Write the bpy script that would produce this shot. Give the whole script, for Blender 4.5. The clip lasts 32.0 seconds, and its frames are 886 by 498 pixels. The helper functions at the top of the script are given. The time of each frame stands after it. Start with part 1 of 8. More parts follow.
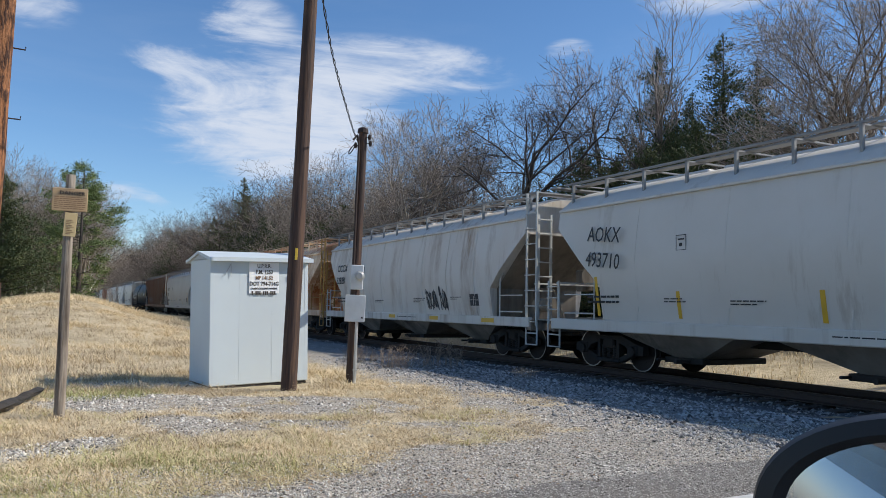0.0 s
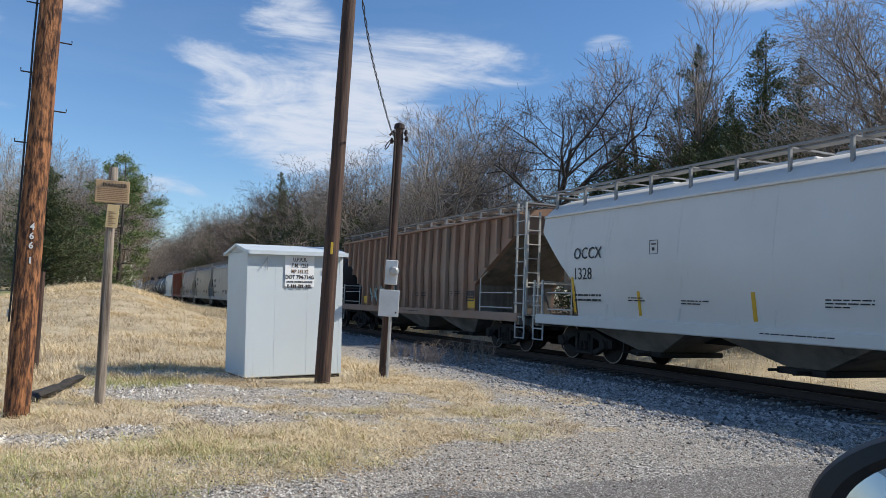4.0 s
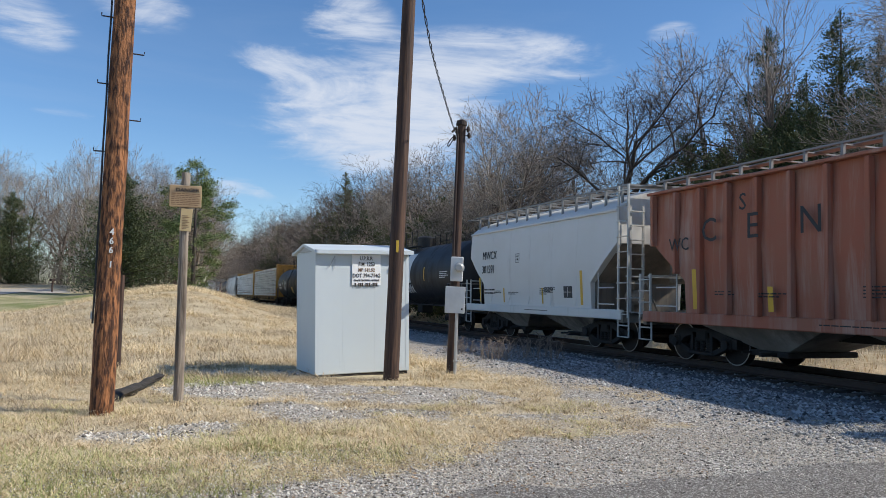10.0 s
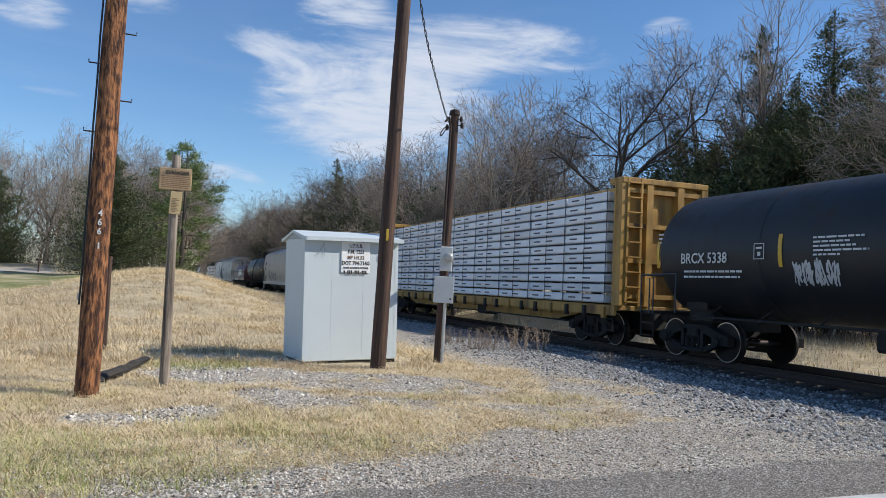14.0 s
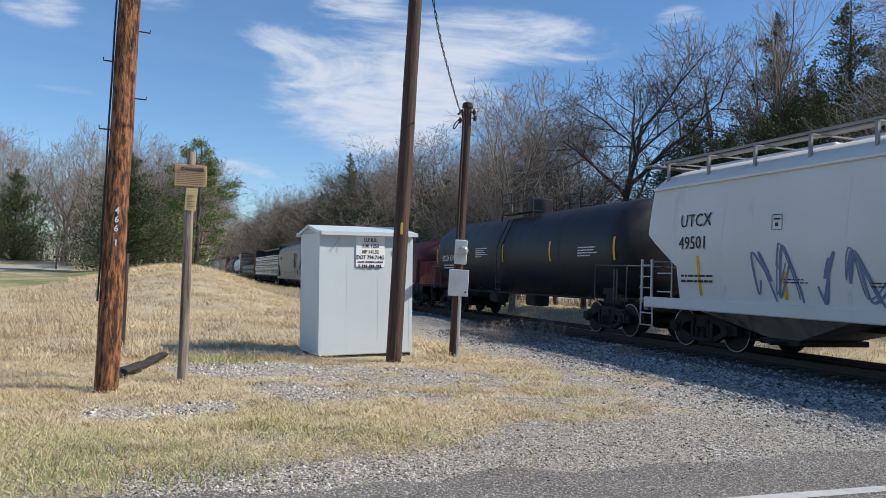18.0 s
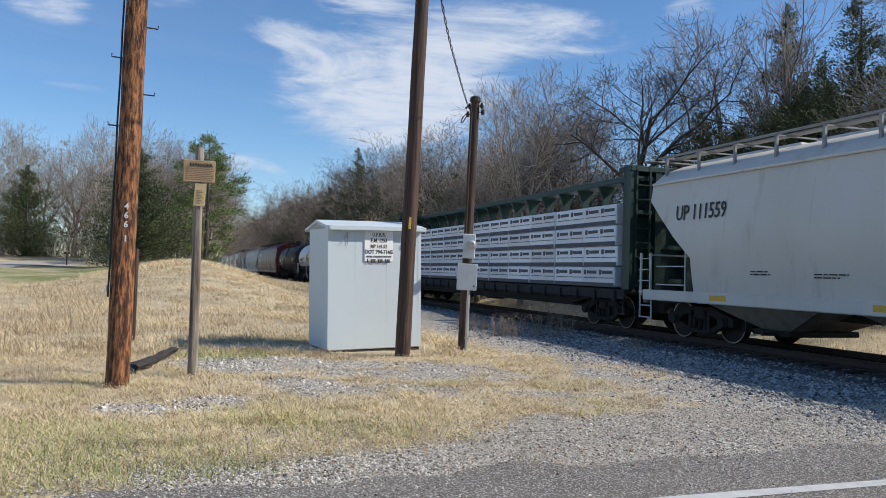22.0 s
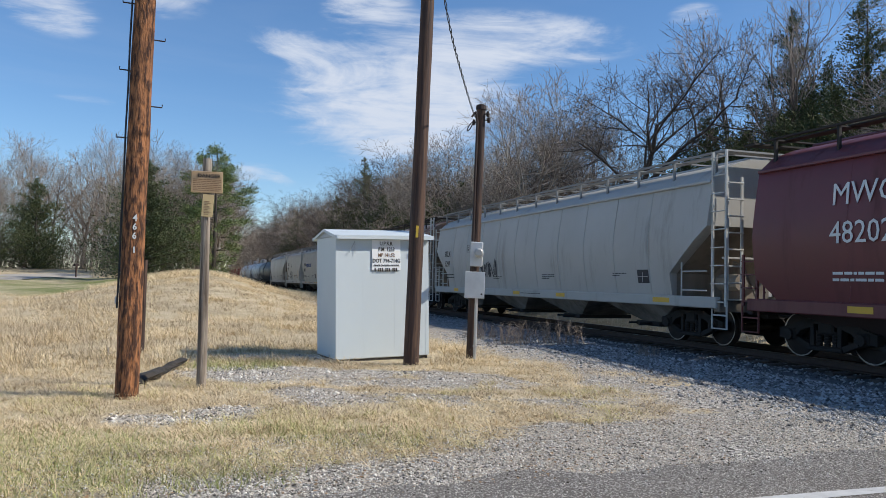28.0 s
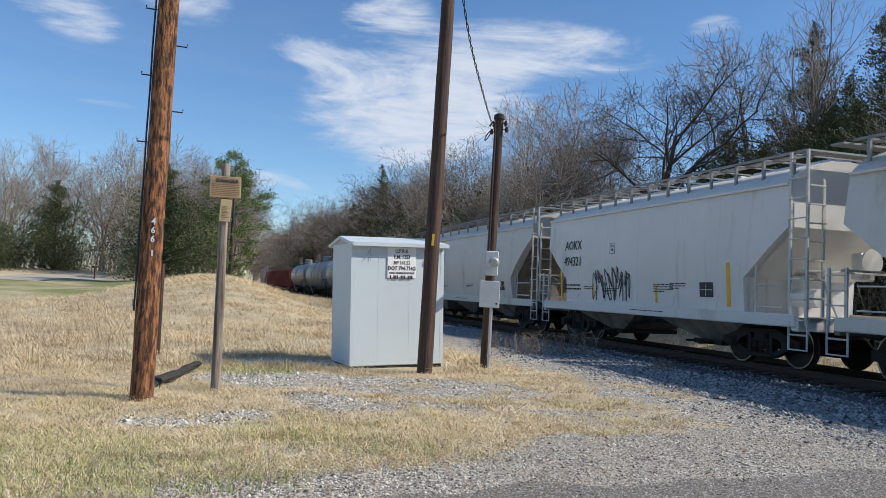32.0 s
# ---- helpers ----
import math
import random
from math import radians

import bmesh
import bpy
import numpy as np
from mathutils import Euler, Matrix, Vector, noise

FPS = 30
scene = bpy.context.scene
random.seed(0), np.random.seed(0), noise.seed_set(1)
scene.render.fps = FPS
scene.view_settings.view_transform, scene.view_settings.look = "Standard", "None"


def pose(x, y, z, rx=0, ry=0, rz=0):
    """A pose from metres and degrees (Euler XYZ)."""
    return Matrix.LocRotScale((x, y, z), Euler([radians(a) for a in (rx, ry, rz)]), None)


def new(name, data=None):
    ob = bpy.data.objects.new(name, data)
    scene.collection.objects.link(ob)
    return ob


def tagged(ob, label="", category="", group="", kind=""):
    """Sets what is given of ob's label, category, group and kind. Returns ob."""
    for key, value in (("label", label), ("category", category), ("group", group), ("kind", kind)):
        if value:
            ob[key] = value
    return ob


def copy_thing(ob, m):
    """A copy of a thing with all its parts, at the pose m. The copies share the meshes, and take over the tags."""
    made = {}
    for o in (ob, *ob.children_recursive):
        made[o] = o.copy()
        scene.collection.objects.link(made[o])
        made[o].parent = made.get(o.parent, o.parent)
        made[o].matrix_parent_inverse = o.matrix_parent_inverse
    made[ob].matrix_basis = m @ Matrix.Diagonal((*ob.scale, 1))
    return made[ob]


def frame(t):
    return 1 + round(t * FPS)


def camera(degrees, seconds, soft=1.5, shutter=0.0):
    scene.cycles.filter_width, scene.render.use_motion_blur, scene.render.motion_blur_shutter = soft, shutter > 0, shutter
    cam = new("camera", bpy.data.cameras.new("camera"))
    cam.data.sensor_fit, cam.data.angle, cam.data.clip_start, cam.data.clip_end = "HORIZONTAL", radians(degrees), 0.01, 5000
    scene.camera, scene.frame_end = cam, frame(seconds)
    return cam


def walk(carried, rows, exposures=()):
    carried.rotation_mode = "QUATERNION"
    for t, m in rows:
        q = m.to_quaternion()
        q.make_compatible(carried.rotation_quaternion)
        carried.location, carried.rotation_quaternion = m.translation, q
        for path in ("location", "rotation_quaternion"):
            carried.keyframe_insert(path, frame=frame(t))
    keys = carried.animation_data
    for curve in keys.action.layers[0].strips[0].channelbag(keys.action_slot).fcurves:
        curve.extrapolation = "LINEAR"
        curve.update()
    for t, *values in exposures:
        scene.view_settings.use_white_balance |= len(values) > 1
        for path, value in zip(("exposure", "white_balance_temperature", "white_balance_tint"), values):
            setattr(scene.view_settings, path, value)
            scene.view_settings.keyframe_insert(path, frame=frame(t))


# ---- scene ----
# ---- the lie of the place: rail top at z = 0, the camera's foot at x = y = 0 ----
EYE = (0.0, 0.0, 1.425)
HEAD = 117.014                       # heading of the track, degrees from +x
TRACK = 12.95                        # from the camera's foot to the track's centre line
SPEED = 16.74                        # metres a second
U = Vector((math.cos(radians(HEAD)), math.sin(radians(HEAD)), 0))     # along the track, away
N = Vector((U.y, -U.x, 0))                                             # across the track, along the road
GROUND = 0.05
cam = camera(59.92, 32.0, soft=0.6)
TURNS = [
    (0.0, 94.20, -1.09, -0.38), (0.5, 93.18, -1.40, -0.35), (1.0, 92.64, -1.88, -0.57), (1.5, 92.67, -2.46, -1.05),
    (2.0, 93.17, -3.02, -1.58), (2.5, 93.83, -3.30, -1.81), (3.0, 94.24, -3.14, -1.27), (3.5, 94.22, -2.73, 0.16),
    (4.0, 93.83, -2.14, 2.07), (4.5, 93.31, -1.75, 3.95), (6.5, 93.41, -0.93, 6.60), (7.0, 93.51, -0.74, 6.85),
    (7.5, 93.59, -0.59, 7.12), (8.0, 93.68, -0.46, 7.33), (8.5, 93.78, -0.45, 7.49), (9.0, 93.82, -0.57, 7.54),
    (9.5, 93.71, -0.80, 7.38), (10.0, 93.41, -1.18, 6.96), (10.5, 93.04, -1.54, 6.43), (11.0, 92.72, -1.61, 5.85),
    (11.5, 92.58, -1.58, 5.46), (12.0, 92.57, -1.63, 5.28), (12.5, 92.63, -1.84, 5.28), (13.0, 92.68, -2.20, 5.43),
    (13.5, 92.71, -2.44, 5.77), (14.0, 92.66, -2.58, 6.11), (14.5, 92.58, -2.54, 6.43), (16.5, 92.32, -2.08, 7.09),
    (17.0, 92.25, -2.06, 7.09), (17.5, 92.18, -2.04, 7.12), (18.0, 92.10, -1.99, 7.16), (18.5, 92.04, -1.89, 7.24),
    (19.0, 91.97, -1.87, 7.35), (19.5, 91.96, -1.90, 7.46), (20.0, 91.90, -1.92, 7.53), (20.5, 91.88, -1.94, 7.59),
    (21.0, 91.83, -1.90, 7.65), (21.5, 91.76, -1.85, 7.72), (22.0, 91.65, -1.74, 7.79), (22.5, 91.53, -1.62, 7.87),
    (23.0, 91.43, -1.53, 7.95), (23.5, 91.40, -1.48, 8.07), (24.0, 91.46, -1.36, 8.23), (24.5, 91.54, -1.22, 8.35),
    (25.0, 91.64, -1.14, 8.50), (25.5, 91.68, -1.07, 8.58), (27.5, 92.09, -1.13, 8.34), (28.0, 92.25, -1.20, 8.36),
    (28.5, 92.40, -1.28, 8.47), (29.0, 92.54, -1.44, 8.65), (29.5, 92.67, -1.53, 8.86), (30.0, 92.77, -1.65, 9.06),
    (30.5, 92.82, -1.80, 9.27), (31.0, 92.84, -1.94, 9.40), (31.5, 92.83, -2.10, 9.46), (32.0, 92.85, -2.26, 9.48)]
def drift(t):
    """The arm draws back a little as the clip goes on."""
    k = min(1.0, max(0.0, (t - 2.5) / 2.0)) * 0.016 + min(1.0, max(0.0, (t - 13.0) / 3.5)) * 0.016
    return (EYE[0] - k, EYE[1], EYE[2] + k * 0.3)


walk(cam, [(t, pose(*drift(t), a, b, c)) for t, a, b, c in TURNS], [(0, 0.09, 6000, 10), (32, 0.09, 6000, 10)])


def place(s, q, z=0.0):
    """s metres along the track, q metres across it from the camera's foot."""
    return U * s + N * q + Vector((0, 0, z))


def polar(az, r, z=0.0):
    """A place at az degrees left of straight ahead and r metres off."""
    return Vector((-r * math.sin(radians(az)), r * math.cos(radians(az)), z))


def rail_z(s):
    return -0.003 * (s - 15) if s > 15 else 0.0


# ---- light ----
SUN_H = Vector((math.cos(radians(3)), math.sin(radians(3)), 0))
SUN_EL = 40
sun = new("sun", bpy.data.lights.new("sun", "SUN"))
sun.data.energy, sun.data.angle, sun.data.color = 4.6, radians(0.6), (1.0, 0.90, 0.745)
d = SUN_H * math.cos(radians(SUN_EL)) + Vector((0, 0, math.sin(radians(SUN_EL))))
sun.rotation_mode = "QUATERNION"
sun.rotation_quaternion = d.to_track_quat("Z", "Y")
sun.location = d * 60

world = bpy.data.worlds.new("sky")
scene.world = world
world.use_nodes = True
wt = world.node_tree
wt.nodes.clear()


def wn(kind, **kw):
    n_ = wt.nodes.new(kind)
    for k_, v_ in kw.items():
        if k_ == "op":
            n_.operation = v_
        elif k_.startswith("i"):
            n_.inputs[int(k_[1:])].default_value = v_
    return n_


sky = wn("ShaderNodeTexSky")
sky.sky_type, sky.sun_disc = "NISHITA", False
sky.sun_elevation, sky.sun_rotation = radians(SUN_EL), math.atan2(SUN_H.x, SUN_H.y)
sky.altitude, sky.air_density, sky.dust_density, sky.ozone_density = 0, 1.0, 0.05, 4.0
co = wn("ShaderNodeTexCoord")


def cloud_layer(shift, stretch, turn, scale, lo, hi, rough=0.6, dist=0.8, detail=8):
    mp = wn("ShaderNodeMapping")
    mp.inputs["Location"].default_value, mp.inputs["Scale"].default_value = shift, stretch
    mp.inputs["Rotation"].default_value = (0, radians(turn), 0)
    wt.links.new(co.outputs["Generated"], mp.inputs["Vector"])
    nz = wn("ShaderNodeTexNoise")
    nz.inputs["Scale"].default_value, nz.inputs["Detail"].default_value = scale, detail
    nz.inputs["Roughness"].default_value, nz.inputs["Distortion"].default_value = rough, dist
    wt.links.new(mp.outputs[0], nz.inputs["Vector"])
    rg = wn("ShaderNodeMapRange")
    rg.interpolation_type = "SMOOTHSTEP"
    rg.inputs["From Min"].default_value, rg.inputs["From Max"].default_value = lo, hi
    wt.links.new(nz.outputs["Fac"], rg.inputs["Value"])
    return rg.outputs[0]


def spread(sock, a, b, top=1.0):
    rg = wn("ShaderNodeMapRange")
    rg.interpolation_type = "SMOOTHSTEP"
    rg.inputs["From Min"].default_value, rg.inputs["From Max"].default_value = a, b
    rg.inputs["To Max"].default_value = top
    wt.links.new(sock, rg.inputs["Value"])
    return rg.outputs[0]


axes = wn("ShaderNodeSeparateXYZ")
wt.links.new(co.outputs["Generated"], axes.inputs[0])
flip = wn("ShaderNodeMath", op="MULTIPLY", i1=-57.2958)
azim = wn("ShaderNodeMath", op="ARCTAN2")
wt.links.new(axes.outputs[0], azim.inputs[0])
wt.links.new(axes.outputs[1], azim.inputs[1])
wt.links.new(azim.outputs[0], flip.inputs[0])
rise = wn("ShaderNodeMath", op="ARCSINE")
wt.links.new(axes.outputs[2], rise.inputs[0])
high = wn("ShaderNodeMath", op="MULTIPLY", i1=57.2958)
wt.links.new(rise.outputs[0], high.inputs[0])
where = wn("ShaderNodeCombineXYZ")
wt.links.new(flip.outputs[0], where.inputs[0])
wt.links.new(high.outputs[0], where.inputs[1])


def bank(az, el, wide, tall, turn, top):
    """A soft oval cloud bank round one bearing and height, in degrees."""
    mp = wn("ShaderNodeMapping")
    mp.vector_type = "TEXTURE"
    mp.inputs["Location"].default_value = (az, el, 0)
    mp.inputs["Rotation"].default_value = (0, 0, radians(turn))
    mp.inputs["Scale"].default_value = (wide, tall, 1)
    wt.links.new(where.outputs[0], mp.inputs["Vector"])
    ln = wn("ShaderNodeVectorMath", op="LENGTH")
    wt.links.new(mp.outputs[0], ln.inputs[0])
    return spread(ln.outputs["Value"], 1.25, 0.25, top)


def total(op, *socks):
    a = socks[0]
    for b in socks[1:]:
        n_ = wn("ShaderNodeMath", op=op)
        wt.links.new(a, n_.inputs[0])
        if isinstance(b, float):
            n_.inputs[1].default_value = b
        else:
            wt.links.new(b, n_.inputs[1])
        a = n_.outputs[0]
    return a


wisps = cloud_layer((0.35, 0.0, 0.2), (3.0, 1.6, 11.0), 12, 1.5, 0.30, 0.72, 0.62, 1.3)
fine = cloud_layer((1.3, 0.4, 0.9), (6.0, 3.0, 26.0), -8, 2.2, 0.30, 0.70, 0.6, 0.8)
thin = cloud_layer((2.1, 0.7, 0.4), (2.0, 2.0, 10.0), 10, 1.0, 0.52, 0.85, 0.6, 0.7)
banks = total("ADD", bank(14.0, 13.6, 9.8, 5.0, 0, 0.95), bank(3.5, 17.6, 10, 2.1, 3, 0.85), bank(6.5, 14.2, 5, 3.4, 0, 0.5), bank(12.5, 10.6, 7.5, 2.6, 0, 0.5), bank(20.5, 16.7, 4.5, 1.0, 4, 0.6),
              bank(14.5, 19.8, 4, 2.2, 0, 0.6), bank(37, 17.8, 4.5, 2.4, 20, 0.75), bank(30, 19.5, 4.5, 2.2, 10, 0.85), bank(34, 11.6, 3.4, 0.6, 0, 0.6), bank(-9.6, 18.6, 2.2, 1.0, 0, 0.5),
              bank(-22, 22.0, 8, 2.4, 0, 0.8), bank(22, 7.2, 3.5, 1.2, 0, 0.4), bank(12, 31, 22, 5, 10, 0.7), bank(-60, 33, 30, 6, -10, 0.7), bank(120, 36, 40, 8, 5, 0.7))
grain = total("ADD", total("MULTIPLY", total("ADD", wisps, -0.45), 0.75), total("MULTIPLY", total("ADD", fine, -0.5), 0.28))
shown = total("MULTIPLY", spread(total("ADD", total("MINIMUM", banks, 1.0), total("MULTIPLY", grain, spread(banks, 0.02, 0.35))), 0.12, 1.25), 0.95)
cover = total("MINIMUM", total("ADD", shown, total("MULTIPLY", thin, 0.07)), 0.95)
mix = wn("ShaderNodeMix")
mix.data_type = "RGBA"
wt.links.new(cover, mix.inputs[0])
deep = wn("ShaderNodeHueSaturation")
deep.inputs["Saturation"].default_value, deep.inputs["Value"].default_value = 1.08, 1.06
wt.links.new(sky.outputs[0], deep.inputs["Color"])
wt.links.new(deep.outputs[0], mix.inputs[6])
mix.inputs[7].default_value = (5.9, 6.1, 6.5, 1)
bg = wn("ShaderNodeBackground")
bg.inputs[1].default_value = 0.113
wt.links.new(mix.outputs[2], bg.inputs[0])
wo = wn("ShaderNodeOutputWorld")
wt.links.new(bg.outputs[0], wo.inputs[0])

# ---- materials ----
def material(name, colour, rough=0.6, metal=0.0, colour2=None, scale=6.0, amount=0.5, bump=0.1, bump_scale=40.0,
             streak=None, streak_amount=0.0, stretch=(1, 1, 0.12), speckle=None, speckle_at=0.62, vary=0.0, spec=0.5, bump_dist=0.01, soft=0.12, grain=None):
    """A node material: base colour, a second colour in broad noise, streaks (rust, grime) that run down, fine bump."""
    m = bpy.data.materials.new(name)
    m.use_nodes = True
    t = m.node_tree
    bs = t.nodes["Principled BSDF"]
    bs.inputs["Roughness"].default_value, bs.inputs["Metallic"].default_value = rough, metal
    bs.inputs["Specular IOR Level"].default_value = spec
    tc = t.nodes.new("ShaderNodeTexCoord")
    oi = t.nodes.new("ShaderNodeObjectInfo")
    ad = t.nodes.new("ShaderNodeVectorMath")
    ad.operation = "MULTIPLY_ADD"
    t.links.new(oi.outputs["Random"], ad.inputs[0])
    ad.inputs[1].default_value = (37, 19, 11)
    t.links.new(tc.outputs["Object"], ad.inputs[2])

    def noise_(sc, detail=5, mapping=None, rough_=0.6):
        v = ad.outputs[0]
        if mapping:
            mp = t.nodes.new("ShaderNodeMapping")
            mp.inputs["Scale"].default_value = mapping
            t.links.new(v, mp.inputs["Vector"])
            v = mp.outputs[0]
        nz = t.nodes.new("ShaderNodeTexNoise")
        nz.inputs["Scale"].default_value, nz.inputs["Detail"].default_value = sc, detail
        nz.inputs["Roughness"].default_value = rough_
        t.links.new(v, nz.inputs["Vector"])
        return nz.outputs["Fac"]

    def ramp(fac, lo, hi, top=1.0):
        r = t.nodes.new("ShaderNodeMapRange")
        r.inputs["From Min"].default_value, r.inputs["From Max"].default_value = lo, hi
        r.inputs["To Max"].default_value = top
        t.links.new(fac, r.inputs["Value"])
        return r.outputs[0]

    def blend(fac, a, b):
        x = t.nodes.new("ShaderNodeMix")
        x.data_type = "RGBA"
        t.links.new(fac, x.inputs[0])
        for sock, val in ((x.inputs[6], a), (x.inputs[7], b)):
            if isinstance(val, tuple):
                sock.default_value = (*val, 1)
            else:
                t.links.new(val, sock)
        return x.outputs[2]

    col = tuple(colour)
    if colour2:
        col = blend(ramp(noise_(scale, 6, grain), 0.5 - soft * 2, 0.5 + soft * 2, amount), col, tuple(colour2))
    if speckle:
        col = blend(ramp(noise_(bump_scale * 0.8, 3), speckle_at, speckle_at + 0.06), col, tuple(speckle))
    if streak:
        a = ramp(noise_(1.6, 6, stretch, 0.7), 0.62 - streak_amount * 0.35, 0.8 - streak_amount * 0.3)
        b = ramp(noise_(0.5, 4), 0.3, 0.65)
        mm = t.nodes.new("ShaderNodeMath")
        mm.operation = "MULTIPLY"
        t.links.new(a, mm.inputs[0])
        t.links.new(b, mm.inputs[1])
        col = blend(mm.outputs[0], col, tuple(streak))
        rr = t.nodes.new("ShaderNodeMapRange")
        rr.inputs["To Min"].default_value, rr.inputs["To Max"].default_value = rough, 0.9
        t.links.new(mm.outputs[0], rr.inputs["Value"])
        t.links.new(rr.outputs[0], bs.inputs["Roughness"])
    if vary:
        hs = t.nodes.new("ShaderNodeHueSaturation")
        r = ramp(oi.outputs["Random"], 0, 1)
        r.node.inputs["To Min"].default_value, r.node.inputs["To Max"].default_value = 1 - vary, 1 + vary
        t.links.new(r, hs.inputs["Value"])
        if isinstance(col, tuple):
            hs.inputs["Color"].default_value = (*col, 1)
        else:
            t.links.new(col, hs.inputs["Color"])
        col = hs.outputs[0]
    if isinstance(col, tuple):
        bs.inputs["Base Color"].default_value = (*col, 1)
    else:
        t.links.new(col, bs.inputs["Base Color"])
    if bump:
        bp = t.nodes.new("ShaderNodeBump")
        bp.inputs["Strength"].default_value, bp.inputs["Distance"].default_value = bump, bump_dist
        t.links.new(noise_(bump_scale if not grain else scale, 6, grain), bp.inputs["Height"])
        t.links.new(bp.outputs[0], bs.inputs["Normal"])
    return m


def island(name, a, b, c=None, rough=0.8, spec=0.3):
    """Pieces of one mesh that differ in colour from piece to piece."""
    m = bpy.data.materials.new(name)
    m.use_nodes = True
    t = m.node_tree
    bs = t.nodes["Principled BSDF"]
    bs.inputs["Roughness"].default_value, bs.inputs["Specular IOR Level"].default_value = rough, spec
    ge = t.nodes.new("ShaderNodeNewGeometry")
    r = t.nodes.new("ShaderNodeValToRGB")
    r.color_ramp.elements[0].color, r.color_ramp.elements[1].color = (*a, 1), (*b, 1)
    if c:
        e = r.color_ramp.elements.new(0.85)
        e.color = (*c, 1)
    t.links.new(ge.outputs["Random Per Island"], r.inputs[0])
    t.links.new(r.outputs[0], bs.inputs["Base Color"])
    return m


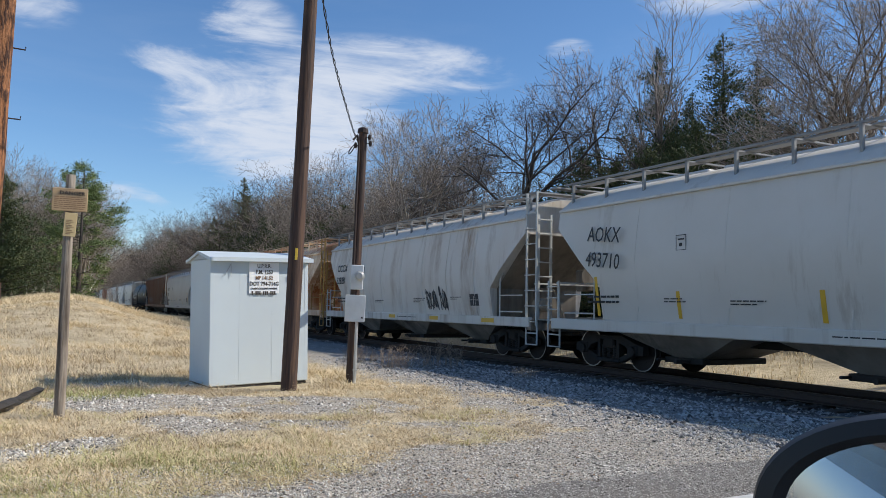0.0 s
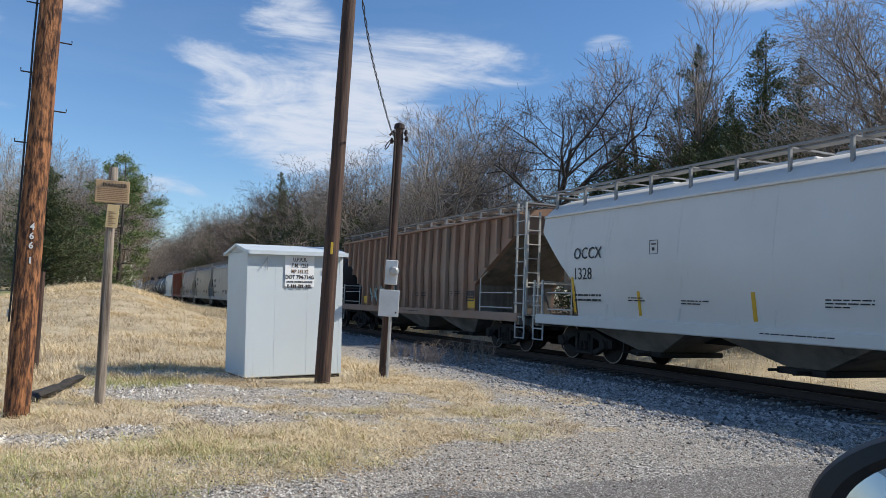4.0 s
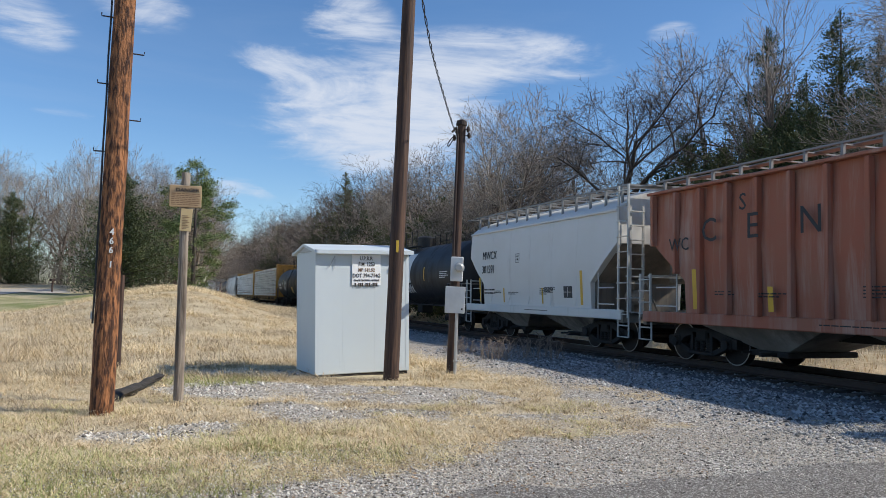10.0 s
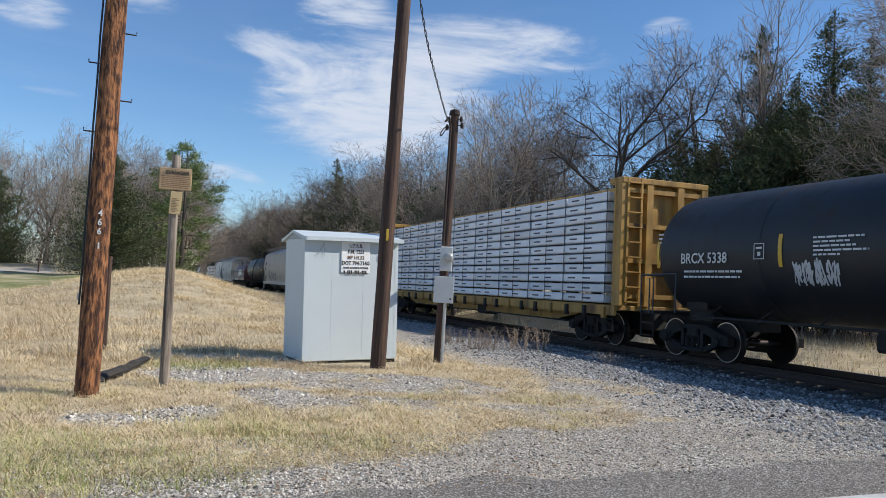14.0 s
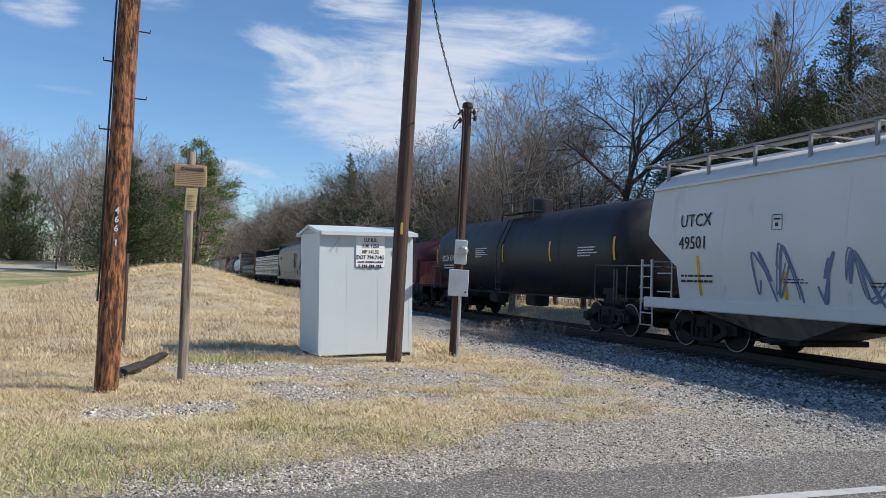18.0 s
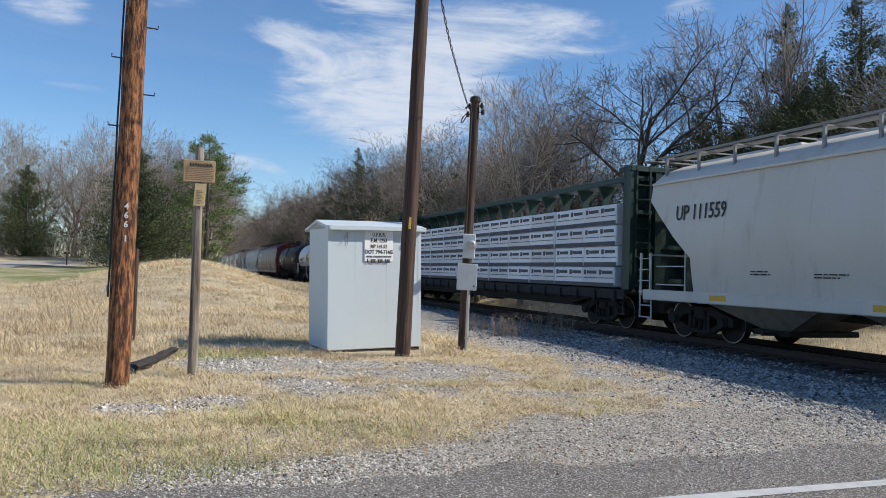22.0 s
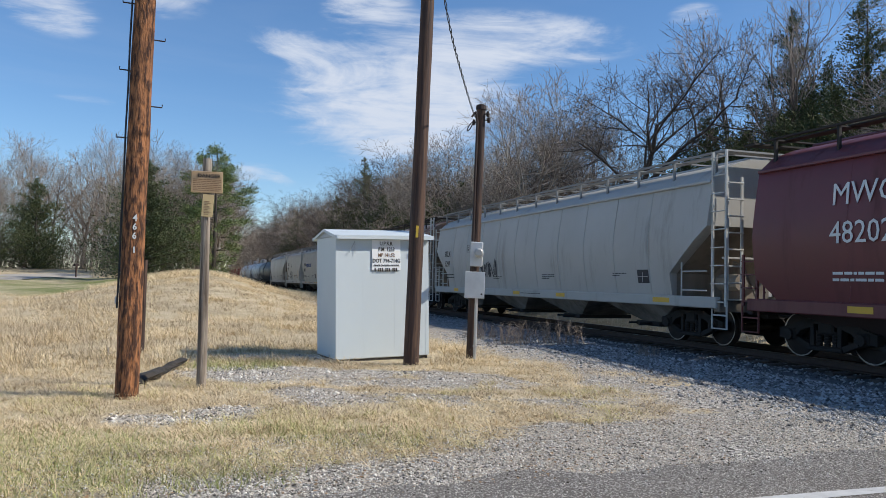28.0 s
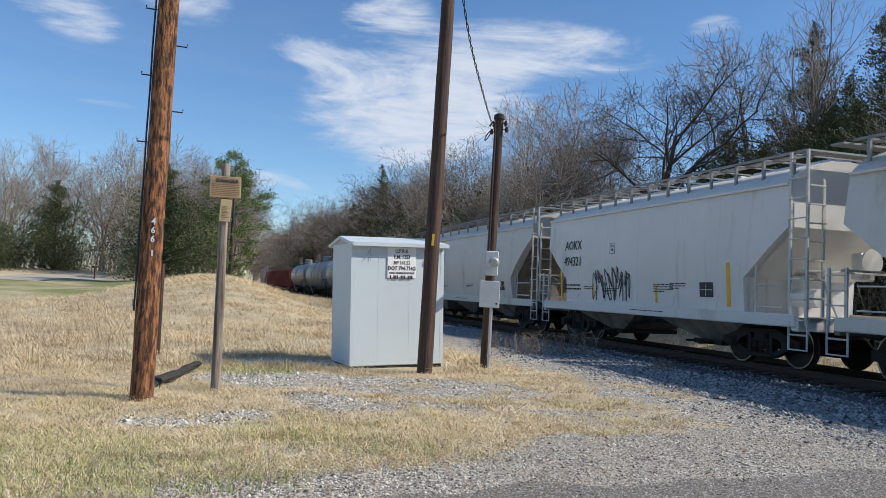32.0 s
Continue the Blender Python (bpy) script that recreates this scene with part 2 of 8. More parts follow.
RUST = (0.17, 0.062, 0.026)
GRIME = (0.10, 0.085, 0.07)
M = {
    "white_car": material("white_car_paint", (0.72, 0.705, 0.67), 0.5, 0, (0.63, 0.605, 0.555), 0.5, 0.8, 0.05, 8, (0.42, 0.38, 0.32), 0.10),
    "grey_car": material("grey_car_paint", (0.65, 0.62, 0.565), 0.52, 0, (0.56, 0.525, 0.46), 0.5, 0.8, 0.05, 8, (0.34, 0.28, 0.21), 0.22),
    "mid_grey": material("weathered_mid_grey_paint", (0.46, 0.45, 0.42), 0.55, 0, (0.385, 0.37, 0.335), 0.5, 0.8, 0.05, 8, (0.26, 0.23, 0.2), 0.25),
    "dirty_grey": material("dirty_grey_paint", (0.66, 0.635, 0.585), 0.6, 0, (0.63, 0.56, 0.48), 0.6, 0.9, 0.06, 8, (0.30, 0.21, 0.14), 0.4),
    "streaked": material("rust_streaked_paint", (0.90, 0.85, 0.74), 0.55, 0, (0.80, 0.71, 0.58), 0.5, 0.9, 0.06, 8, (0.36, 0.135, 0.05), 0.62, (1.5, 1.5, 0.025)),
    "orange_rust": material("rusted_cream_paint", (0.95, 0.83, 0.63), 0.7, 0, (0.80, 0.56, 0.32), 0.5, 0.9, 0.08, 9, (0.40, 0.14, 0.04), 0.95, (2.4, 2.4, 0.12)),
    "patchy": material("patchy_rusted_paint", (0.53, 0.51, 0.48), 0.6, 0, (0.18, 0.075, 0.038), 0.62, 1.0, 0.08, 9, (0.24, 0.1, 0.05), 0.5, (1, 1, 0.3), soft=0.05),
    "brown_rib": material("weathered_brown_paint", (0.30, 0.165, 0.105), 0.75, 0, (0.40, 0.27, 0.19), 0.8, 0.9, 0.08, 9, (0.33, 0.26, 0.2), 0.55, (1.5, 1.5, 0.1)),
    "red_rib": material("faded_red_paint", (0.40, 0.12, 0.065), 0.75, 0, (0.33, 0.15, 0.09), 0.8, 0.9, 0.08, 9, (0.48, 0.34, 0.27), 0.45, (1.5, 1.5, 0.1)),
    "maroon": material("maroon_car_paint", (0.15, 0.03, 0.034), 0.45, 0, (0.11, 0.028, 0.03), 0.6, 0.8, 0.04, 8, (0.06, 0.02, 0.02), 0.3),
    "coil_red": material("coil_cover_red_paint", (0.125, 0.03, 0.033), 0.5, 0, (0.095, 0.026, 0.028), 0.6, 0.8, 0.04, 8, (0.07, 0.025, 0.02), 0.3),
    "far_red": material("red_gondola_paint", (0.3, 0.04, 0.03), 0.6, 0, (0.2, 0.04, 0.03), 0.6, 0.8, 0.04, 8),
    "tank_black": material("black_tank_paint", (0.0125, 0.0145, 0.019), 0.5, 0, (0.026, 0.025, 0.026), 0.45, 0.8, 0.04, 7, (0.05, 0.042, 0.037), 0.35, spec=0.42),
    "tank_white": material("white_tank_paint", (0.86, 0.86, 0.85), 0.35, 0, (0.78, 0.78, 0.76), 0.6, 0.7, 0.03, 8),
    "tank_silver": material("grey_tank_paint", (0.42, 0.43, 0.44), 0.4, 0, (0.34, 0.34, 0.34), 0.6, 0.7, 0.03, 8, GRIME, 0.4),
    "yellow_car": material("yellow_car_paint", (0.52, 0.30, 0.06), 0.55, 0, (0.40, 0.22, 0.06), 0.8, 0.9, 0.05, 9, (0.12, 0.07, 0.04), 0.5),
    "flat_deck": material("worn_flatcar_paint", (0.48, 0.29, 0.10), 0.7, 0, (0.14, 0.09, 0.06), 0.7, 1.0, 0.06, 9, (0.05, 0.04, 0.035), 0.6),
    "green_car": material("dark_green_paint", (0.012, 0.045, 0.032), 0.5, 0, (0.02, 0.035, 0.03), 0.8, 0.8, 0.05, 9),
    "under": material("underframe_grime", (0.022, 0.0195, 0.018), 0.85, 0, (0.04, 0.034, 0.028), 1.5, 0.8, 0.15, 20),
    "bay": material("hopper_bay_paint", (0.36, 0.33, 0.29), 0.8, 0, (0.12, 0.1, 0.085), 0.8, 0.95, 0.1, 12, (0.06, 0.05, 0.045), 0.5),
    "bay_dark": material("dark_hopper_bay_paint", (0.06, 0.035, 0.03), 0.8, 0, (0.04, 0.03, 0.028), 0.8, 0.9, 0.1, 12),
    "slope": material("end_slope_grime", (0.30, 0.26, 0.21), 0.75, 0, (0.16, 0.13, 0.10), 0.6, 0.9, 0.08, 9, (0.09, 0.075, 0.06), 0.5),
    "wheel": material("rolled_steel_wheel", (0.022, 0.019, 0.018), 0.6, 0.6, (0.05, 0.036, 0.03), 3, 0.8, 0.05, 20),
    "tread": material("polished_wheel_tread", (0.3, 0.29, 0.28), 0.35, 1.0, bump=0),
    "truck": material("cast_steel_truck", (0.014, 0.0125, 0.012), 0.8, 0.1, (0.028, 0.022, 0.018), 3, 0.8, 0.2, 25),
    "grating": material("galvanised_grating", (0.30, 0.30, 0.29), 0.6, 0.3, (0.2, 0.19, 0.18), 2, 0.8, 0.1, 30),
    "grating_dark": material("grimy_handrail_steel", (0.11, 0.11, 0.115), 0.6, 0.2, (0.06, 0.058, 0.055), 2, 0.8, 0.1, 30),
    "ladder_white": material("white_ladder_paint", (0.6, 0.6, 0.57), 0.5, 0, (0.42, 0.4, 0.36), 2, 0.8, 0.05, 20),
    "black_letter": material("black_stencil_paint", (0.02, 0.02, 0.022), 0.6, bump=0),
    "white_letter": material("white_stencil_paint", (0.72, 0.72, 0.7), 0.6, bump=0),
    "yellow_tape": material("yellow_reflective_tape", (0.72, 0.43, 0.02), 0.35, 0, (0.5, 0.3, 0.03), 3, 0.6, 0.05, 30),
    "spray_dark": material("dark_spray_paint", (0.03, 0.03, 0.035), 0.6, bump=0),
    "spray_blue": material("blue_spray_paint", (0.04, 0.09, 0.28), 0.6, bump=0),
    "spray_pale": material("pale_blue_spray_paint", (0.30, 0.45, 0.62), 0.6, bump=0),
    "spray_outline": material("blue_grey_spray_outline", (0.16, 0.19, 0.30), 0.6, bump=0),
    "spray_grey": material("grey_spray_paint", (0.2, 0.22, 0.25), 0.6, bump=0),
    "spray_white": material("white_spray_paint", (0.6, 0.6, 0.6), 0.6, bump=0),
    "spray_teal": material("pale_teal_spray_paint", (0.3, 0.42, 0.4), 0.6, bump=0),
    "emblem_red": material("red_emblem_paint", (0.4, 0.03, 0.04), 0.5, bump=0),
    "emblem_blue": material("blue_emblem_paint", (0.03, 0.05, 0.2), 0.5, bump=0),
    "wrap": material("white_lumber_wrap", (0.82, 0.82, 0.84), 0.4, 0, (0.68, 0.69, 0.73), 2.5, 0.7, 0.25, 5, vary=0.12, bump_dist=0.03),
    "wrap_print": material("dark_wrap_print", (0.045, 0.05, 0.075), 0.5, bump=0),
    "board": material("grey_weathered_boards", (0.42, 0.35, 0.275), 0.85, 0, (0.22, 0.17, 0.13), 3, 0.9, 0.3, 30, vary=0.3),
    "plank": material("weathered_bulkhead_planks", (0.52, 0.45, 0.37), 0.9, 0, (0.14, 0.112, 0.09), 1.6, 1.0, 0.4, 20, (0.10, 0.08, 0.065), 0.5, (1, 0.25, 6), vary=0.5, grain=(0.6, 0.6, 5)),
    "beam": material("dark_steel_plate", (0.115, 0.11, 0.118), 0.55, 0.3, (0.10, 0.085, 0.075), 0.7, 0.8, 0.05, 12, (0.13, 0.07, 0.045), 0.25),
    "shed": material("pale_blue_grey_enamelled_steel", (0.60, 0.66, 0.68), 0.5, 0, (0.56, 0.61, 0.635), 1.4, 0.7, 0.03, 14, (0.42, 0.44, 0.44), 0.08),
    "seam": material("dull_and_shaded_steel", (0.40, 0.43, 0.45), 0.5, bump=0),
    "plate": material("white_sign_plate", (0.92, 0.92, 0.91), 0.4, 0, (0.84, 0.84, 0.83), 3, 0.5, 0.02, 20),
    "pole_dark": material("creosoted_pole_wood", (0.085, 0.046, 0.032), 0.8, 0, (0.028, 0.018, 0.015), 2.5, 0.95, 0.8, 14, (0.14, 0.078, 0.046), 0.42, (9, 9, 0.5), bump_dist=0.02, grain=(10, 10, 0.5), soft=0.07),
    "pole_brown": material("split_brown_pole_wood", (0.40, 0.17, 0.066), 0.85, 0, (0.06, 0.025, 0.013), 3.2, 1.0, 1.0, 12, (0.045, 0.022, 0.014), 0.5, (12, 12, 0.9), bump_dist=0.05, grain=(8, 8, 1.9), soft=0.04),
    "post_grey": material("silvered_post_wood", (0.42, 0.36, 0.29), 0.85, 0, (0.2, 0.155, 0.115), 2.5, 0.9, 0.8, 16, (0.08, 0.06, 0.045), 0.6, (12, 12, 0.6), bump_dist=0.015, grain=(14, 14, 0.7), soft=0.07),
    "tan_sign": material("faded_tan_enamel", (0.47, 0.335, 0.19), 0.6, 0, (0.40, 0.27, 0.14), 4, 0.8, 0.05, 30, (0.22, 0.12, 0.06), 0.3),
    "paper_sign": material("yellowed_notice_sheet", (0.55, 0.43, 0.23), 0.7, 0, (0.48, 0.36, 0.18), 6, 0.7, 0.05, 30),
    "dark_print": material("faded_black_print", (0.05, 0.04, 0.035), 0.7, bump=0),
    "brown_print": material("faded_brown_print", (0.22, 0.13, 0.07), 0.7, bump=0),
    "meter_grey": material("pale_grey_enamel", (0.68, 0.69, 0.68), 0.45, 0, (0.45, 0.46, 0.46), 4, 0.6, 0.03, 30),
    "meter_face": material("meter_dial_face", (0.42, 0.42, 0.40), 0.3, bump=0),
    "conduit": material("galvanised_conduit", (0.55, 0.55, 0.54), 0.4, 0.5, bump=0.03),
    "cable": material("black_cable_jacket", (0.02, 0.02, 0.022), 0.5, bump=0),
    "iron": material("rusty_iron", (0.05, 0.035, 0.03), 0.8, 0.3, bump=0.1),
    "rail": material("brown_rail_steel", (0.085, 0.055, 0.04), 0.7, 0.4, (0.06, 0.042, 0.034), 4, 0.8, 0.1, 30),
    "rail_top": material("polished_rail_head", (0.42, 0.41, 0.4), 0.3, 1.0, bump=0),
    "tie": material("oily_tie_wood", (0.06, 0.048, 0.04), 0.9, 0, (0.10, 0.082, 0.066), 4, 0.8, 0.5, 20, vary=0.3),
    # blue-grey rock, its colour darkened further to deepen the train's shade
    "ballast_rock": island("shaded_blue_grey_rock", (0.04, 0.039, 0.038), (0.21, 0.206, 0.2), (0.52, 0.51, 0.49)),
    "ballast": material("crushed_grey_stone", (0.16, 0.163, 0.168), 0.9, 0, (0.075, 0.075, 0.076), 9, 0.9, 1.0, 22, speckle=(0.24, 0.245, 0.25), speckle_at=0.6, bump_dist=0.05),
    "asphalt": material("worn_grey_asphalt", (0.235, 0.208, 0.174), 0.9, 0, (0.125, 0.11, 0.094), 0.9, 0.9, 1.0, 75, speckle=(0.56, 0.52, 0.465), speckle_at=0.53, bump_dist=0.03),
    "line": material("worn_white_road_paint", (0.62, 0.61, 0.58), 0.8, 0, (0.3, 0.29, 0.28), 9, 0.55, 0.4, 60),
    "drive": material("pale_gravel_drive", (0.44, 0.40, 0.34), 0.95, 0, (0.36, 0.32, 0.27), 3, 0.8, 0.5, 40),
    "bark": material("grey_brown_bark", (0.22, 0.175, 0.14), 0.9, 0, (0.14, 0.11, 0.09), 4, 0.9, 0.6, 18),
    "bark_pale": material("pale_bark", (0.36, 0.31, 0.25), 0.9, 0, (0.24, 0.2, 0.16), 4, 0.9, 0.5, 18),
    "bark_dark": material("dark_bark", (0.085, 0.068, 0.056), 0.9, 0, (0.055, 0.045, 0.038), 4, 0.9, 0.6, 18),
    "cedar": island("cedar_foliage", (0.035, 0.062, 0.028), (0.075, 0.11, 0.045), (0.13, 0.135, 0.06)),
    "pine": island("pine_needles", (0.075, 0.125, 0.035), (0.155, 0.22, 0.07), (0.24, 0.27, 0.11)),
    # the cedar foliage again, lighter and yellower: sunlight put into the colour
    "cedar_lit": island("sunlit_cedar_foliage", (0.05, 0.075, 0.03), (0.105, 0.13, 0.055), (0.16, 0.16, 0.075)),
    "twig": island("bare_twigs", (0.16, 0.135, 0.112), (0.31, 0.262, 0.216), (0.42, 0.355, 0.292)),
    "twig_dark": island("dark_bare_twigs", (0.075, 0.062, 0.053), (0.15, 0.122, 0.103)),
    "dry_grass": island("dry_straw_grass", (0.50, 0.36, 0.18), (0.78, 0.61, 0.35), (0.90, 0.77, 0.52)),
    "dull_grass": island("dull_brown_grass", (0.33, 0.25, 0.15), (0.55, 0.44, 0.29), (0.68, 0.56, 0.385)),
    "olive_grass": island("olive_tinged_grass", (0.40, 0.365, 0.13), (0.62, 0.55, 0.25), (0.80, 0.70, 0.40)),
    "green_grass": island("green_grass", (0.21, 0.265, 0.06), (0.38, 0.42, 0.125), (0.58, 0.53, 0.25)),
    "stones": island("grey_stones", (0.075, 0.064, 0.05), (0.46, 0.41, 0.335), (0.86, 0.81, 0.72)),
    "weed": island("dry_weed_stems", (0.22, 0.17, 0.13), (0.4, 0.31, 0.23)),
    "leaf_litter": island("fallen_brown_leaves", (0.2, 0.12, 0.06), (0.42, 0.29, 0.17)),
    "black_plastic": material("black_textured_plastic", (0.012, 0.012, 0.013), 0.5, 0, bump=0.15, bump_scale=300, bump_dist=0.001),
    "car_silver": material("silver_grey_car_paint", (0.42, 0.41, 0.40), 0.25, 0.5, bump=0),
    "tyre": material("tyre_rubber", (0.02, 0.02, 0.02), 0.8, bump=0.1),
    "glass_dark": material("tinted_car_glass", (0.01, 0.012, 0.013), 0.05, 0, bump=0, spec=0.8),
    "mirror": material("mirror_glass", (0.9, 0.9, 0.9), 0.0, 1.0, bump=0),
    "chrome": material("chrome", (0.7, 0.7, 0.7), 0.12, 1.0, bump=0),
    "signal_yellow": material("yellow_tag", (0.75, 0.5, 0.05), 0.5, bump=0.02),
    "log": material("charred_log_bark", (0.02, 0.02, 0.017), 0.9, 0, (0.06, 0.048, 0.038), 5, 0.9, 0.7, 16),
}

# ---- building blocks ----
class Shape:
    """Vertices and faces of one mesh, put together from simple solids."""

    def __init__(self):
        self.v, self.f = [], []

    def add(self, verts, faces):
        o = len(self.v)
        self.v += [tuple(p) for p in verts]
        self.f += [tuple(i + o for i in q) for q in faces]
        return self

    def box(self, x0, y0, z0, x1, y1, z1, chamfer=0.0, m=None):
        if chamfer:
            c = min(chamfer, abs(x1 - x0) / 2.2, abs(y1 - y0) / 2.2, abs(z1 - z0) / 2.2)
            pts = []
            for sx in (0, 1):
                for sy in (0, 1):
                    for sz in (0, 1):
                        X, Y, Z = (x1 if sx else x0), (y1 if sy else y0), (z1 if sz else z0)
                        dx, dy, dz = (-c if sx else c), (-c if sy else c), (-c if sz else c)
                        pts += [(X, Y + dy, Z + dz), (X + dx, Y, Z + dz), (X + dx, Y + dy, Z)]
            k = lambda sx, sy, sz, a: 3 * (4 * sx + 2 * sy + sz) + a
            fs = []
            for s in (0, 1):
                q = [k(s, 0, 0, 0), k(s, 1, 0, 0), k(s, 1, 1, 0), k(s, 0, 1, 0)]
                fs.append(q if s else q[::-1])
                q = [k(0, s, 0, 1), k(0, s, 1, 1), k(1, s, 1, 1), k(1, s, 0, 1)]
                fs.append(q if s else q[::-1])
                q = [k(0, 0, s, 2), k(1, 0, s, 2), k(1, 1, s, 2), k(0, 1, s, 2)]
                fs.append(q if s else q[::-1])
            for a in (0, 1):
                for b in (0, 1):
                    fs.append([k(a, b, 0, 0), k(a, b, 1, 0), k(a, b, 1, 1), k(a, b, 0, 1)])
                    fs.append([k(a, 0, b, 0), k(a, 1, b, 0), k(a, 1, b, 2), k(a, 0, b, 2)])
                    fs.append([k(0, a, b, 1), k(1, a, b, 1), k(1, a, b, 2), k(0, a, b, 2)])
                    for c_ in (0, 1):
                        fs.append([k(a, b, c_, 0), k(a, b, c_, 1), k(a, b, c_, 2)])
            if m:
                pts = [m @ Vector(p) for p in pts]
            return self.add(pts, fs)
        pts = [(x, y, z) for x in (x0, x1) for y in (y0, y1) for z in (z0, z1)]
        if m:
            pts = [m @ Vector(p) for p in pts]
        return self.add(pts, [(0, 1, 3, 2), (4, 6, 7, 5), (0, 4, 5, 1), (2, 3, 7, 6), (0, 2, 6, 4), (1, 5, 7, 3)])

    def tube(self, pts, r, sides=6, r2=None, cap=True):
        pts = [Vector(p) for p in pts]
        n = len(pts)
        o = len(self.v)
        ref = None
        for i, p in enumerate(pts):
            d_ = (pts[min(i + 1, n - 1)] - pts[max(i - 1, 0)]).normalized()
            a = ref if ref and abs(ref.dot(d_)) < 0.9 else (Vector((0, 0, 1)) if abs(d_.z) < 0.9 else Vector((1, 0, 0)))
            b = d_.cross(a).normalized()
            c = b.cross(d_)
            ref = c
            rr = r if r2 is None else r + (r2 - r) * i / (n - 1)
            for k in range(sides):
                w = 2 * math.pi * k / sides
                self.v.append(tuple(p + b * (rr * math.cos(w)) + c * (rr * math.sin(w))))
        for i in range(n - 1):
            for k in range(sides):
                k2 = (k + 1) % sides
                self.f.append((o + i * sides + k, o + i * sides + k2, o + (i + 1) * sides + k2, o + (i + 1) * sides + k))
        if cap:
            self.f.append(tuple(o + k for k in range(sides))[::-1])
            self.f.append(tuple(o + (n - 1) * sides + k for k in range(sides)))
        return self

    def lathe(self, prof, axis="y", sides=20, at=(0, 0, 0)):
        """prof: (along, radius) pairs."""
        o = len(self.v)
        for a, r in prof:
            for k in range(sides):
                w = 2 * math.pi * k / sides
                c, s = r * math.cos(w), r * math.sin(w)
                p = {"x": (a, c, s), "y": (s, a, c), "z": (c, s, a)}[axis]
                self.v.append((p[0] + at[0], p[1] + at[1], p[2] + at[2]))
        n = len(prof)
        for i in range(n - 1):
            for k in range(sides):
                k2 = (k + 1) % sides
                self.f.append((o + i * sides + k, o + i * sides + k2, o + (i + 1) * sides + k2, o + (i + 1) * sides + k))
        self.f.append(tuple(o + k for k in range(sides))[::-1])
        self.f.append(tuple(o + (n - 1) * sides + k for k in range(sides)))
        return self

    def prism(self, outline, a, b, axis="y"):
        """A closed outline pulled from a to b along an axis. outline in the other two axes, in order."""
        n = len(outline)
        put = {"y": lambda p, t: (p[0], t, p[1]), "x": lambda p, t: (t, p[0], p[1]), "z": lambda p, t: (p[0], p[1], t)}[axis]
        pts = [put(p, a) for p in outline] + [put(p, b) for p in outline]
        fs = [tuple(range(n))[::-1], tuple(range(n, 2 * n))]
        fs += [(i, (i + 1) % n, n + (i + 1) % n, n + i) for i in range(n)]
        return self.add(pts, fs)

    def mesh(self, name, smooth=False):
        me = bpy.data.meshes.new(name)
        me.from_pydata(self.v, [], self.f)
        bm = bmesh.new()
        bm.from_mesh(me)
        bmesh.ops.recalc_face_normals(bm, faces=bm.faces)
        if smooth:
            for f_ in bm.faces:
                f_.smooth = True
            for e in bm.edges:
                if len(e.link_faces) == 2 and e.calc_face_angle() > 0.7:
                    e.smooth = False
        bm.to_mesh(me)
        bm.free()
        return me


MESHES = {}


def part(name, shape, mat, parent=None, label="", key=None, smooth=False, at=None):
    """One mesh object under a thing or a part. key: alike pieces share their mesh."""
    me = MESHES.get(key) if key else None
    if me is None:
        me = (shape() if callable(shape) else shape)
        if isinstance(me, Shape):
            me = me.mesh(name, smooth)
        me.materials.append(None)
        if key:
            MESHES[key] = me
    ob = new(name, me)
    if parent is not None:
        ob.parent = parent
    ob.material_slots[0].link = "OBJECT"
    ob.material_slots[0].material = M[mat] if isinstance(mat, str) else mat
    if at is not None:
        ob.matrix_basis = at
    if label:
        tagged(ob, label)
    return ob


def thing(name, label, category, m=None, group="", kind=""):
    ob = new(name)
    ob.empty_display_size = 0.3
    if m is not None:
        ob.matrix_basis = m
    return tagged(ob, label, category, group, kind)


def lettering(text, size, width=1.0, spacing=1.0, bold=0.0):
    """A flat mesh of the built-in letters, x to the right, y up, from the left end of the base line."""
    k = ("text", text, size, width, spacing, bold)
    if k not in MESHES:
        cu = bpy.data.curves.new("letters", "FONT")
        cu.body, cu.size, cu.resolution_u, cu.space_character = text, size, 2, spacing
        cu.extrude, cu.offset = 0.003, bold
        ob = bpy.data.objects.new("letters", cu)
        me = bpy.data.meshes.new_from_object(ob)
        me.transform(Matrix.Diagonal((width, 1, 1, 1)))
        bpy.data.objects.remove(ob)
        me.materials.clear()
        me.materials.append(None)
        MESHES[k] = me
    return MESHES[k]


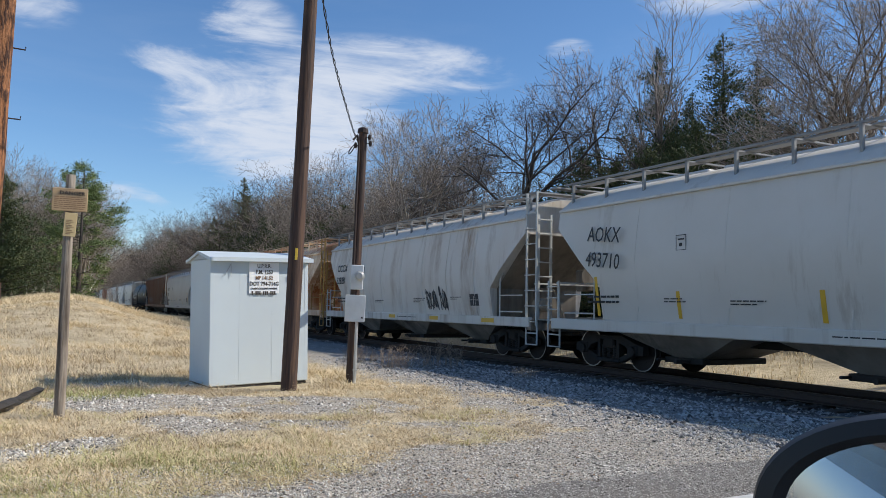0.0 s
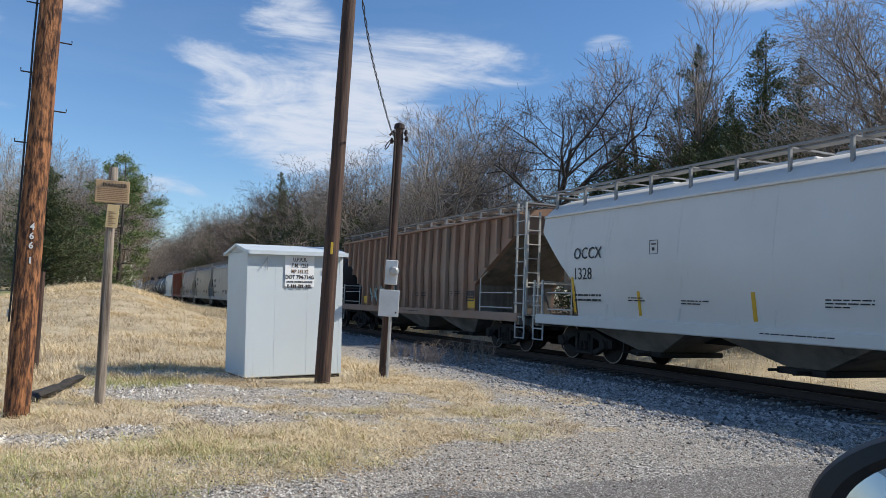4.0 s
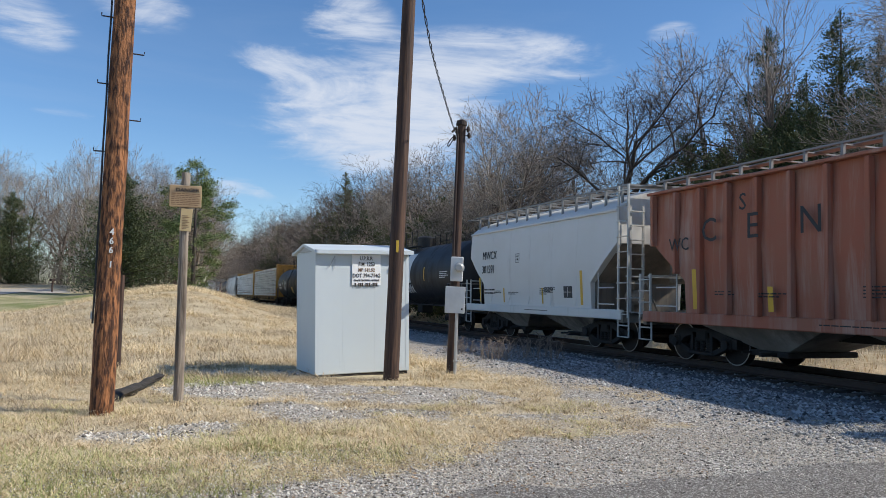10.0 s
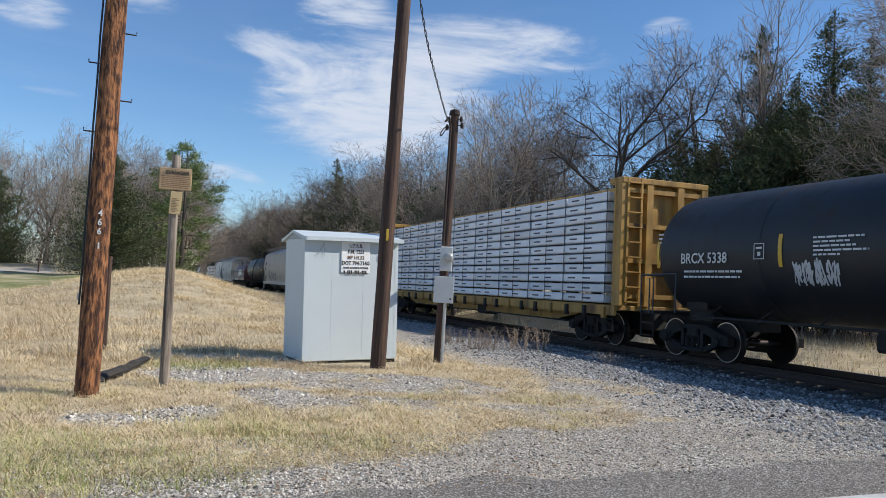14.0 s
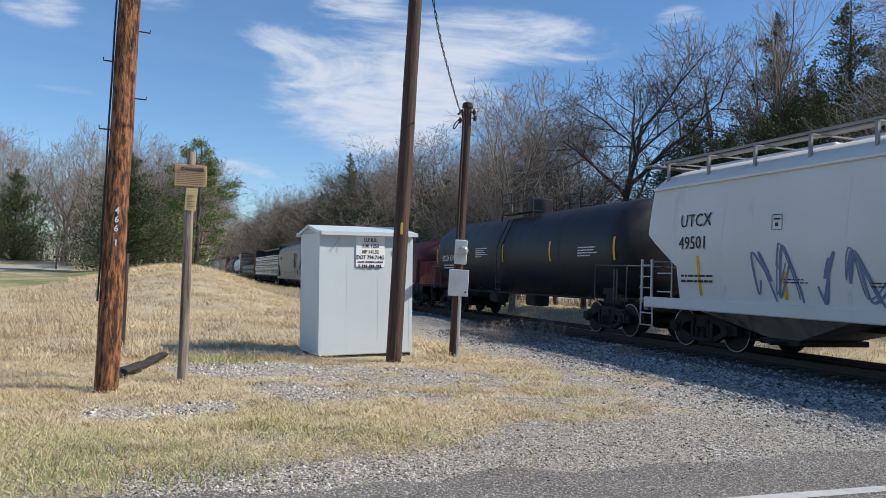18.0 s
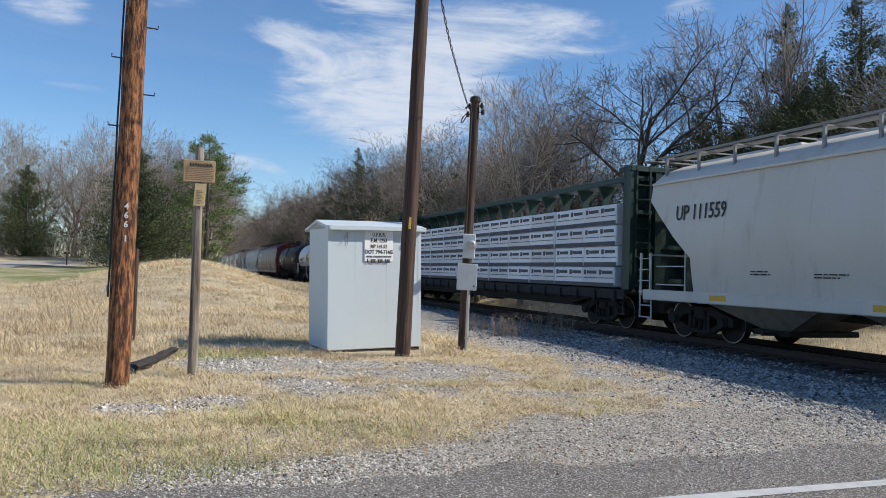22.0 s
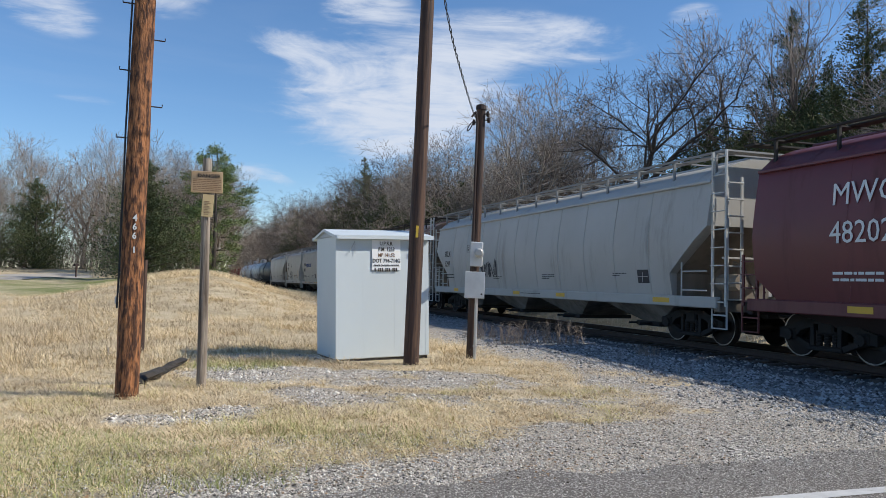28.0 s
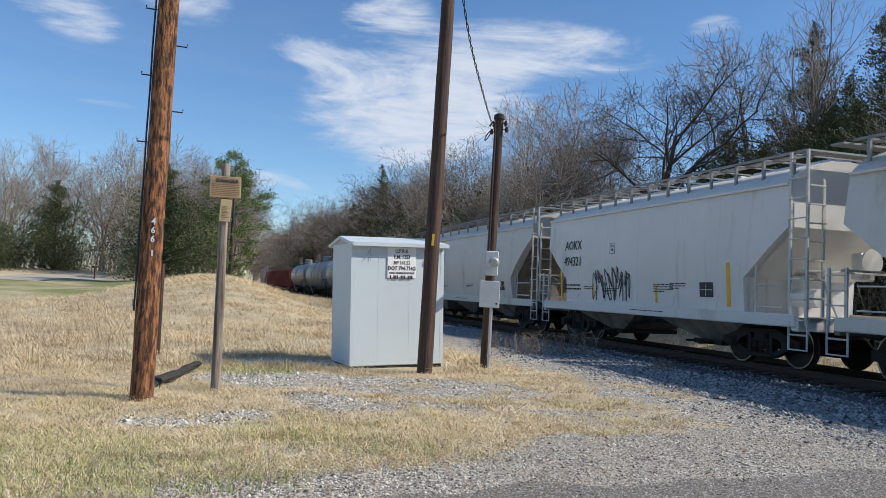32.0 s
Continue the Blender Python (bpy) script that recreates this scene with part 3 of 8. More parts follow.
def scribble(seed, w, h, strokes, r, y=0.0):
    """Spray-paint loops as flat ribbons: unreadable strokes only."""
    rnd = random.Random(seed)
    sh = Shape()

    def stroke(pts, wd):
        for (xa, za), (xb, zb) in zip(pts, pts[1:]):
            dx, dz = xb - xa, zb - za
            l = math.hypot(dx, dz) or 1
            ox, oz = -dz / l * wd, dx / l * wd
            sh.add([(xa + ox, y, za + oz), (xb + ox, y, zb + oz), (xb - ox, y, zb - oz), (xa - ox, y, za - oz)], [(0, 1, 2, 3)])
    for i in range(strokes):
        cw = w / strokes * rnd.uniform(1.0, 1.3)
        xc = w * (i + 0.5) / strokes
        hh = h * rnd.uniform(0.75, 1.0)
        knots = [(xc + cw * rnd.uniform(-0.5, 0.5), hh * v) for v in (0.0, 0.0, 0.95, rnd.uniform(0.35, 0.6), rnd.uniform(0.8, 1.0), rnd.uniform(0, 0.15), rnd.uniform(0.3, 0.7), 0.5)]
        pts = []
        for a, b, c, d_ in zip(knots, knots[1:], knots[2:], knots[3:]):
            for k in range(7):
                t = k / 7
                pts.append(tuple(0.5 * (2 * b[n] + (c[n] - a[n]) * t + (2 * a[n] - 5 * b[n] + 4 * c[n] - d_[n]) * t * t + (3 * b[n] - a[n] - 3 * c[n] + d_[n]) * t ** 3) for n in (0, 1)))
        stroke(pts, r)
        if i % 2 == 0:
            stroke([(px_ + r * 3.2, pz_ + r * 2.4) for px_, pz_ in pts], r * 0.55)
    return sh


SIDES = {}                           # how far out a car's near side lies at each height


def graffiti(car, shape, mat, label, x, y, z):
    """Spray paint that follows the bow of the car's side."""
    out = SIDES[car.name]
    shape.v = [(a, out(c + z) + 0.012, c) for a, b, c in shape.v]
    return tagged(part("graffiti", shape, mat, car, label, at=Matrix.Translation((x, 0, z))), kind="stuff")


def decal(name, mat, car, x0, x1, z0, z1, off=0.006, label="", n=4, lean=0.0):
    """A painted or taped strip on a car's side."""
    out, sh = SIDES[car.name], Shape()
    for i in range(n + 1):
        z = z0 + (z1 - z0) * i / n
        sh.v += [(x0 - lean * (z - z0), out(z) + off, z), (x1 - lean * (z - z0), out(z) + off, z)]
    sh.f = [(2 * i, 2 * i + 1, 2 * i + 3, 2 * i + 2) for i in range(n)]
    return part(name, sh, mat, car, label)


# lettering stands on a car's near side: to the viewer's right is the car's -x
def side_text(text, x, z, size, mat, parent, y=1.6, width=1.0, spacing=1.0, bold=0.0, name="lettering", label="", lean=0.0, tilt=0.0):
    m = Matrix.Translation((x, y, z)) @ Matrix(((-1, -lean, 0, 0), (0, tilt, 1, 0), (0, 1, 0, 0), (0, 0, 0, 1)))
    return part(name, lettering(text, size, width, spacing, bold), mat, parent, label or "stencilled lettering", ("lt", text, size, width, spacing, bold), at=m)


def bars(x, z, rows, mat, parent, y=1.6, h=0.05, gap=0.05, seed=1, name="small_print"):
    """Lines of writing too small to read."""
    rnd = random.Random(seed)
    sh = Shape()
    for i, w in enumerate(rows):
        a = 0.0
        while a < w - 0.02:
            b = min(w, a + rnd.uniform(0.06, 0.24))
            sh.box(x - a, y, z - i * (h + gap) - h, x - b, y + 0.004, z - i * (h + gap))
            a = b + 0.03
    return part(name, sh, mat, parent, "rows of small print")

# ---- the train: x along the car to its rear, y to the camera's side, z up from the rail ----
WHEEL_R = 0.457
WHEELSETS = []                       # (object, place of the axle along the train)
CARS = []                            # (car, place of its middle along the train)


def truck_shapes():
    frame_ = Shape()
    # the cast frame: two sloping arms and a spring seat round an open middle
    for sx in (-1, 1):
        frame_.prism([(sx * 1.2, 0.38), (sx * 1.2, 0.58), (sx * 0.95, 0.64), (sx * 0.5, 0.80), (sx * 0.3, 0.80), (sx * 0.3, 0.66), (sx * 0.62, 0.56), (sx * 0.78, 0.40)], -0.09, 0.09)
        frame_.prism([(sx * 0.8, 0.34), (sx * 0.78, 0.44), (sx * 0.5, 0.34), (sx * 0.4, 0.3), (sx * 0.4, 0.18)], -0.08, 0.08)
        frame_.box(sx * 0.34 - 0.05, -0.08, 0.28, sx * 0.34 + 0.05, 0.08, 0.7)
        frame_.box(sx * 0.889 - 0.15, -0.11, 0.36, sx * 0.889 + 0.15, 0.13, 0.6, 0.03)
        frame_.lathe([(0.13, 0.12), (0.18, 0.11), (0.19, 0.05)], "y", 12, (sx * 0.889, 0, 0.457))
    frame_.box(-0.5, -0.09, 0.70, 0.5, 0.09, 0.80, 0.02).box(-0.42, -0.12, 0.18, 0.42, 0.12, 0.27, 0.02)
    for k in (-0.2, 0.0, 0.2):
        for i in range(5):
            frame_.lathe([(0.28 + 0.06 * i, 0.06), (0.31 + 0.06 * i, 0.07), (0.335 + 0.06 * i, 0.06)], "z", 8, (k, 0.02, 0))
    bol = Shape().box(-0.2, -1.1, 0.5, 0.2, 1.1, 0.78, 0.04)
    bol.box(-0.75, -0.9, 0.3, -0.65, 0.9, 0.4).box(0.65, -0.9, 0.3, 0.75, 0.9, 0.4)
    bol.lathe([(0.7, 0.25), (0.9, 0.25)], "z", 12)
    return frame_, bol


def wheelset_shapes():
    w = Shape()
    for s in (-1, 1):
        w.lathe([(s * 0.84, 0.13), (s * 0.84, 0.36), (s * 0.83, 0.43), (s * 0.80, 0.455), (s * 0.735, 0.46), (s * 0.72, 0.485), (s * 0.70, 0.485), (s * 0.69, 0.43), (s * 0.73, 0.36), (s * 0.75, 0.13)], "y", 26)
        for k in range(3):
            a = k * 2.094
            w.lathe([(s * 0.845, 0.03), (s * 0.855, 0.03)], "y", 6, (0.27 * math.cos(a), 0, 0.27 * math.sin(a)))
    w.lathe([(-1.05, 0.075), (1.05, 0.075)], "y", 10)
    tr = Shape()
    for s in (1,):
        n = 26
        prof = [(s * 0.842, 0.425), (s * 0.842, 0.452)]
        o = len(tr.v)
        for a, r in prof:
            for k in range(n):
                t = 2 * math.pi * k / n
                tr.v.append((r * math.sin(t), a, r * math.cos(t)))
        for k in range(n):
            tr.f.append((o + k, o + (k + 1) % n, o + n + (k + 1) % n, o + n + k))
    return w, tr


def add_truck(car, x, mid):
    tk = part("truck", lambda: truck_shapes()[1], "truck", car, key="truck_bolster", at=Matrix.Translation((x, 0, 0)))
    for s in (-1, 1):
        part("side_frame", lambda: truck_shapes()[0], "truck", tk, key="truck_frame", at=Matrix.Translation((0, s * 1.0, 0)) @ (Matrix.Identity(4) if s > 0 else Matrix.Rotation(math.pi, 4, "Z")))
    for s in (-1, 1):
        ws = part("wheelset", lambda: wheelset_shapes()[0], "wheel", tk, key="wheelset", smooth=True, at=Matrix.Translation((s * 0.889, 0, WHEEL_R)))
        WHEELSETS.append((ws, mid + x + s * 0.889))
    for s in (-1, 1):
        part("wheel_rim", lambda: wheelset_shapes()[1], "tread", tk, "bright worn wheel rims", key="wheel_rim", at=Matrix.Translation((s * 0.889, 0, WHEEL_R)))
    return tk


def add_couplers(car, L):
    for s in (-1, 1):
        def shape():
            sh = Shape().box(-0.75, -0.09, 0.78, 0.0, 0.09, 0.96, 0.02)
            sh.box(-0.08, -0.16, 0.72, 0.17, 0.14, 1.02, 0.05)
            sh.tube([(-0.5, 0.25, 0.8), (-0.3, 0.3, 0.55), (-0.05, 0.28, 0.42), (0.1, 0.2, 0.5)], 0.025, 6)
            return sh
        part("coupler", shape, "under", car, "grimy coupler and air hose", key="coupler", at=Matrix.Translation((s * (L / 2 - 0.14), 0, 0)) @ (Matrix.Identity(4) if s > 0 else Matrix.Rotation(math.pi, 4, "Z")))


def ladder_shape(width, z0, z1, rungs, r=0.02):
    sh = Shape()
    for x in (-width / 2, width / 2):
        sh.box(x - 0.03, -0.012, z0, x + 0.03, 0.03, z1)
    for k in range(rungs):
        z = z0 + 0.1 + (z1 - z0 - 0.25) * k / (rungs - 1)
        sh.tube([(-width / 2, 0.03, z), (-width / 2, 0.07, z), (width / 2, 0.07, z), (width / 2, 0.03, z)], r, 5)
    return sh


def step_shape():
    sh = Shape()
    sh.tube([(-0.25, 0, 1.05), (-0.25, 0, 0.45), (0.25, 0, 0.45), (0.25, 0, 1.05)], 0.025, 5)
    sh.tube([(-0.25, 0, 0.75), (0.25, 0, 0.75)], 0.02, 5)
    return sh


def new_car(name, label, front, back, category):
    car = thing(name, label, category, group="cars of the freight train")
    mid, L = (front + back) / 2, back - front
    CARS.append((car, mid))
    return car, mid, L


def hopper_body(L, cut, top, eave, bulge, cutz, panels, foot=1.08):
    """The shell of a covered hopper: sides that bow out, a pitched roof, ends that slope in under the overhang."""
    X = L / 2 - 0.75
    rows = []
    nz = 8
    for i in range(nz + 1):
        z = foot + (eave - foot) * i / nz
        k = i / nz
        y = 1.5 + bulge * math.sin(math.pi * min(1, k * 1.02)) + (0.08 * (1 - abs(2 * k - 1)))
        rows.append((y, z))
    rows += [(1.42, eave + 0.1), (1.15, eave + (top - eave) * 0.55), (0.6, eave + (top - eave) * 0.9), (0.0, top)]

    def end(z):
        hi, lo = cutz
        return X - cut * min(1, max(0, (hi - z) / (hi - lo)))
    sh = Shape()
    nx = panels
    fine = []
    for (y0, z0), (y1, z1) in zip(rows, rows[1:]):
        fine.append((y0, z0))
        for zc in cutz[::-1]:
            if z0 + 0.02 < zc < z1 - 0.02:
                k = (zc - z0) / (z1 - z0)
                fine.append((y0 + (y1 - y0) * k, zc))
    fine.append(rows[-1])
    ring = fine + [(-y, z) for y, z in fine[-2::-1]]
    for y, z in ring:
        e = end(z)
        for k in range(nx + 1):
            sh.v.append((-e + 2 * e * k / nx, y, z))
    for i in range(len(ring) - 1):
        for k in range(nx):
            a = i * (nx + 1) + k
            sh.f.append((a, a + 1, a + nx + 2, a + nx + 1))
    h = len(fine)
    for i in range(h - 1):
        j = len(ring) - 1 - i
        for k in (0, nx):
            q = [i * (nx + 1) + k, (i + 1) * (nx + 1) + k, (j - 1) * (nx + 1) + k, j * (nx + 1) + k]
            if i + 1 == j - 1:
                q = q[:2] + q[3:]
            sh.f.append(tuple(q))
    return sh, X, end


def hopper(front, back, paint, label, bays=3, cut=2.0, bulge=0.1, top=4.5, eave=4.02, cutz=(3.35, 2.1), bay="bay", ladder="ladder_white", ribs=0,
           roof="grating", end_paint="slope", mark=None, number=None, ink="black_letter", stripes=(), hatch=False, size=0.42, lean=0.0, mark_at=0.0, seams=0, text_z=2.82):
    car, mid, L = new_car("covered_hopper_car", label, front, back, "freight car")

    def out(z):
        k = min(1.0, max(0.0, (z - 1.08) / (eave - 1.08)))
        return max(1.6 if z < 1.16 else 0.0, 1.5 + bulge * math.sin(math.pi * min(1, k * 1.02)) + 0.08 * (1 - abs(2 * k - 1)) + (0.12 if ribs else 0.0))
    SIDES[car.name] = out
    body, X, end = hopper_body(L, cut, top, eave, bulge, cutz, 10)
    part("body", body, paint, car, smooth=True)
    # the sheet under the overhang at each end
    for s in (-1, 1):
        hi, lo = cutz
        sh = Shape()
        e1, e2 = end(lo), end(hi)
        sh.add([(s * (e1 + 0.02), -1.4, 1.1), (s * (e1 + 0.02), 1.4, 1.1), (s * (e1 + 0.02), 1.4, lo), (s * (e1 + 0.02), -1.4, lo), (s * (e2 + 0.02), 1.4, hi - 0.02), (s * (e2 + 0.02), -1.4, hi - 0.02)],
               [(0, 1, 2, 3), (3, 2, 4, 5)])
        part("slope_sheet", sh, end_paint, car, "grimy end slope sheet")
        # end posts and platform
        pl = Shape().box(s * (X - cut - 0.1), -1.5, 1.0, s * (L / 2 - 0.45), 1.5, 1.08)
        pl.box(s * (L / 2 - 0.6), -1.55, 0.82, s * (L / 2 - 0.45), 1.55, 1.1, 0.02)
        pl.box(s * (X - cut), -0.3, 1.08, s * (X - cut + 0.3), 0.3, 2.0)
        part("end_platform", pl, end_paint, car, "end sill and platform")
        po = Shape()
        po.tube([(s * (L / 2 - 0.5), -1.42, 2.05), (s * (L / 2 - 0.5), 1.42, 2.05)], 0.025, 5)
        part("cross_bar", po, ladder if paint not in ("maroon",) else paint, car)
    # sills
    for s in (-1, 1):
        sl = Shape().box(-L / 2 + 0.5, s * 1.46, 0.9, L / 2 - 0.5, s * 1.6, 1.16, 0.02)
        part("side_sill", sl, paint, car)
    part("centre_sill", Shape().box(-L / 2 + 0.4, -0.24, 0.68, L / 2 - 0.4, 0.24, 1.0), "under", car)
    # hopper bays
    inner = 2 * (X - cut) + 0.5
    w = inner / bays
    for b in range(bays):
        cx = -inner / 2 + w * (b + 0.5)
        sh = Shape()
        t, n_ = w / 2 - 0.04, 0.42
        sh.add([(cx - t, -1.44, 1.06), (cx + t, -1.44, 1.06), (cx + t, 1.44, 1.06), (cx - t, 1.44, 1.06), (cx - n_, -0.8, 0.42), (cx + n_, -0.8, 0.42), (cx + n_, 0.8, 0.42), (cx - n_, 0.8, 0.42)],
               [(0, 1, 2, 3), (4, 7, 6, 5), (0, 4, 5, 1), (1, 5, 6, 2), (2, 6, 7, 3), (3, 7, 4, 0)])
        bb = part("hopper_bay", sh, bay, car)
        g = Shape().box(cx - 0.55, -0.95, 0.3, cx + 0.55, 0.95, 0.42, 0.02)
        g.tube([(cx - 0.2, 0.9, 0.36), (cx - 0.2, 1.35, 0.36)], 0.05, 6).tube([(cx + 0.5, -1.2, 0.36), (cx + 0.5, 1.2, 0.36)], 0.03, 6)
        part("outlet_gate", g, "under", bb)
    # side ribs
    if ribs:
        for k in range(ribs):
            x = -(X - 0.25) + 2 * (X - 0.25) * k / (ribs - 1)
            hi, lo = cutz
            zb = 1.15
            over = abs(x) - (X - cut)
            if over > 0:
                zb = lo + (hi - lo) * over / cut
            if eave - 0.1 - zb < 0.3:
                continue
            for s in (-1, 1):
                part("rib", Shape().box(x - 0.05, s * 1.55, zb, x + 0.05, s * 1.7, eave - 0.06, 0.015), paint, car)
    # weld seams
    for k in range(seams):
        x = -(X - cut) + 2 * (X - cut) * (k + 0.5) / seams
        pts = []
        for i in range(9):
            q = i / 8
            y = 1.5 + bulge * math.sin(math.pi * min(1, q * 1.02)) + 0.08 * (1 - abs(2 * q - 1))
            pts.append((x, y + 0.004, 1.1 + (eave - 1.1) * q))
        part("weld_seam", Shape().tube(pts, 0.012, 4), paint, car)
    # roof walk, brackets, hatches
    rw = Shape()
    for y in (-1.0, 0.72):
        rw.box(-X - 0.15, y, top + 0.1, X + 0.15, y + 0.28, top + 0.125)
    for k in range(13):
        x = -X + 0.2 + (2 * X - 0.4) * k / 12
        rw.box(x - 0.03, -1.28, eave + 0.12, x + 0.03, -1.22, top + 0.1).box(x - 0.03, 1.22, eave + 0.12, x + 0.03, 1.28, top + 0.1)
        rw.box(x - 0.025, -1.28, top + 0.07, x + 0.025, 1.28, top + 0.1)
    for s in (-1, 1):
        rw.box(s * (X + 0.15), -1.5, top + 0.03, s * (L / 2 - 0.27), 1.5, top + 0.07)
    rw.box(-X - 0.15, 1.2, top + 0.1, X + 0.15, 1.28, top + 0.14).box(-X - 0.15, -1.28, top + 0.1, X + 0.15, -1.2, top + 0.14)
    part("running_board", rw, roof, car, "open grating roof walk")
    for k in range(4):
        x = -X + 2 * X * (k + 0.5) / 4
        h = Shape().box(x - X / 4 + 0.2, -0.33, top - 0.05, x + X / 4 - 0.2, 0.33, top + 0.07, 0.04)
        part("roof_hatch", h, paint, car)
    # ladders, steps, grab irons
    for s in (-1, 1):
        for q in (-1, 1):
            rot = Matrix.Identity(4) if q > 0 else Matrix.Rotation(math.pi, 4, "Z")
            if s == q:
                part("handhold", lambda: ladder_shape(0.42, 1.0, 2.1, 4, 0.016), ladder, car, key="handhold", at=Matrix.Translation((s * (L / 2 - 0.5), q * 1.5, 0)) @ rot)
                continue
            part("side_ladder", lambda: ladder_shape(0.46, 0.95, top + 0.06, 9, 0.016), ladder, car, key=("lad", top), at=Matrix.Translation((s * (L / 2 - 0.5), q * 1.5, 0)) @ rot)
        for q in (-1, 1):
            part("sill_step", step_shape, ladder, car, key="sill_step", at=Matrix.Translation((s * (L / 2 - 0.5), q * 1.5, 0)))
        rot = Matrix.Rotation(-math.pi / 2 * s, 4, "Z")
        part("end_ladder", lambda: ladder_shape(0.4, 1.0, eave + 0.1, 8), ladder, car, key=("elad", eave), at=Matrix.Translation((s * (L / 2 - 0.5), 1.1 * -s, 0)) @ rot)
        g = Shape().tube([(s * (X - cut + 0.35), 1.5, 1.1), (s * (X - cut + 0.35), 1.5, 2.2), (s * (X - cut * 0.7), 1.5, 2.4)], 0.022, 5)
        for z in (1.3, 1.75):
            g.tube([(s * (X - cut + 0.35), 1.5, z), (s * (L / 2 - 0.95), 1.5, z)], 0.018, 5)
        part("grab_iron", g, ladder, car)
    bk = Shape().lathe([(-0.02, 0.28), (0.02, 0.28)], "x", 16, (-(L / 2 - 0.62), -0.5, 2.3))
    bk.box(-(L / 2 - 0.7), -0.7, 1.9, -(L / 2 - 1.0), -0.3, 2.5, 0.04)
    bk.lathe([(0, 0.2), (0.7, 0.2)], "x", 12, (-(L / 2 - 0.9), 0.55, 1.5))
    bk.tube([(-(L / 2 - 0.8), 0.2, 1.1), (-(L / 2 - 1.1), 0.35, 1.9), (-(L / 2 - 1.5), 0.3, 2.0)], 0.03, 5)
    part("brake_gear", bk, end_paint, car, "brake wheel, valve and cylinder")
    add_couplers(car, L)
    for s in (-1, 1):
        add_truck(car, s * (L / 2 - 2.1), mid)
    # lettering near the rear end of the side
    yb = 1.585 + bulge
    if mark:
        xm = L / 2 - 2.0 - mark_at
        for tx, z_ in ((mark, text_z), (number, text_z - size * 1.22)):
            side_text(tx, xm, z_, size, ink, car, max(out(z_), out(z_ + size * 0.37) - 0.37 / 0.75 * (out(z_ + size * 0.75) - out(z_))) + 0.014, 0.95, bold=0.0, lean=lean, tilt=(out(z_ + size * 0.75) - out(z_)) / (size * 0.75))
        bars(xm - 0.0, 1.72, (1.1, 1.1), ink, car, out(1.7) + 0.004, 0.05, 0.07, mid)
        fr = Shape()
        yo = out(2.75) + 0.006
        for a, b, c, d_ in ((0, 0, 0.28, 0.014), (0, 0.3, 0.28, 0.314), (0, 0, 0.014, 0.31), (0.266, 0, 0.28, 0.31), (0.09, 0.08, 0.17, 0.15), (0.06, 0.21, 0.22, 0.24)):
            fr.box(xm - 2.9 - a, yo, 2.62 + b, xm - 2.9 - c, yo + 0.004, 2.62 + d_)
        part("plate_mark", fr, ink, car, "small framed plate mark")
    # stencilled notices along the foot of the side
    xs_ = -(L / 2 - 3.4)
    tone_ = "spray_dark" if ink == "black_letter" else "white_letter"
    decal("stencil_box", tone_, car, xs_ - 0.26, xs_ + 0.26, 1.45, 1.8, 0.006, "dark stencilled notice box")
    part("stencil_rule", Shape().box(xs_ - 0.22, out(1.62) + 0.008, 1.615, xs_ + 0.22, out(1.62) + 0.012, 1.63).box(xs_ + 0.0, out(1.7) + 0.008, 1.48, xs_ + 0.014, out(1.7) + 0.012, 1.77), paint, car)
    red = "emblem_red" if int(mid) % 3 == 0 and ink == "black_letter" else ink
    for x_, z_, rows_, mat_, k_ in ((L * 0.14, 1.62, (0.8, 0.6), ink, 3), (-L * 0.06, 1.75, (0.9, 0.9, 0.9, 0.5), red, 4), (xs_ + 1.5, 1.78, (0.7, 0.7, 0.4), ink, 6), (L * 0.24, 1.66, (0.5, 0.6), ink, 7)):
        bars(x_, z_, rows_, mat_, car, out(1.65) + 0.006, 0.024, 0.036, mid + k_)
    bars(L * 0.02, 1.05, (1.6,), ink, car, 1.603, 0.022, 0.03, mid + 5)
    for x, w_, h_ in stripes:
        if h_ > 0.2:
            decal("reflector", "yellow_tape", car, x - w_ / 2, x + w_ / 2, 1.25, 1.25 + h_, 0.006, "yellow reflective stripe")
        else:
            part("reflector", Shape().box(x - w_ / 2, 1.598, 0.98, x + w_ / 2, 1.606, 0.98 + h_), "yellow_tape", car, "yellow reflective stripe")
    # the flange under the roof's edge, and the panel welds
    for q in (-1, 1):
        part("eave_flange", Shape().box(-X + 0.02, q * 1.47, eave - 0.03, X - 0.02, q * (1.56 + (0.12 if ribs else 0.0)), eave + 0.035, 0.012), paint, car)
    for k in range(0 if ribs or seams else 5):
        x = -(X - cut) + 2 * (X - cut) * (k + 0.5) / 5
        part("panel_weld", Shape().tube([(x, out(1.12 + (eave - 1.14) * i / 8) - (0.004 if i else 0.0), 1.17 + (eave - 1.2) * i / 8) for i in range(9)], 0.009, 4), paint, car)
    return car, L, X, yb


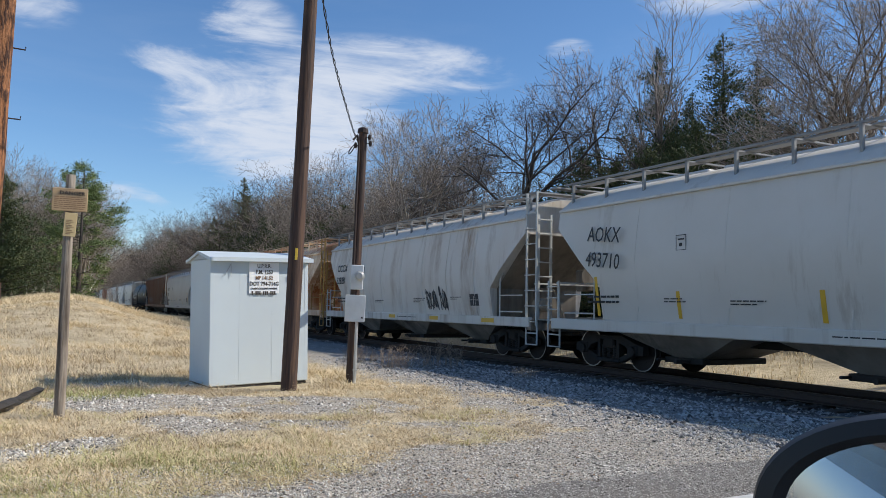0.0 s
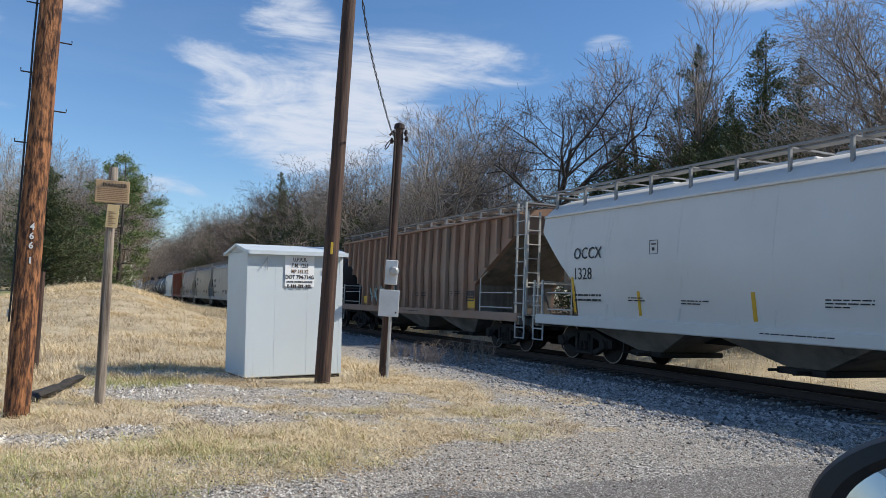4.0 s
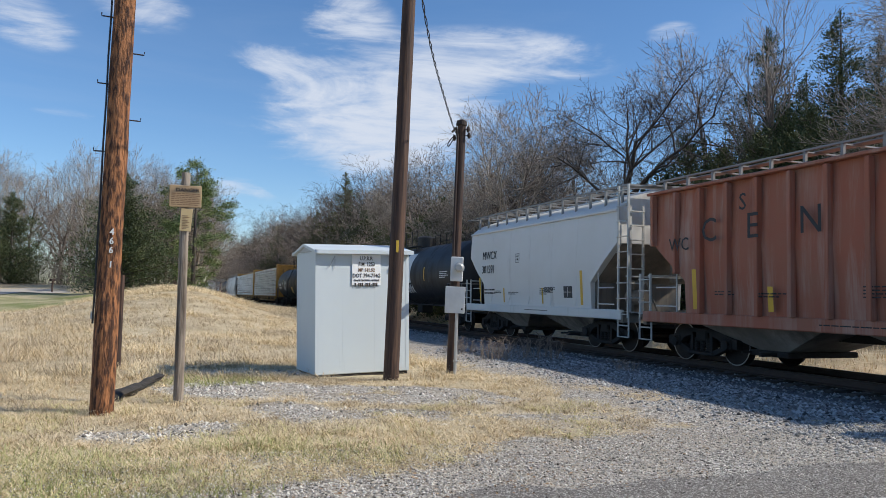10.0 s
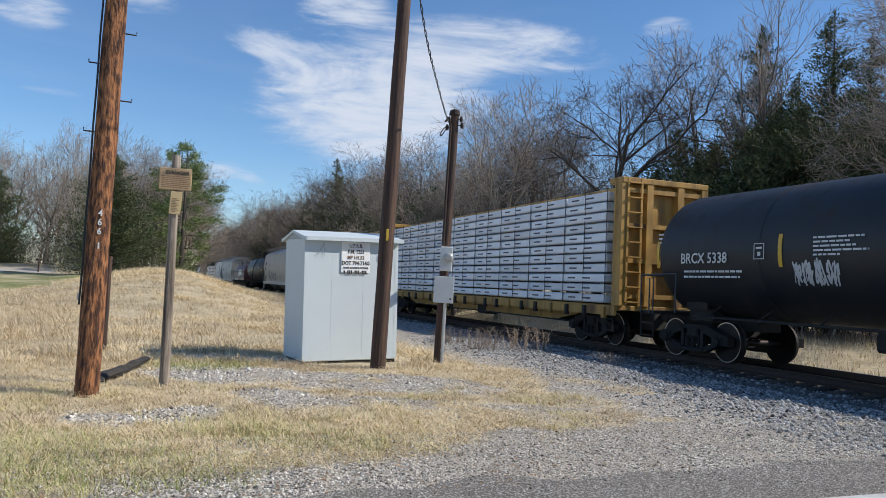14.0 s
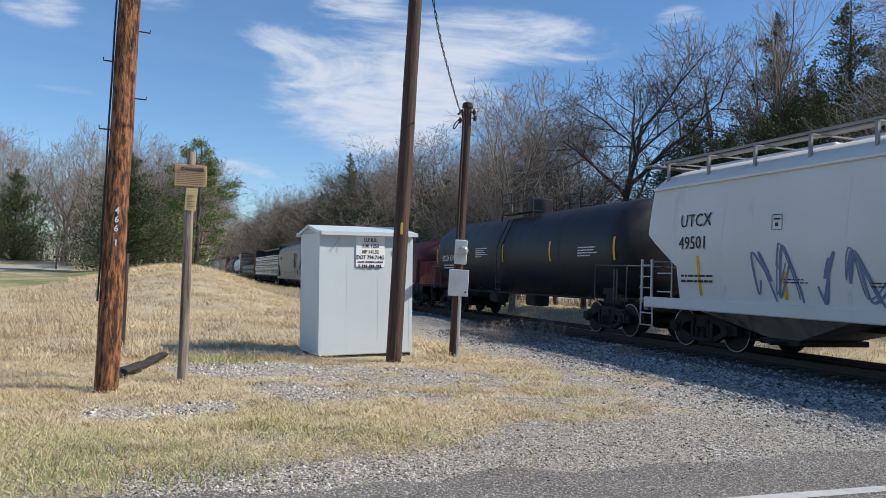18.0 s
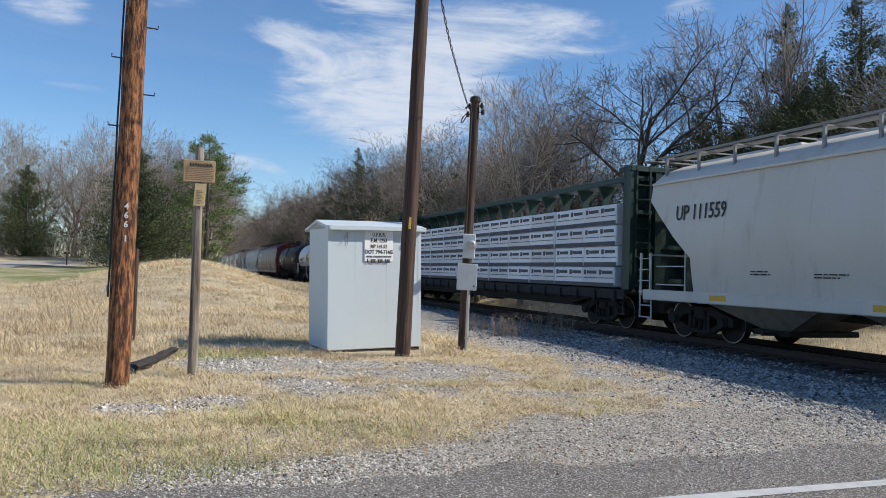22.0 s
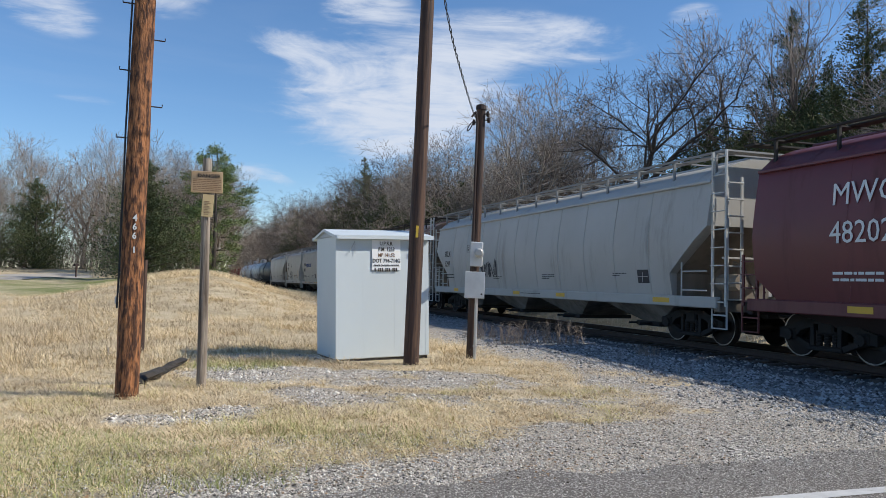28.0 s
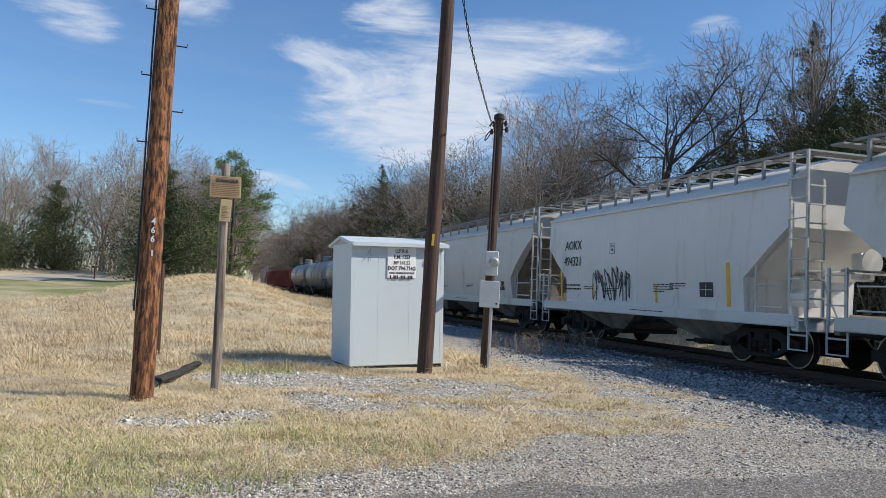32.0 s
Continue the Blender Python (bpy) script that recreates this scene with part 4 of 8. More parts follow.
def tank(front, back, paint, label, r=1.48, mark=None, number=None, ink="white_letter", stripes=5, band=None, zc=2.45, frame_=None):
    car, mid, L = new_car("tank_car", label, front, back, "freight car")
    H = L / 2 - 0.85
    prof = []
    for k in range(7):
        a = math.pi / 2 * k / 6
        prof.append((-H + 0.62 * (1 - math.cos(a)), max(0.02, r * math.sin(a) ** 0.8)))
    full = prof + [(-x, rr) for x, rr in prof[::-1]]
    sh = Shape().lathe(full, "x", 40, (0, 0, zc))
    body = part("tank", sh, paint, car, smooth=True)
    for x in (-H * 0.55, 0, H * 0.55):
        ring = Shape().lathe([(x - 0.03, r + 0.006), (x + 0.03, r + 0.006)], "x", 40, (0, 0, zc))
        part("weld_seam", ring, paint, car, smooth=True)
    if band:
        lo = Shape()
        n = 16
        a0, a1 = math.radians(212), math.radians(328)
        xs = [-H + 0.35, H - 0.35]
        for x in xs:
            for k in range(n + 1):
                a = a0 + (a1 - a0) * k / n
                lo.v.append((x, (r + 0.012) * math.cos(a), zc + (r + 0.012) * math.sin(a)))
        lo.f = [(k, k + 1, n + 2 + k, n + 1 + k) for k in range(n)]
        part("lower_band", lo, band, car, "black lower band")
    # saddles, sill, dome, platform
    for s in (-1, 1):
        sd = Shape()
        x = s * (L / 2 - 2.1)
        sd.box(x - 0.4, -0.85, 0.85, x + 0.4, 0.85, 1.2, 0.05).box(x - 0.35, -0.95, 1.15, x + 0.35, 0.95, 1.5)
        part("saddle", sd, frame_ or "under", car)
        part("stub_sill", Shape().box(s * (L / 2 - 3.4), -0.3, 0.72, s * (L / 2 - 0.45), 0.3, 1.08), frame_ or "under", car)
        part("end_step_board", Shape().box(s * (L / 2 - 0.5), -1.4, 0.98, s * (L / 2 - 1.0), 1.4, 1.06), frame_ or "under", car)
    dm = Shape().lathe([(zc + r - 0.1, 0.46), (zc + r + 0.5, 0.46), (zc + r + 0.56, 0.4), (zc + r + 0.6, 0.2)], "z", 18)
    part("dome", dm, paint, car, "round manway dome", smooth=True)
    rl = Shape()
    zt = zc + r
    rl.box(-1.3, -0.95, zt - 0.02, 1.3, -0.6, zt + 0.01).box(-1.3, 0.6, zt - 0.02, 1.3, 0.95, zt + 0.01)
    for y in (-0.95, 0.95):
        rl.tube([(-1.3, y, zt - 0.25), (-1.3, y, zt + 0.75), (-0.5, y, zt + 0.75), (-0.5, y, zt)], 0.025, 5)
        rl.tube([(1.3, y, zt - 0.25), (1.3, y, zt + 0.75), (0.5, y, zt + 0.75), (0.5, y, zt)], 0.025, 5)
        rl.tube([(-1.3, y, zt + 0.4), (1.3, y, zt + 0.4)], 0.02, 5)
    part("platform_rail", rl, "ladder_white" if paint == "tank_white" else "tank_black" if paint == "tank_black" else paint, car, "railed top platform")
    ld = Shape()
    for x in (-0.2, 0.2):
        ld.tube([(x, r + 0.14, 1.0), (x, r + 0.14, zc + 0.2), (x, 1.15, zc + r - 0.25)], 0.022, 5)
    for k in range(7):
        z = 1.1 + 0.28 * k
        ld.tube([(-0.2, r + 0.14, z), (0.2, r + 0.14, z)], 0.016, 5)
    ld.tube([(-0.2, r + 0.14, 1.0), (-0.2, 1.4, 0.5), (0.2, 1.4, 0.5), (0.2, r + 0.14, 1.0)], 0.02, 5)
    part("side_ladder", ld, "ladder_white" if paint == "tank_white" else paint, car)
    # handrail round the ends, walkway along the foot
    for s in (-1, 1):
        x0 = s * (L / 2 - 0.55)
        hr = Shape().tube([(s * (L / 2 - 2.0), 1.5, 1.05), (s * (L / 2 - 2.0), 1.5, 1.96), (x0, 1.42, 1.94), (x0, -1.42, 1.94), (s * (L / 2 - 2.0), -1.5, 1.96), (s * (L / 2 - 2.0), -1.5, 1.05)], 0.022, 6)
        hr.tube([(x0, 1.42, 1.0), (x0, 1.42, 1.94)], 0.022, 5).tube([(s * (L / 2 - 1.1), 1.46, 1.0), (s * (L / 2 - 1.1), 1.46, 1.85), (s * (L / 2 - 0.95), 1.46, 1.85), (s * (L / 2 - 0.95), 1.46, 1.0)], 0.02, 5)
        part("end_handrail", hr, "ladder_white" if paint == "tank_white" else "grating_dark", car)
        part("sill_step", step_shape, "under", car, key="sill_step", at=Matrix.Translation((s * (L / 2 - 0.85), 1.42, 0)))
    pipe = Shape().tube([(-H + 1.5, 1.3, 1.0), (H - 1.5, 1.3, 1.0)], 0.03, 5)
    for k in range(9):
        x = -H + 2 + (2 * H - 4) * k / 8
        pipe.tube([(x, 1.3, 1.0), (x, 0.9, 1.25)], 0.02, 4)
    pipe.box(-0.4, -0.3, 0.55, 0.4, 0.3, 1.0, 0.05).box(1.4, 0.5, 0.6, 2.2, 1.0, 0.95, 0.05)
    part("under_piping", pipe, "under", car)

    def on(z):
        dz = (z - zc) / r
        return r * math.sqrt(max(0.05, 1 - dz * dz))
    SIDES[car.name] = on
    if mark:
        m = side_text(mark + " " + number, H - 1.3, 2.2, 0.33, ink, car, on(2.35) + 0.02, 0.95, bold=0.004)
        bars(H - 1.35, 2.04, (1.9, 1.8), ink, car, on(2.0) + 0.015, 0.045, 0.075, mid)
        bars(H - 5.1, 2.66, (1.1, 0.8, 0.95, 1.2, 0.6), ink, car, on(2.5) + 0.012, 0.035, 0.045, mid + 2)
        bars(-(H - 2.2), 2.5, (1.0, 0.9, 1.1, 0.7), ink, car, on(2.4) + 0.012, 0.035, 0.045, mid + 3)
        bars(H - 0.2, 2.95, (0.7, 0.5, 0.5), ink, car, on(2.9) - 0.12, 0.05, 0.05, mid + 1)
        fr = Shape()
        for a, b, c, d_ in ((0, 0, 0.28, 0.014), (0, 0.31, 0.28, 0.324), (0, 0, 0.014, 0.32), (0.266, 0, 0.28, 0.32), (0.1, 0.07, 0.18, 0.15), (0.06, 0.21, 0.22, 0.25)):
            fr.box(H - 3.6 - a, on(2.45) + 0.01, 2.26 + b, H - 3.6 - c, on(2.45) + 0.016, 2.26 + d_)
        part("plate_mark", fr, ink, car, "small framed plate mark")
    for k in range(stripes):
        x = H - 0.35 - (2 * H - 0.7) * k / (stripes - 1)
        st = Shape()
        n = 5
        zz = (2.1, 2.75) if paint != "tank_white" else (1.4, 1.95)
        for i in range(n + 1):
            z = zz[0] + (zz[1] - zz[0]) * i / n
            for dx in (-0.05, 0.05):
                shrink = 0.0
                if k in (0, stripes - 1):
                    shrink = 0.06
                st.v.append((x + dx, on(z) - shrink + 0.012, z))
        st.f = [(2 * i, 2 * i + 1, 2 * i + 3, 2 * i + 2) for i in range(n)]
        part("reflector", st, "yellow_tape", car, "yellow reflective stripe")
    add_couplers(car, L)
    for s in (-1, 1):
        add_truck(car, s * (L / 2 - 2.1), mid)
    return car, L, H, on


def deck_car(name, label, front, back, paint, z0=0.75, z1=1.12, half=1.4):
    car, mid, L = new_car(name, label, front, back, "freight car")
    dk = Shape().box(-L / 2 + 0.55, -half, z1 - 0.14, L / 2 - 0.55, half, z1, 0.02)
    part("deck", dk, paint, car)
    for s in (-1, 1):
        sl = Shape().box(-L / 2 + 0.55, s * half, z0 + 0.1, L / 2 - 0.55, s * (half + 0.08), z1 - 0.02)
        pts = [(-L / 2 + 2.8, z0 + 0.1), (-L / 2 + 4.6, z0 - 0.2), (L / 2 - 4.6, z0 - 0.2), (L / 2 - 2.8, z0 + 0.1)]
        sl.prism(pts, s * (half - 0.5), s * (half - 0.42))
        part("side_sill", sl, paint, car)
    n = 22
    for k in range(n):
        x = -L / 2 + 1 + (L - 2) * k / (n - 1)
        part("stake_pocket", lambda: Shape().box(-0.07, -0.02, -0.15, 0.07, 0.09, 0.15, 0.01), "under" if k % 3 else paint, car, key="stake_pocket", at=Matrix.Translation((x, half + 0.06, z1 - 0.2)))
    part("centre_sill", Shape().box(-L / 2 + 0.4, -0.3, 0.5, L / 2 - 0.4, 0.3, 1.0), "under", car)
    rod = Shape().tube([(-L / 2 + 3.5, 1.0, 0.55), (L / 2 - 3.5, 1.0, 0.55)], 0.025, 5).box(-1.4, 0.5, 0.45, -0.6, 1.0, 0.8, 0.04).box(2.0, 0.6, 0.5, 2.5, 1.0, 0.8, 0.04)
    part("brake_rigging", rod, "under", car)
    for s in (-1, 1):
        part("sill_step", step_shape, "under", car, key="sill_step", at=Matrix.Translation((s * (L / 2 - 0.95), half, 0)))
    add_couplers(car, L)
    for s in (-1, 1):
        add_truck(car, s * (L / 2 - 2.3), mid)
    return car, mid, L


def bulkhead(car, x, side, paint, top, half=1.4, foot=1.12):
    p_ = part("bulkhead", Shape().box(x - 0.08, -half, foot, x + 0.08, half, top, 0.02), paint, car, "tall ribbed end bulkhead")
    for y in (-half + 0.1, -0.5, 0.5, half - 0.1):
        part("post", Shape().box(x - 0.3 if side < 0 else x, y - 0.1, foot, x if side < 0 else x + 0.3, y + 0.1, top - 0.16), paint, p_)
    part("cap_beam", Shape().box(x - 0.32, -half, top - 0.16, x + 0.32, half, top, 0.02), paint, p_)
    for k in range(4):
        z = foot + 0.2 + (top - foot - 0.6) * k / 3
        part("rib", Shape().box(x + side * 0.05, -half + 0.02, z, x + side * 0.26, half - 0.02, z + 0.12), paint, p_)
    part("bulkhead_ladder", ladder_shape(0.42, foot, top, 9), paint, p_, at=Matrix.Translation((x + side * 0.3, half - 0.4, 0)) @ Matrix.Rotation(-math.pi / 2 * side, 4, "Z"))


def centrebeam(front, back, paint, label, stack_rows, stack_top, brand, bundle=2.35, end_paint=None, top=4.55, gap=0.0, number=None, split=None):
    car, mid, L = deck_car("centrebeam_flatcar", label, front, back, paint if paint != "green_car" else "under")
    E = L / 2 - 0.75
    for s in (-1, 1):
        bulkhead(car, s * E, s, end_paint or paint, top)
    cb = Shape().box(-E, -0.35, top - 0.2, E, 0.35, top - 0.02, 0.02)
    for k in range(17):
        x = -E + 0.6 + (2 * E - 1.2) * k / 16
        cb.box(x - 0.06, -0.12, 1.1, x + 0.06, 0.12, top - 0.1)
        cb.add([(x - 0.05, -0.3, top - 0.2), (x + 0.05, -0.3, top - 0.2), (x + 0.05, 0.3, top - 0.2), (x - 0.05, 0.3, top - 0.2), (x - 0.05, -0.08, top - 0.7), (x + 0.05, -0.08, top - 0.7), (x + 0.05, 0.08, top - 0.7), (x - 0.05, 0.08, top - 0.7)],
               [(0, 1, 2, 3), (4, 7, 6, 5), (0, 4, 5, 1), (1, 5, 6, 2), (2, 6, 7, 3), (3, 7, 4, 0)])
    part("centre_beam", cb, end_paint or paint, car, "open centre beam with uprights")
    rnd = random.Random(int(front))
    # wrapped lumber packs, row upon row
    x0, x1 = -E + 0.35, E - 0.35
    n = round((x1 - x0) / bundle)
    w = (x1 - x0) / n
    h = (stack_top - 1.2) / stack_rows
    for s in (1, -1):
        for r_ in range(stack_rows):
            for k in range(n):
                z = 1.16 + r_ * h
                dx, dy = rnd.uniform(-0.02, 0.02), rnd.uniform(-0.03, 0.03)
                hh = h - (0.05 if brand == "thin" else 0.015)
                kk = ("pack", round(w, 3), round(hh, 3), s)
                pk = part("lumber_pack", lambda: Shape().box(-w / 2 + 0.012, 0.32 * s, 0, w / 2 - 0.012, 1.42 * s, hh, 0.035), "wrap", car, key=kk,
                          at=Matrix.Translation((x0 + w * (k + 0.5) + dx, dy, z)))
                if s > 0:
                    pr = Shape()
                    if brand == "thin":
                        for xx in (-0.35, 0.45):
                            pr.box(w / 2 - 0.3 + xx * 0 - (xx + 0.35) * 1.0, 1.424, hh * 0.40, w / 2 - 0.72 - (xx + 0.35) * 1.0, 1.428, hh * 0.58)
                    else:
                        pr.box(w / 2 - 0.02, 1.424, 0.0, -w / 2 + 0.02, 1.428, hh * 0.2)
                        for xx in (0.15, w / 2 + 0.1):
                            pr.box(w / 2 - xx, 1.424, hh * 0.6, w / 2 - xx - 0.14, 1.428, hh * 0.84)
                            pr.box(w / 2 - xx - 0.18, 1.424, hh * 0.64, w / 2 - xx - 0.72, 1.428, hh * 0.8)
                            pr.box(w / 2 - xx, 1.424, hh * 0.42, w / 2 - xx - 0.8, 1.428, hh * 0.46)
                    part("wrap_print", pr, "wrap_print", pk, "dark printed wrap marks", key=("print", round(w, 3), brand, round(hh, 3)))
    if brand == "thin":
        for k in range(n * 2 + 1):
            x = x0 + (x1 - x0) * k / (n * 2)
            part("strap", Shape().box(x - 0.012, 1.43, 1.16, x + 0.012, 1.44, stack_top + 0.02), "cable", car, key=None)
    if number:
        side_text(number, -L / 2 + 6.3 + 11.6, 0.86, 0.3, "white_letter", car, 1.5, 1.0, bold=0.004)
        for k in range(7):
            part("reflector", Shape().box(-0.3, 0, 0, 0.3, 0.01, 0.12), "yellow_tape", car, "yellow reflective stripe", key="flat_reflector", at=Matrix.Translation((-L / 2 + 2 + (L - 4) * k / 6, 1.49, 0.92)))
    return car, L


def build_train():
    st3 = lambda L: [(L / 2 - 2.35, 0.1, 0.9), (L / 2 - 4.9, 0.1, 0.55), (0.5, 0.1, 0.55), (-2.6, 0.1, 0.55), (-(L / 2 - 2.9), 0.12, 1.1)]
    st2 = lambda L: [(L / 2 - 1.75, 0.12, 0.9), (L / 2 - 3.9, 0.1, 0.5), (-0.9, 0.1, 0.5), (-(L / 2 - 2.6), 0.14, 1.0)]
    low = lambda L: [(L / 2 - 3.4, 0.55, 0.12), (0.8, 0.55, 0.12), (-2.6, 0.6, 0.12), (-(L / 2 - 2.6), 0.7, 0.12)]
    big = dict(bays=3, cut=1.7, bulge=0.1, top=4.42, eave=3.82, cutz=(3.4, 1.95))
    small = dict(bays=2, cut=1.35, bulge=0.0, top=4.42, eave=3.84, cutz=(2.95, 1.9))

    car, L, X, y = hopper(-0.8, 16.5, "grey_car", "pale grey covered hopper car with black stencilled marks", mark="AOKX", number="493710", size=0.48, text_z=3.0, lean=0.2, stripes=st3(17.3), **big)
    car, L, X, y = hopper(16.5, 33.8, "dirty_grey", "grimy pale grey covered hopper car with rust stains", mark="OCCX", number="52828", stripes=low(17.3), seams=7, **big)
    graffiti(car, scribble(4, 1.5, 0.8, 5, 0.025), "spray_dark", "black spray-paint scrawl", -3.6, 0, 1.3)
    car, L, X, y = hopper(33.8, 51.0, "orange_rust", "cream covered hopper car heavily stained orange by rust", mark="OCCX", number="201599", text_z=2.55, size=0.46, mark_at=-0.1, stripes=(), seams=9, end_paint="orange_rust", roof="orange_rust", ladder="yellow_car", **big)
    for k in range(3):
        graffiti(car, scribble(20 + k, 1.1, 0.4, 5, 0.02), "spray_grey", "grey spray-paint scrawl", 2.9 - 1.9 * k, 0, 1.25)
    car, L, X, y = hopper(51.0, 68.4, "streaked", "pale covered hopper car with long red-brown rust streaks", mark="OCCX", number="52122", stripes=low(17.4), seams=8, end_paint="streaked", **big)
    car, L, X, y = hopper(68.4, 85.8, "white_car", "clean white covered hopper car with black stencilled marks", mark="OCCX", number="1328", mark_at=0.4, text_z=2.6, stripes=st3(17.4), **big)
    car, L, X, y = hopper(85.8, 103.7, "brown_rib", "weathered brown ribbed covered hopper car", bays=3, cut=2.6, bulge=-0.02, top=4.32, eave=4.05, cutz=(3.5, 2.0), ribs=23, stripes=[(L / 2 - 4, 0.5, 0.3), (-L / 2 + 3.1, 0.5, 0.3)])
    graffiti(car, scribble(9, 3.0, 0.8, 6, 0.035), "spray_teal", "pale teal spray-paint lettering", 1.2, 0, 1.3)
    tank(103.7, 121.0, "tank_black", "glossy black tank car with white lettering", mark="TCLX", number="31", r=1.5)
    hopper(121.0, 134.2, "grey_car", "pale grey two-bay hopper car with yellow reflective stripes", mark="MWCX", number="301581", size=0.48, text_z=2.98, stripes=st2(13.2), lean=0.1, **small)
    car, L, X, y = hopper(134.2, 146.6, "white_car", "pale grey two-bay hopper car with bold black marks", mark="MQRX", number="113181", text_z=2.55, stripes=st2(12.4), **small)
    hopper(146.6, 159.6, "grey_car", "grey two-bay hopper car with rust-brown stripes", mark="MWCX", number="301917", stripes=st2(13.0), **small)
    car, L, X, y = hopper(159.6, 171.8, "dirty_grey", "battered grey two-bay hopper car covered in graffiti", mark="ACFX", number="44709", size=0.34, text_z=2.45, mark_at=0.15, stripes=st2(12.2), seams=5, **{**small, "bulge": 0.06})
    graffiti(car, scribble(31, 3.0, 0.75, 6, 0.018), "spray_dark", "black spray-paint loops", -1.4, 0, 1.2)
    graffiti(car, scribble(32, 1.5, 0.6, 5, 0.03), "spray_pale", "pale blue spray-paint tag", -3.8, 0, 1.3)
    car, L, X, y = hopper(171.8, 184.4, "red_rib", "faded red ribbed hopper car streaked with rust", **{**small, "ribs": 13, "top": 4.3, "eave": 4.05, "stripes": [(3.7, 0.14, 0.9), (1.4, 0.14, 0.5)]})
    for k, ch in enumerate("SCENP"):
        side_text(ch, L / 2 - (4.1, 2.9, 4.3, 5.7, 8.5)[k], (3.35, 2.75, 2.75, 2.75, 3.0)[k], (0.5, 0.75, 0.75, 0.75, 0.6)[k], "black_letter", car, y + 0.14)
    side_text("WC", L / 2 - 1.75, 2.6, 0.42, "black_letter", car, y + 0.14)
    hopper(184.4, 196.3, "white_car", "clean white two-bay hopper car with yellow stripes", mark="MWCX", number="301591", stripes=st2(11.9), **small)
    car, L, H, on = tank(196.3, 214.9, "tank_black", "black tank car with a round white placard", mark="CRDX", number="252202")
    pl = Shape()
    n = 8
    for i in range(n + 1):
        z = 2.05 + 1.45 * i / n
        for x in (-0.7, -1.95):
            pl.v.append((x, on(z) + 0.012, z))
    pl.f = [(2 * i, 2 * i + 1, 2 * i + 3, 2 * i + 2) for i in range(n)]
    part("placard", pl, "white_letter", car, "square white placard with a blue emblem")
    em = Shape()
    for k in range(10):
        a0, a1 = 3.4 + 2.6 * k / 10, 3.4 + 2.6 * (k + 1) / 10
        for rr0, rr1 in ((0.18, 0.36),):
            pts = [(-1.32 + rr0 * math.cos(a0), 2.85 + rr0 * math.sin(a0)), (-1.32 + rr1 * math.cos(a0), 2.85 + rr1 * math.sin(a0)), (-1.32 + rr1 * math.cos(a1), 2.85 + rr1 * math.sin(a1)), (-1.32 + rr0 * math.cos(a1), 2.85 + rr0 * math.sin(a1))]
            em.add([(x, on(z) + 0.02, z) for x, z in pts], [(0, 1, 2, 3)])
    part("emblem", em, "emblem_blue", car, "blue curved emblem")
    graffiti(car, scribble(41, 1.2, 0.45, 7, 0.016), "spray_white", "white spray-paint scrawl", -2.2, 0, 1.55)
    car, L, H, on = tank(214.9, 233.05, "tank_black", "dull black tank car with rusty ends", mark="BRCX", number="1394")
    graffiti(car, scribble(43, 2.4, 0.5, 11, 0.016), "spray_white", "white spray-paint scrawl", 1.6, 0, 1.62)
    car, L, H, on = tank(233.05, 251.2, "tank_black", "black tank car with a yellow panel and graffiti", mark="BRCX", number="5338")
    pn = Shape()
    for i in range(5):
        z = 1.45 + 0.15 * i
        pn.v += [(-0.4 - 0.1 * i, on(z) + 0.015, z), (-1.2 - 0.1 * i, on(z) + 0.015, z)]
    pn.f = [(2 * i, 2 * i + 1, 2 * i + 3, 2 * i + 2) for i in range(4)]
    part("yellow_panel", pn, "yellow_tape", car, "slanted yellow panel")
    graffiti(car, scribble(47, 1.0, 0.5, 7, 0.02), "spray_white", "white spray-paint letters", 2.6, 0, 1.75)
    centrebeam(251.2, 273.7, "yellow_car", "yellow centrebeam flatcar loaded with wrapped lumber", 11, 4.3, "thin")
    centrebeam(273.7, 298.5, "yellow_car", "yellow centrebeam flatcar stacked with white-wrapped lumber", 9, 4.2, "thin", number="TTZX  86544")
    car, L, X, y = hopper(298.5, 318.4, "white_car", "pale covered hopper car with outlined graffiti", mark="UTCX", number="49501", stripes=st3(19.3), **{**big, "cut": 1.1, "cutz": (2.7, 1.9)})
    graffiti(car, scribble(52, 5.0, 1.15, 6, 0.026), "spray_outline", "blue-grey outlined graffiti letters", 0.8, 0, 1.2)
    tank(318.4, 335.4, "tank_black", "black tank car with yellow stripes and white lettering", mark="ECUX", number="431050")
    coil_car(335.4, 351.2)
    car, L, X, y = hopper(351.2, 368.8, "mid_grey", "grey covered hopper car with a shield emblem", mark="UP", number="99269", size=0.6, text_z=3.15, mark_at=0.9, stripes=low(17.6), seams=5, end_paint="mid_grey", **{**big, "cut": 1.15, "cutz": (2.5, 1.7)})
    for k, tx in enumerate(("UP", "99269")):
        part("lettering", lettering(tx, 0.2, 0.95, 1.0, 0.003), "black_letter", car, "small stencilled lettering", ("end", tx), at=Matrix(((0, 0, -1, -X - 0.02), (-1, 0, 0, 0.25), (0, 1, 0, 3.55 - 0.26 * k), (0, 0, 0, 1))))
    shield(car, -3.2)
    car, L, X, y = hopper(368.8, 385.8, "grey_car", "white covered hopper car with a shield emblem", stripes=low(17.0), **big)
    side_text("UP 111559", L / 2 - 1.9, 2.85, 0.5, "black_letter", car, SIDES[car.name](2.85) + 0.012, 0.8, bold=0.005, tilt=SIDES[car.name](3.35) / 0.5 - SIDES[car.name](2.85) / 0.5)
    shield(car, -2.9)
    graffiti(car, scribble(61, 1.6, 1.6, 4, 0.03), "spray_dark", "dark spray-paint squiggle", -4.6, 0, 1.9)
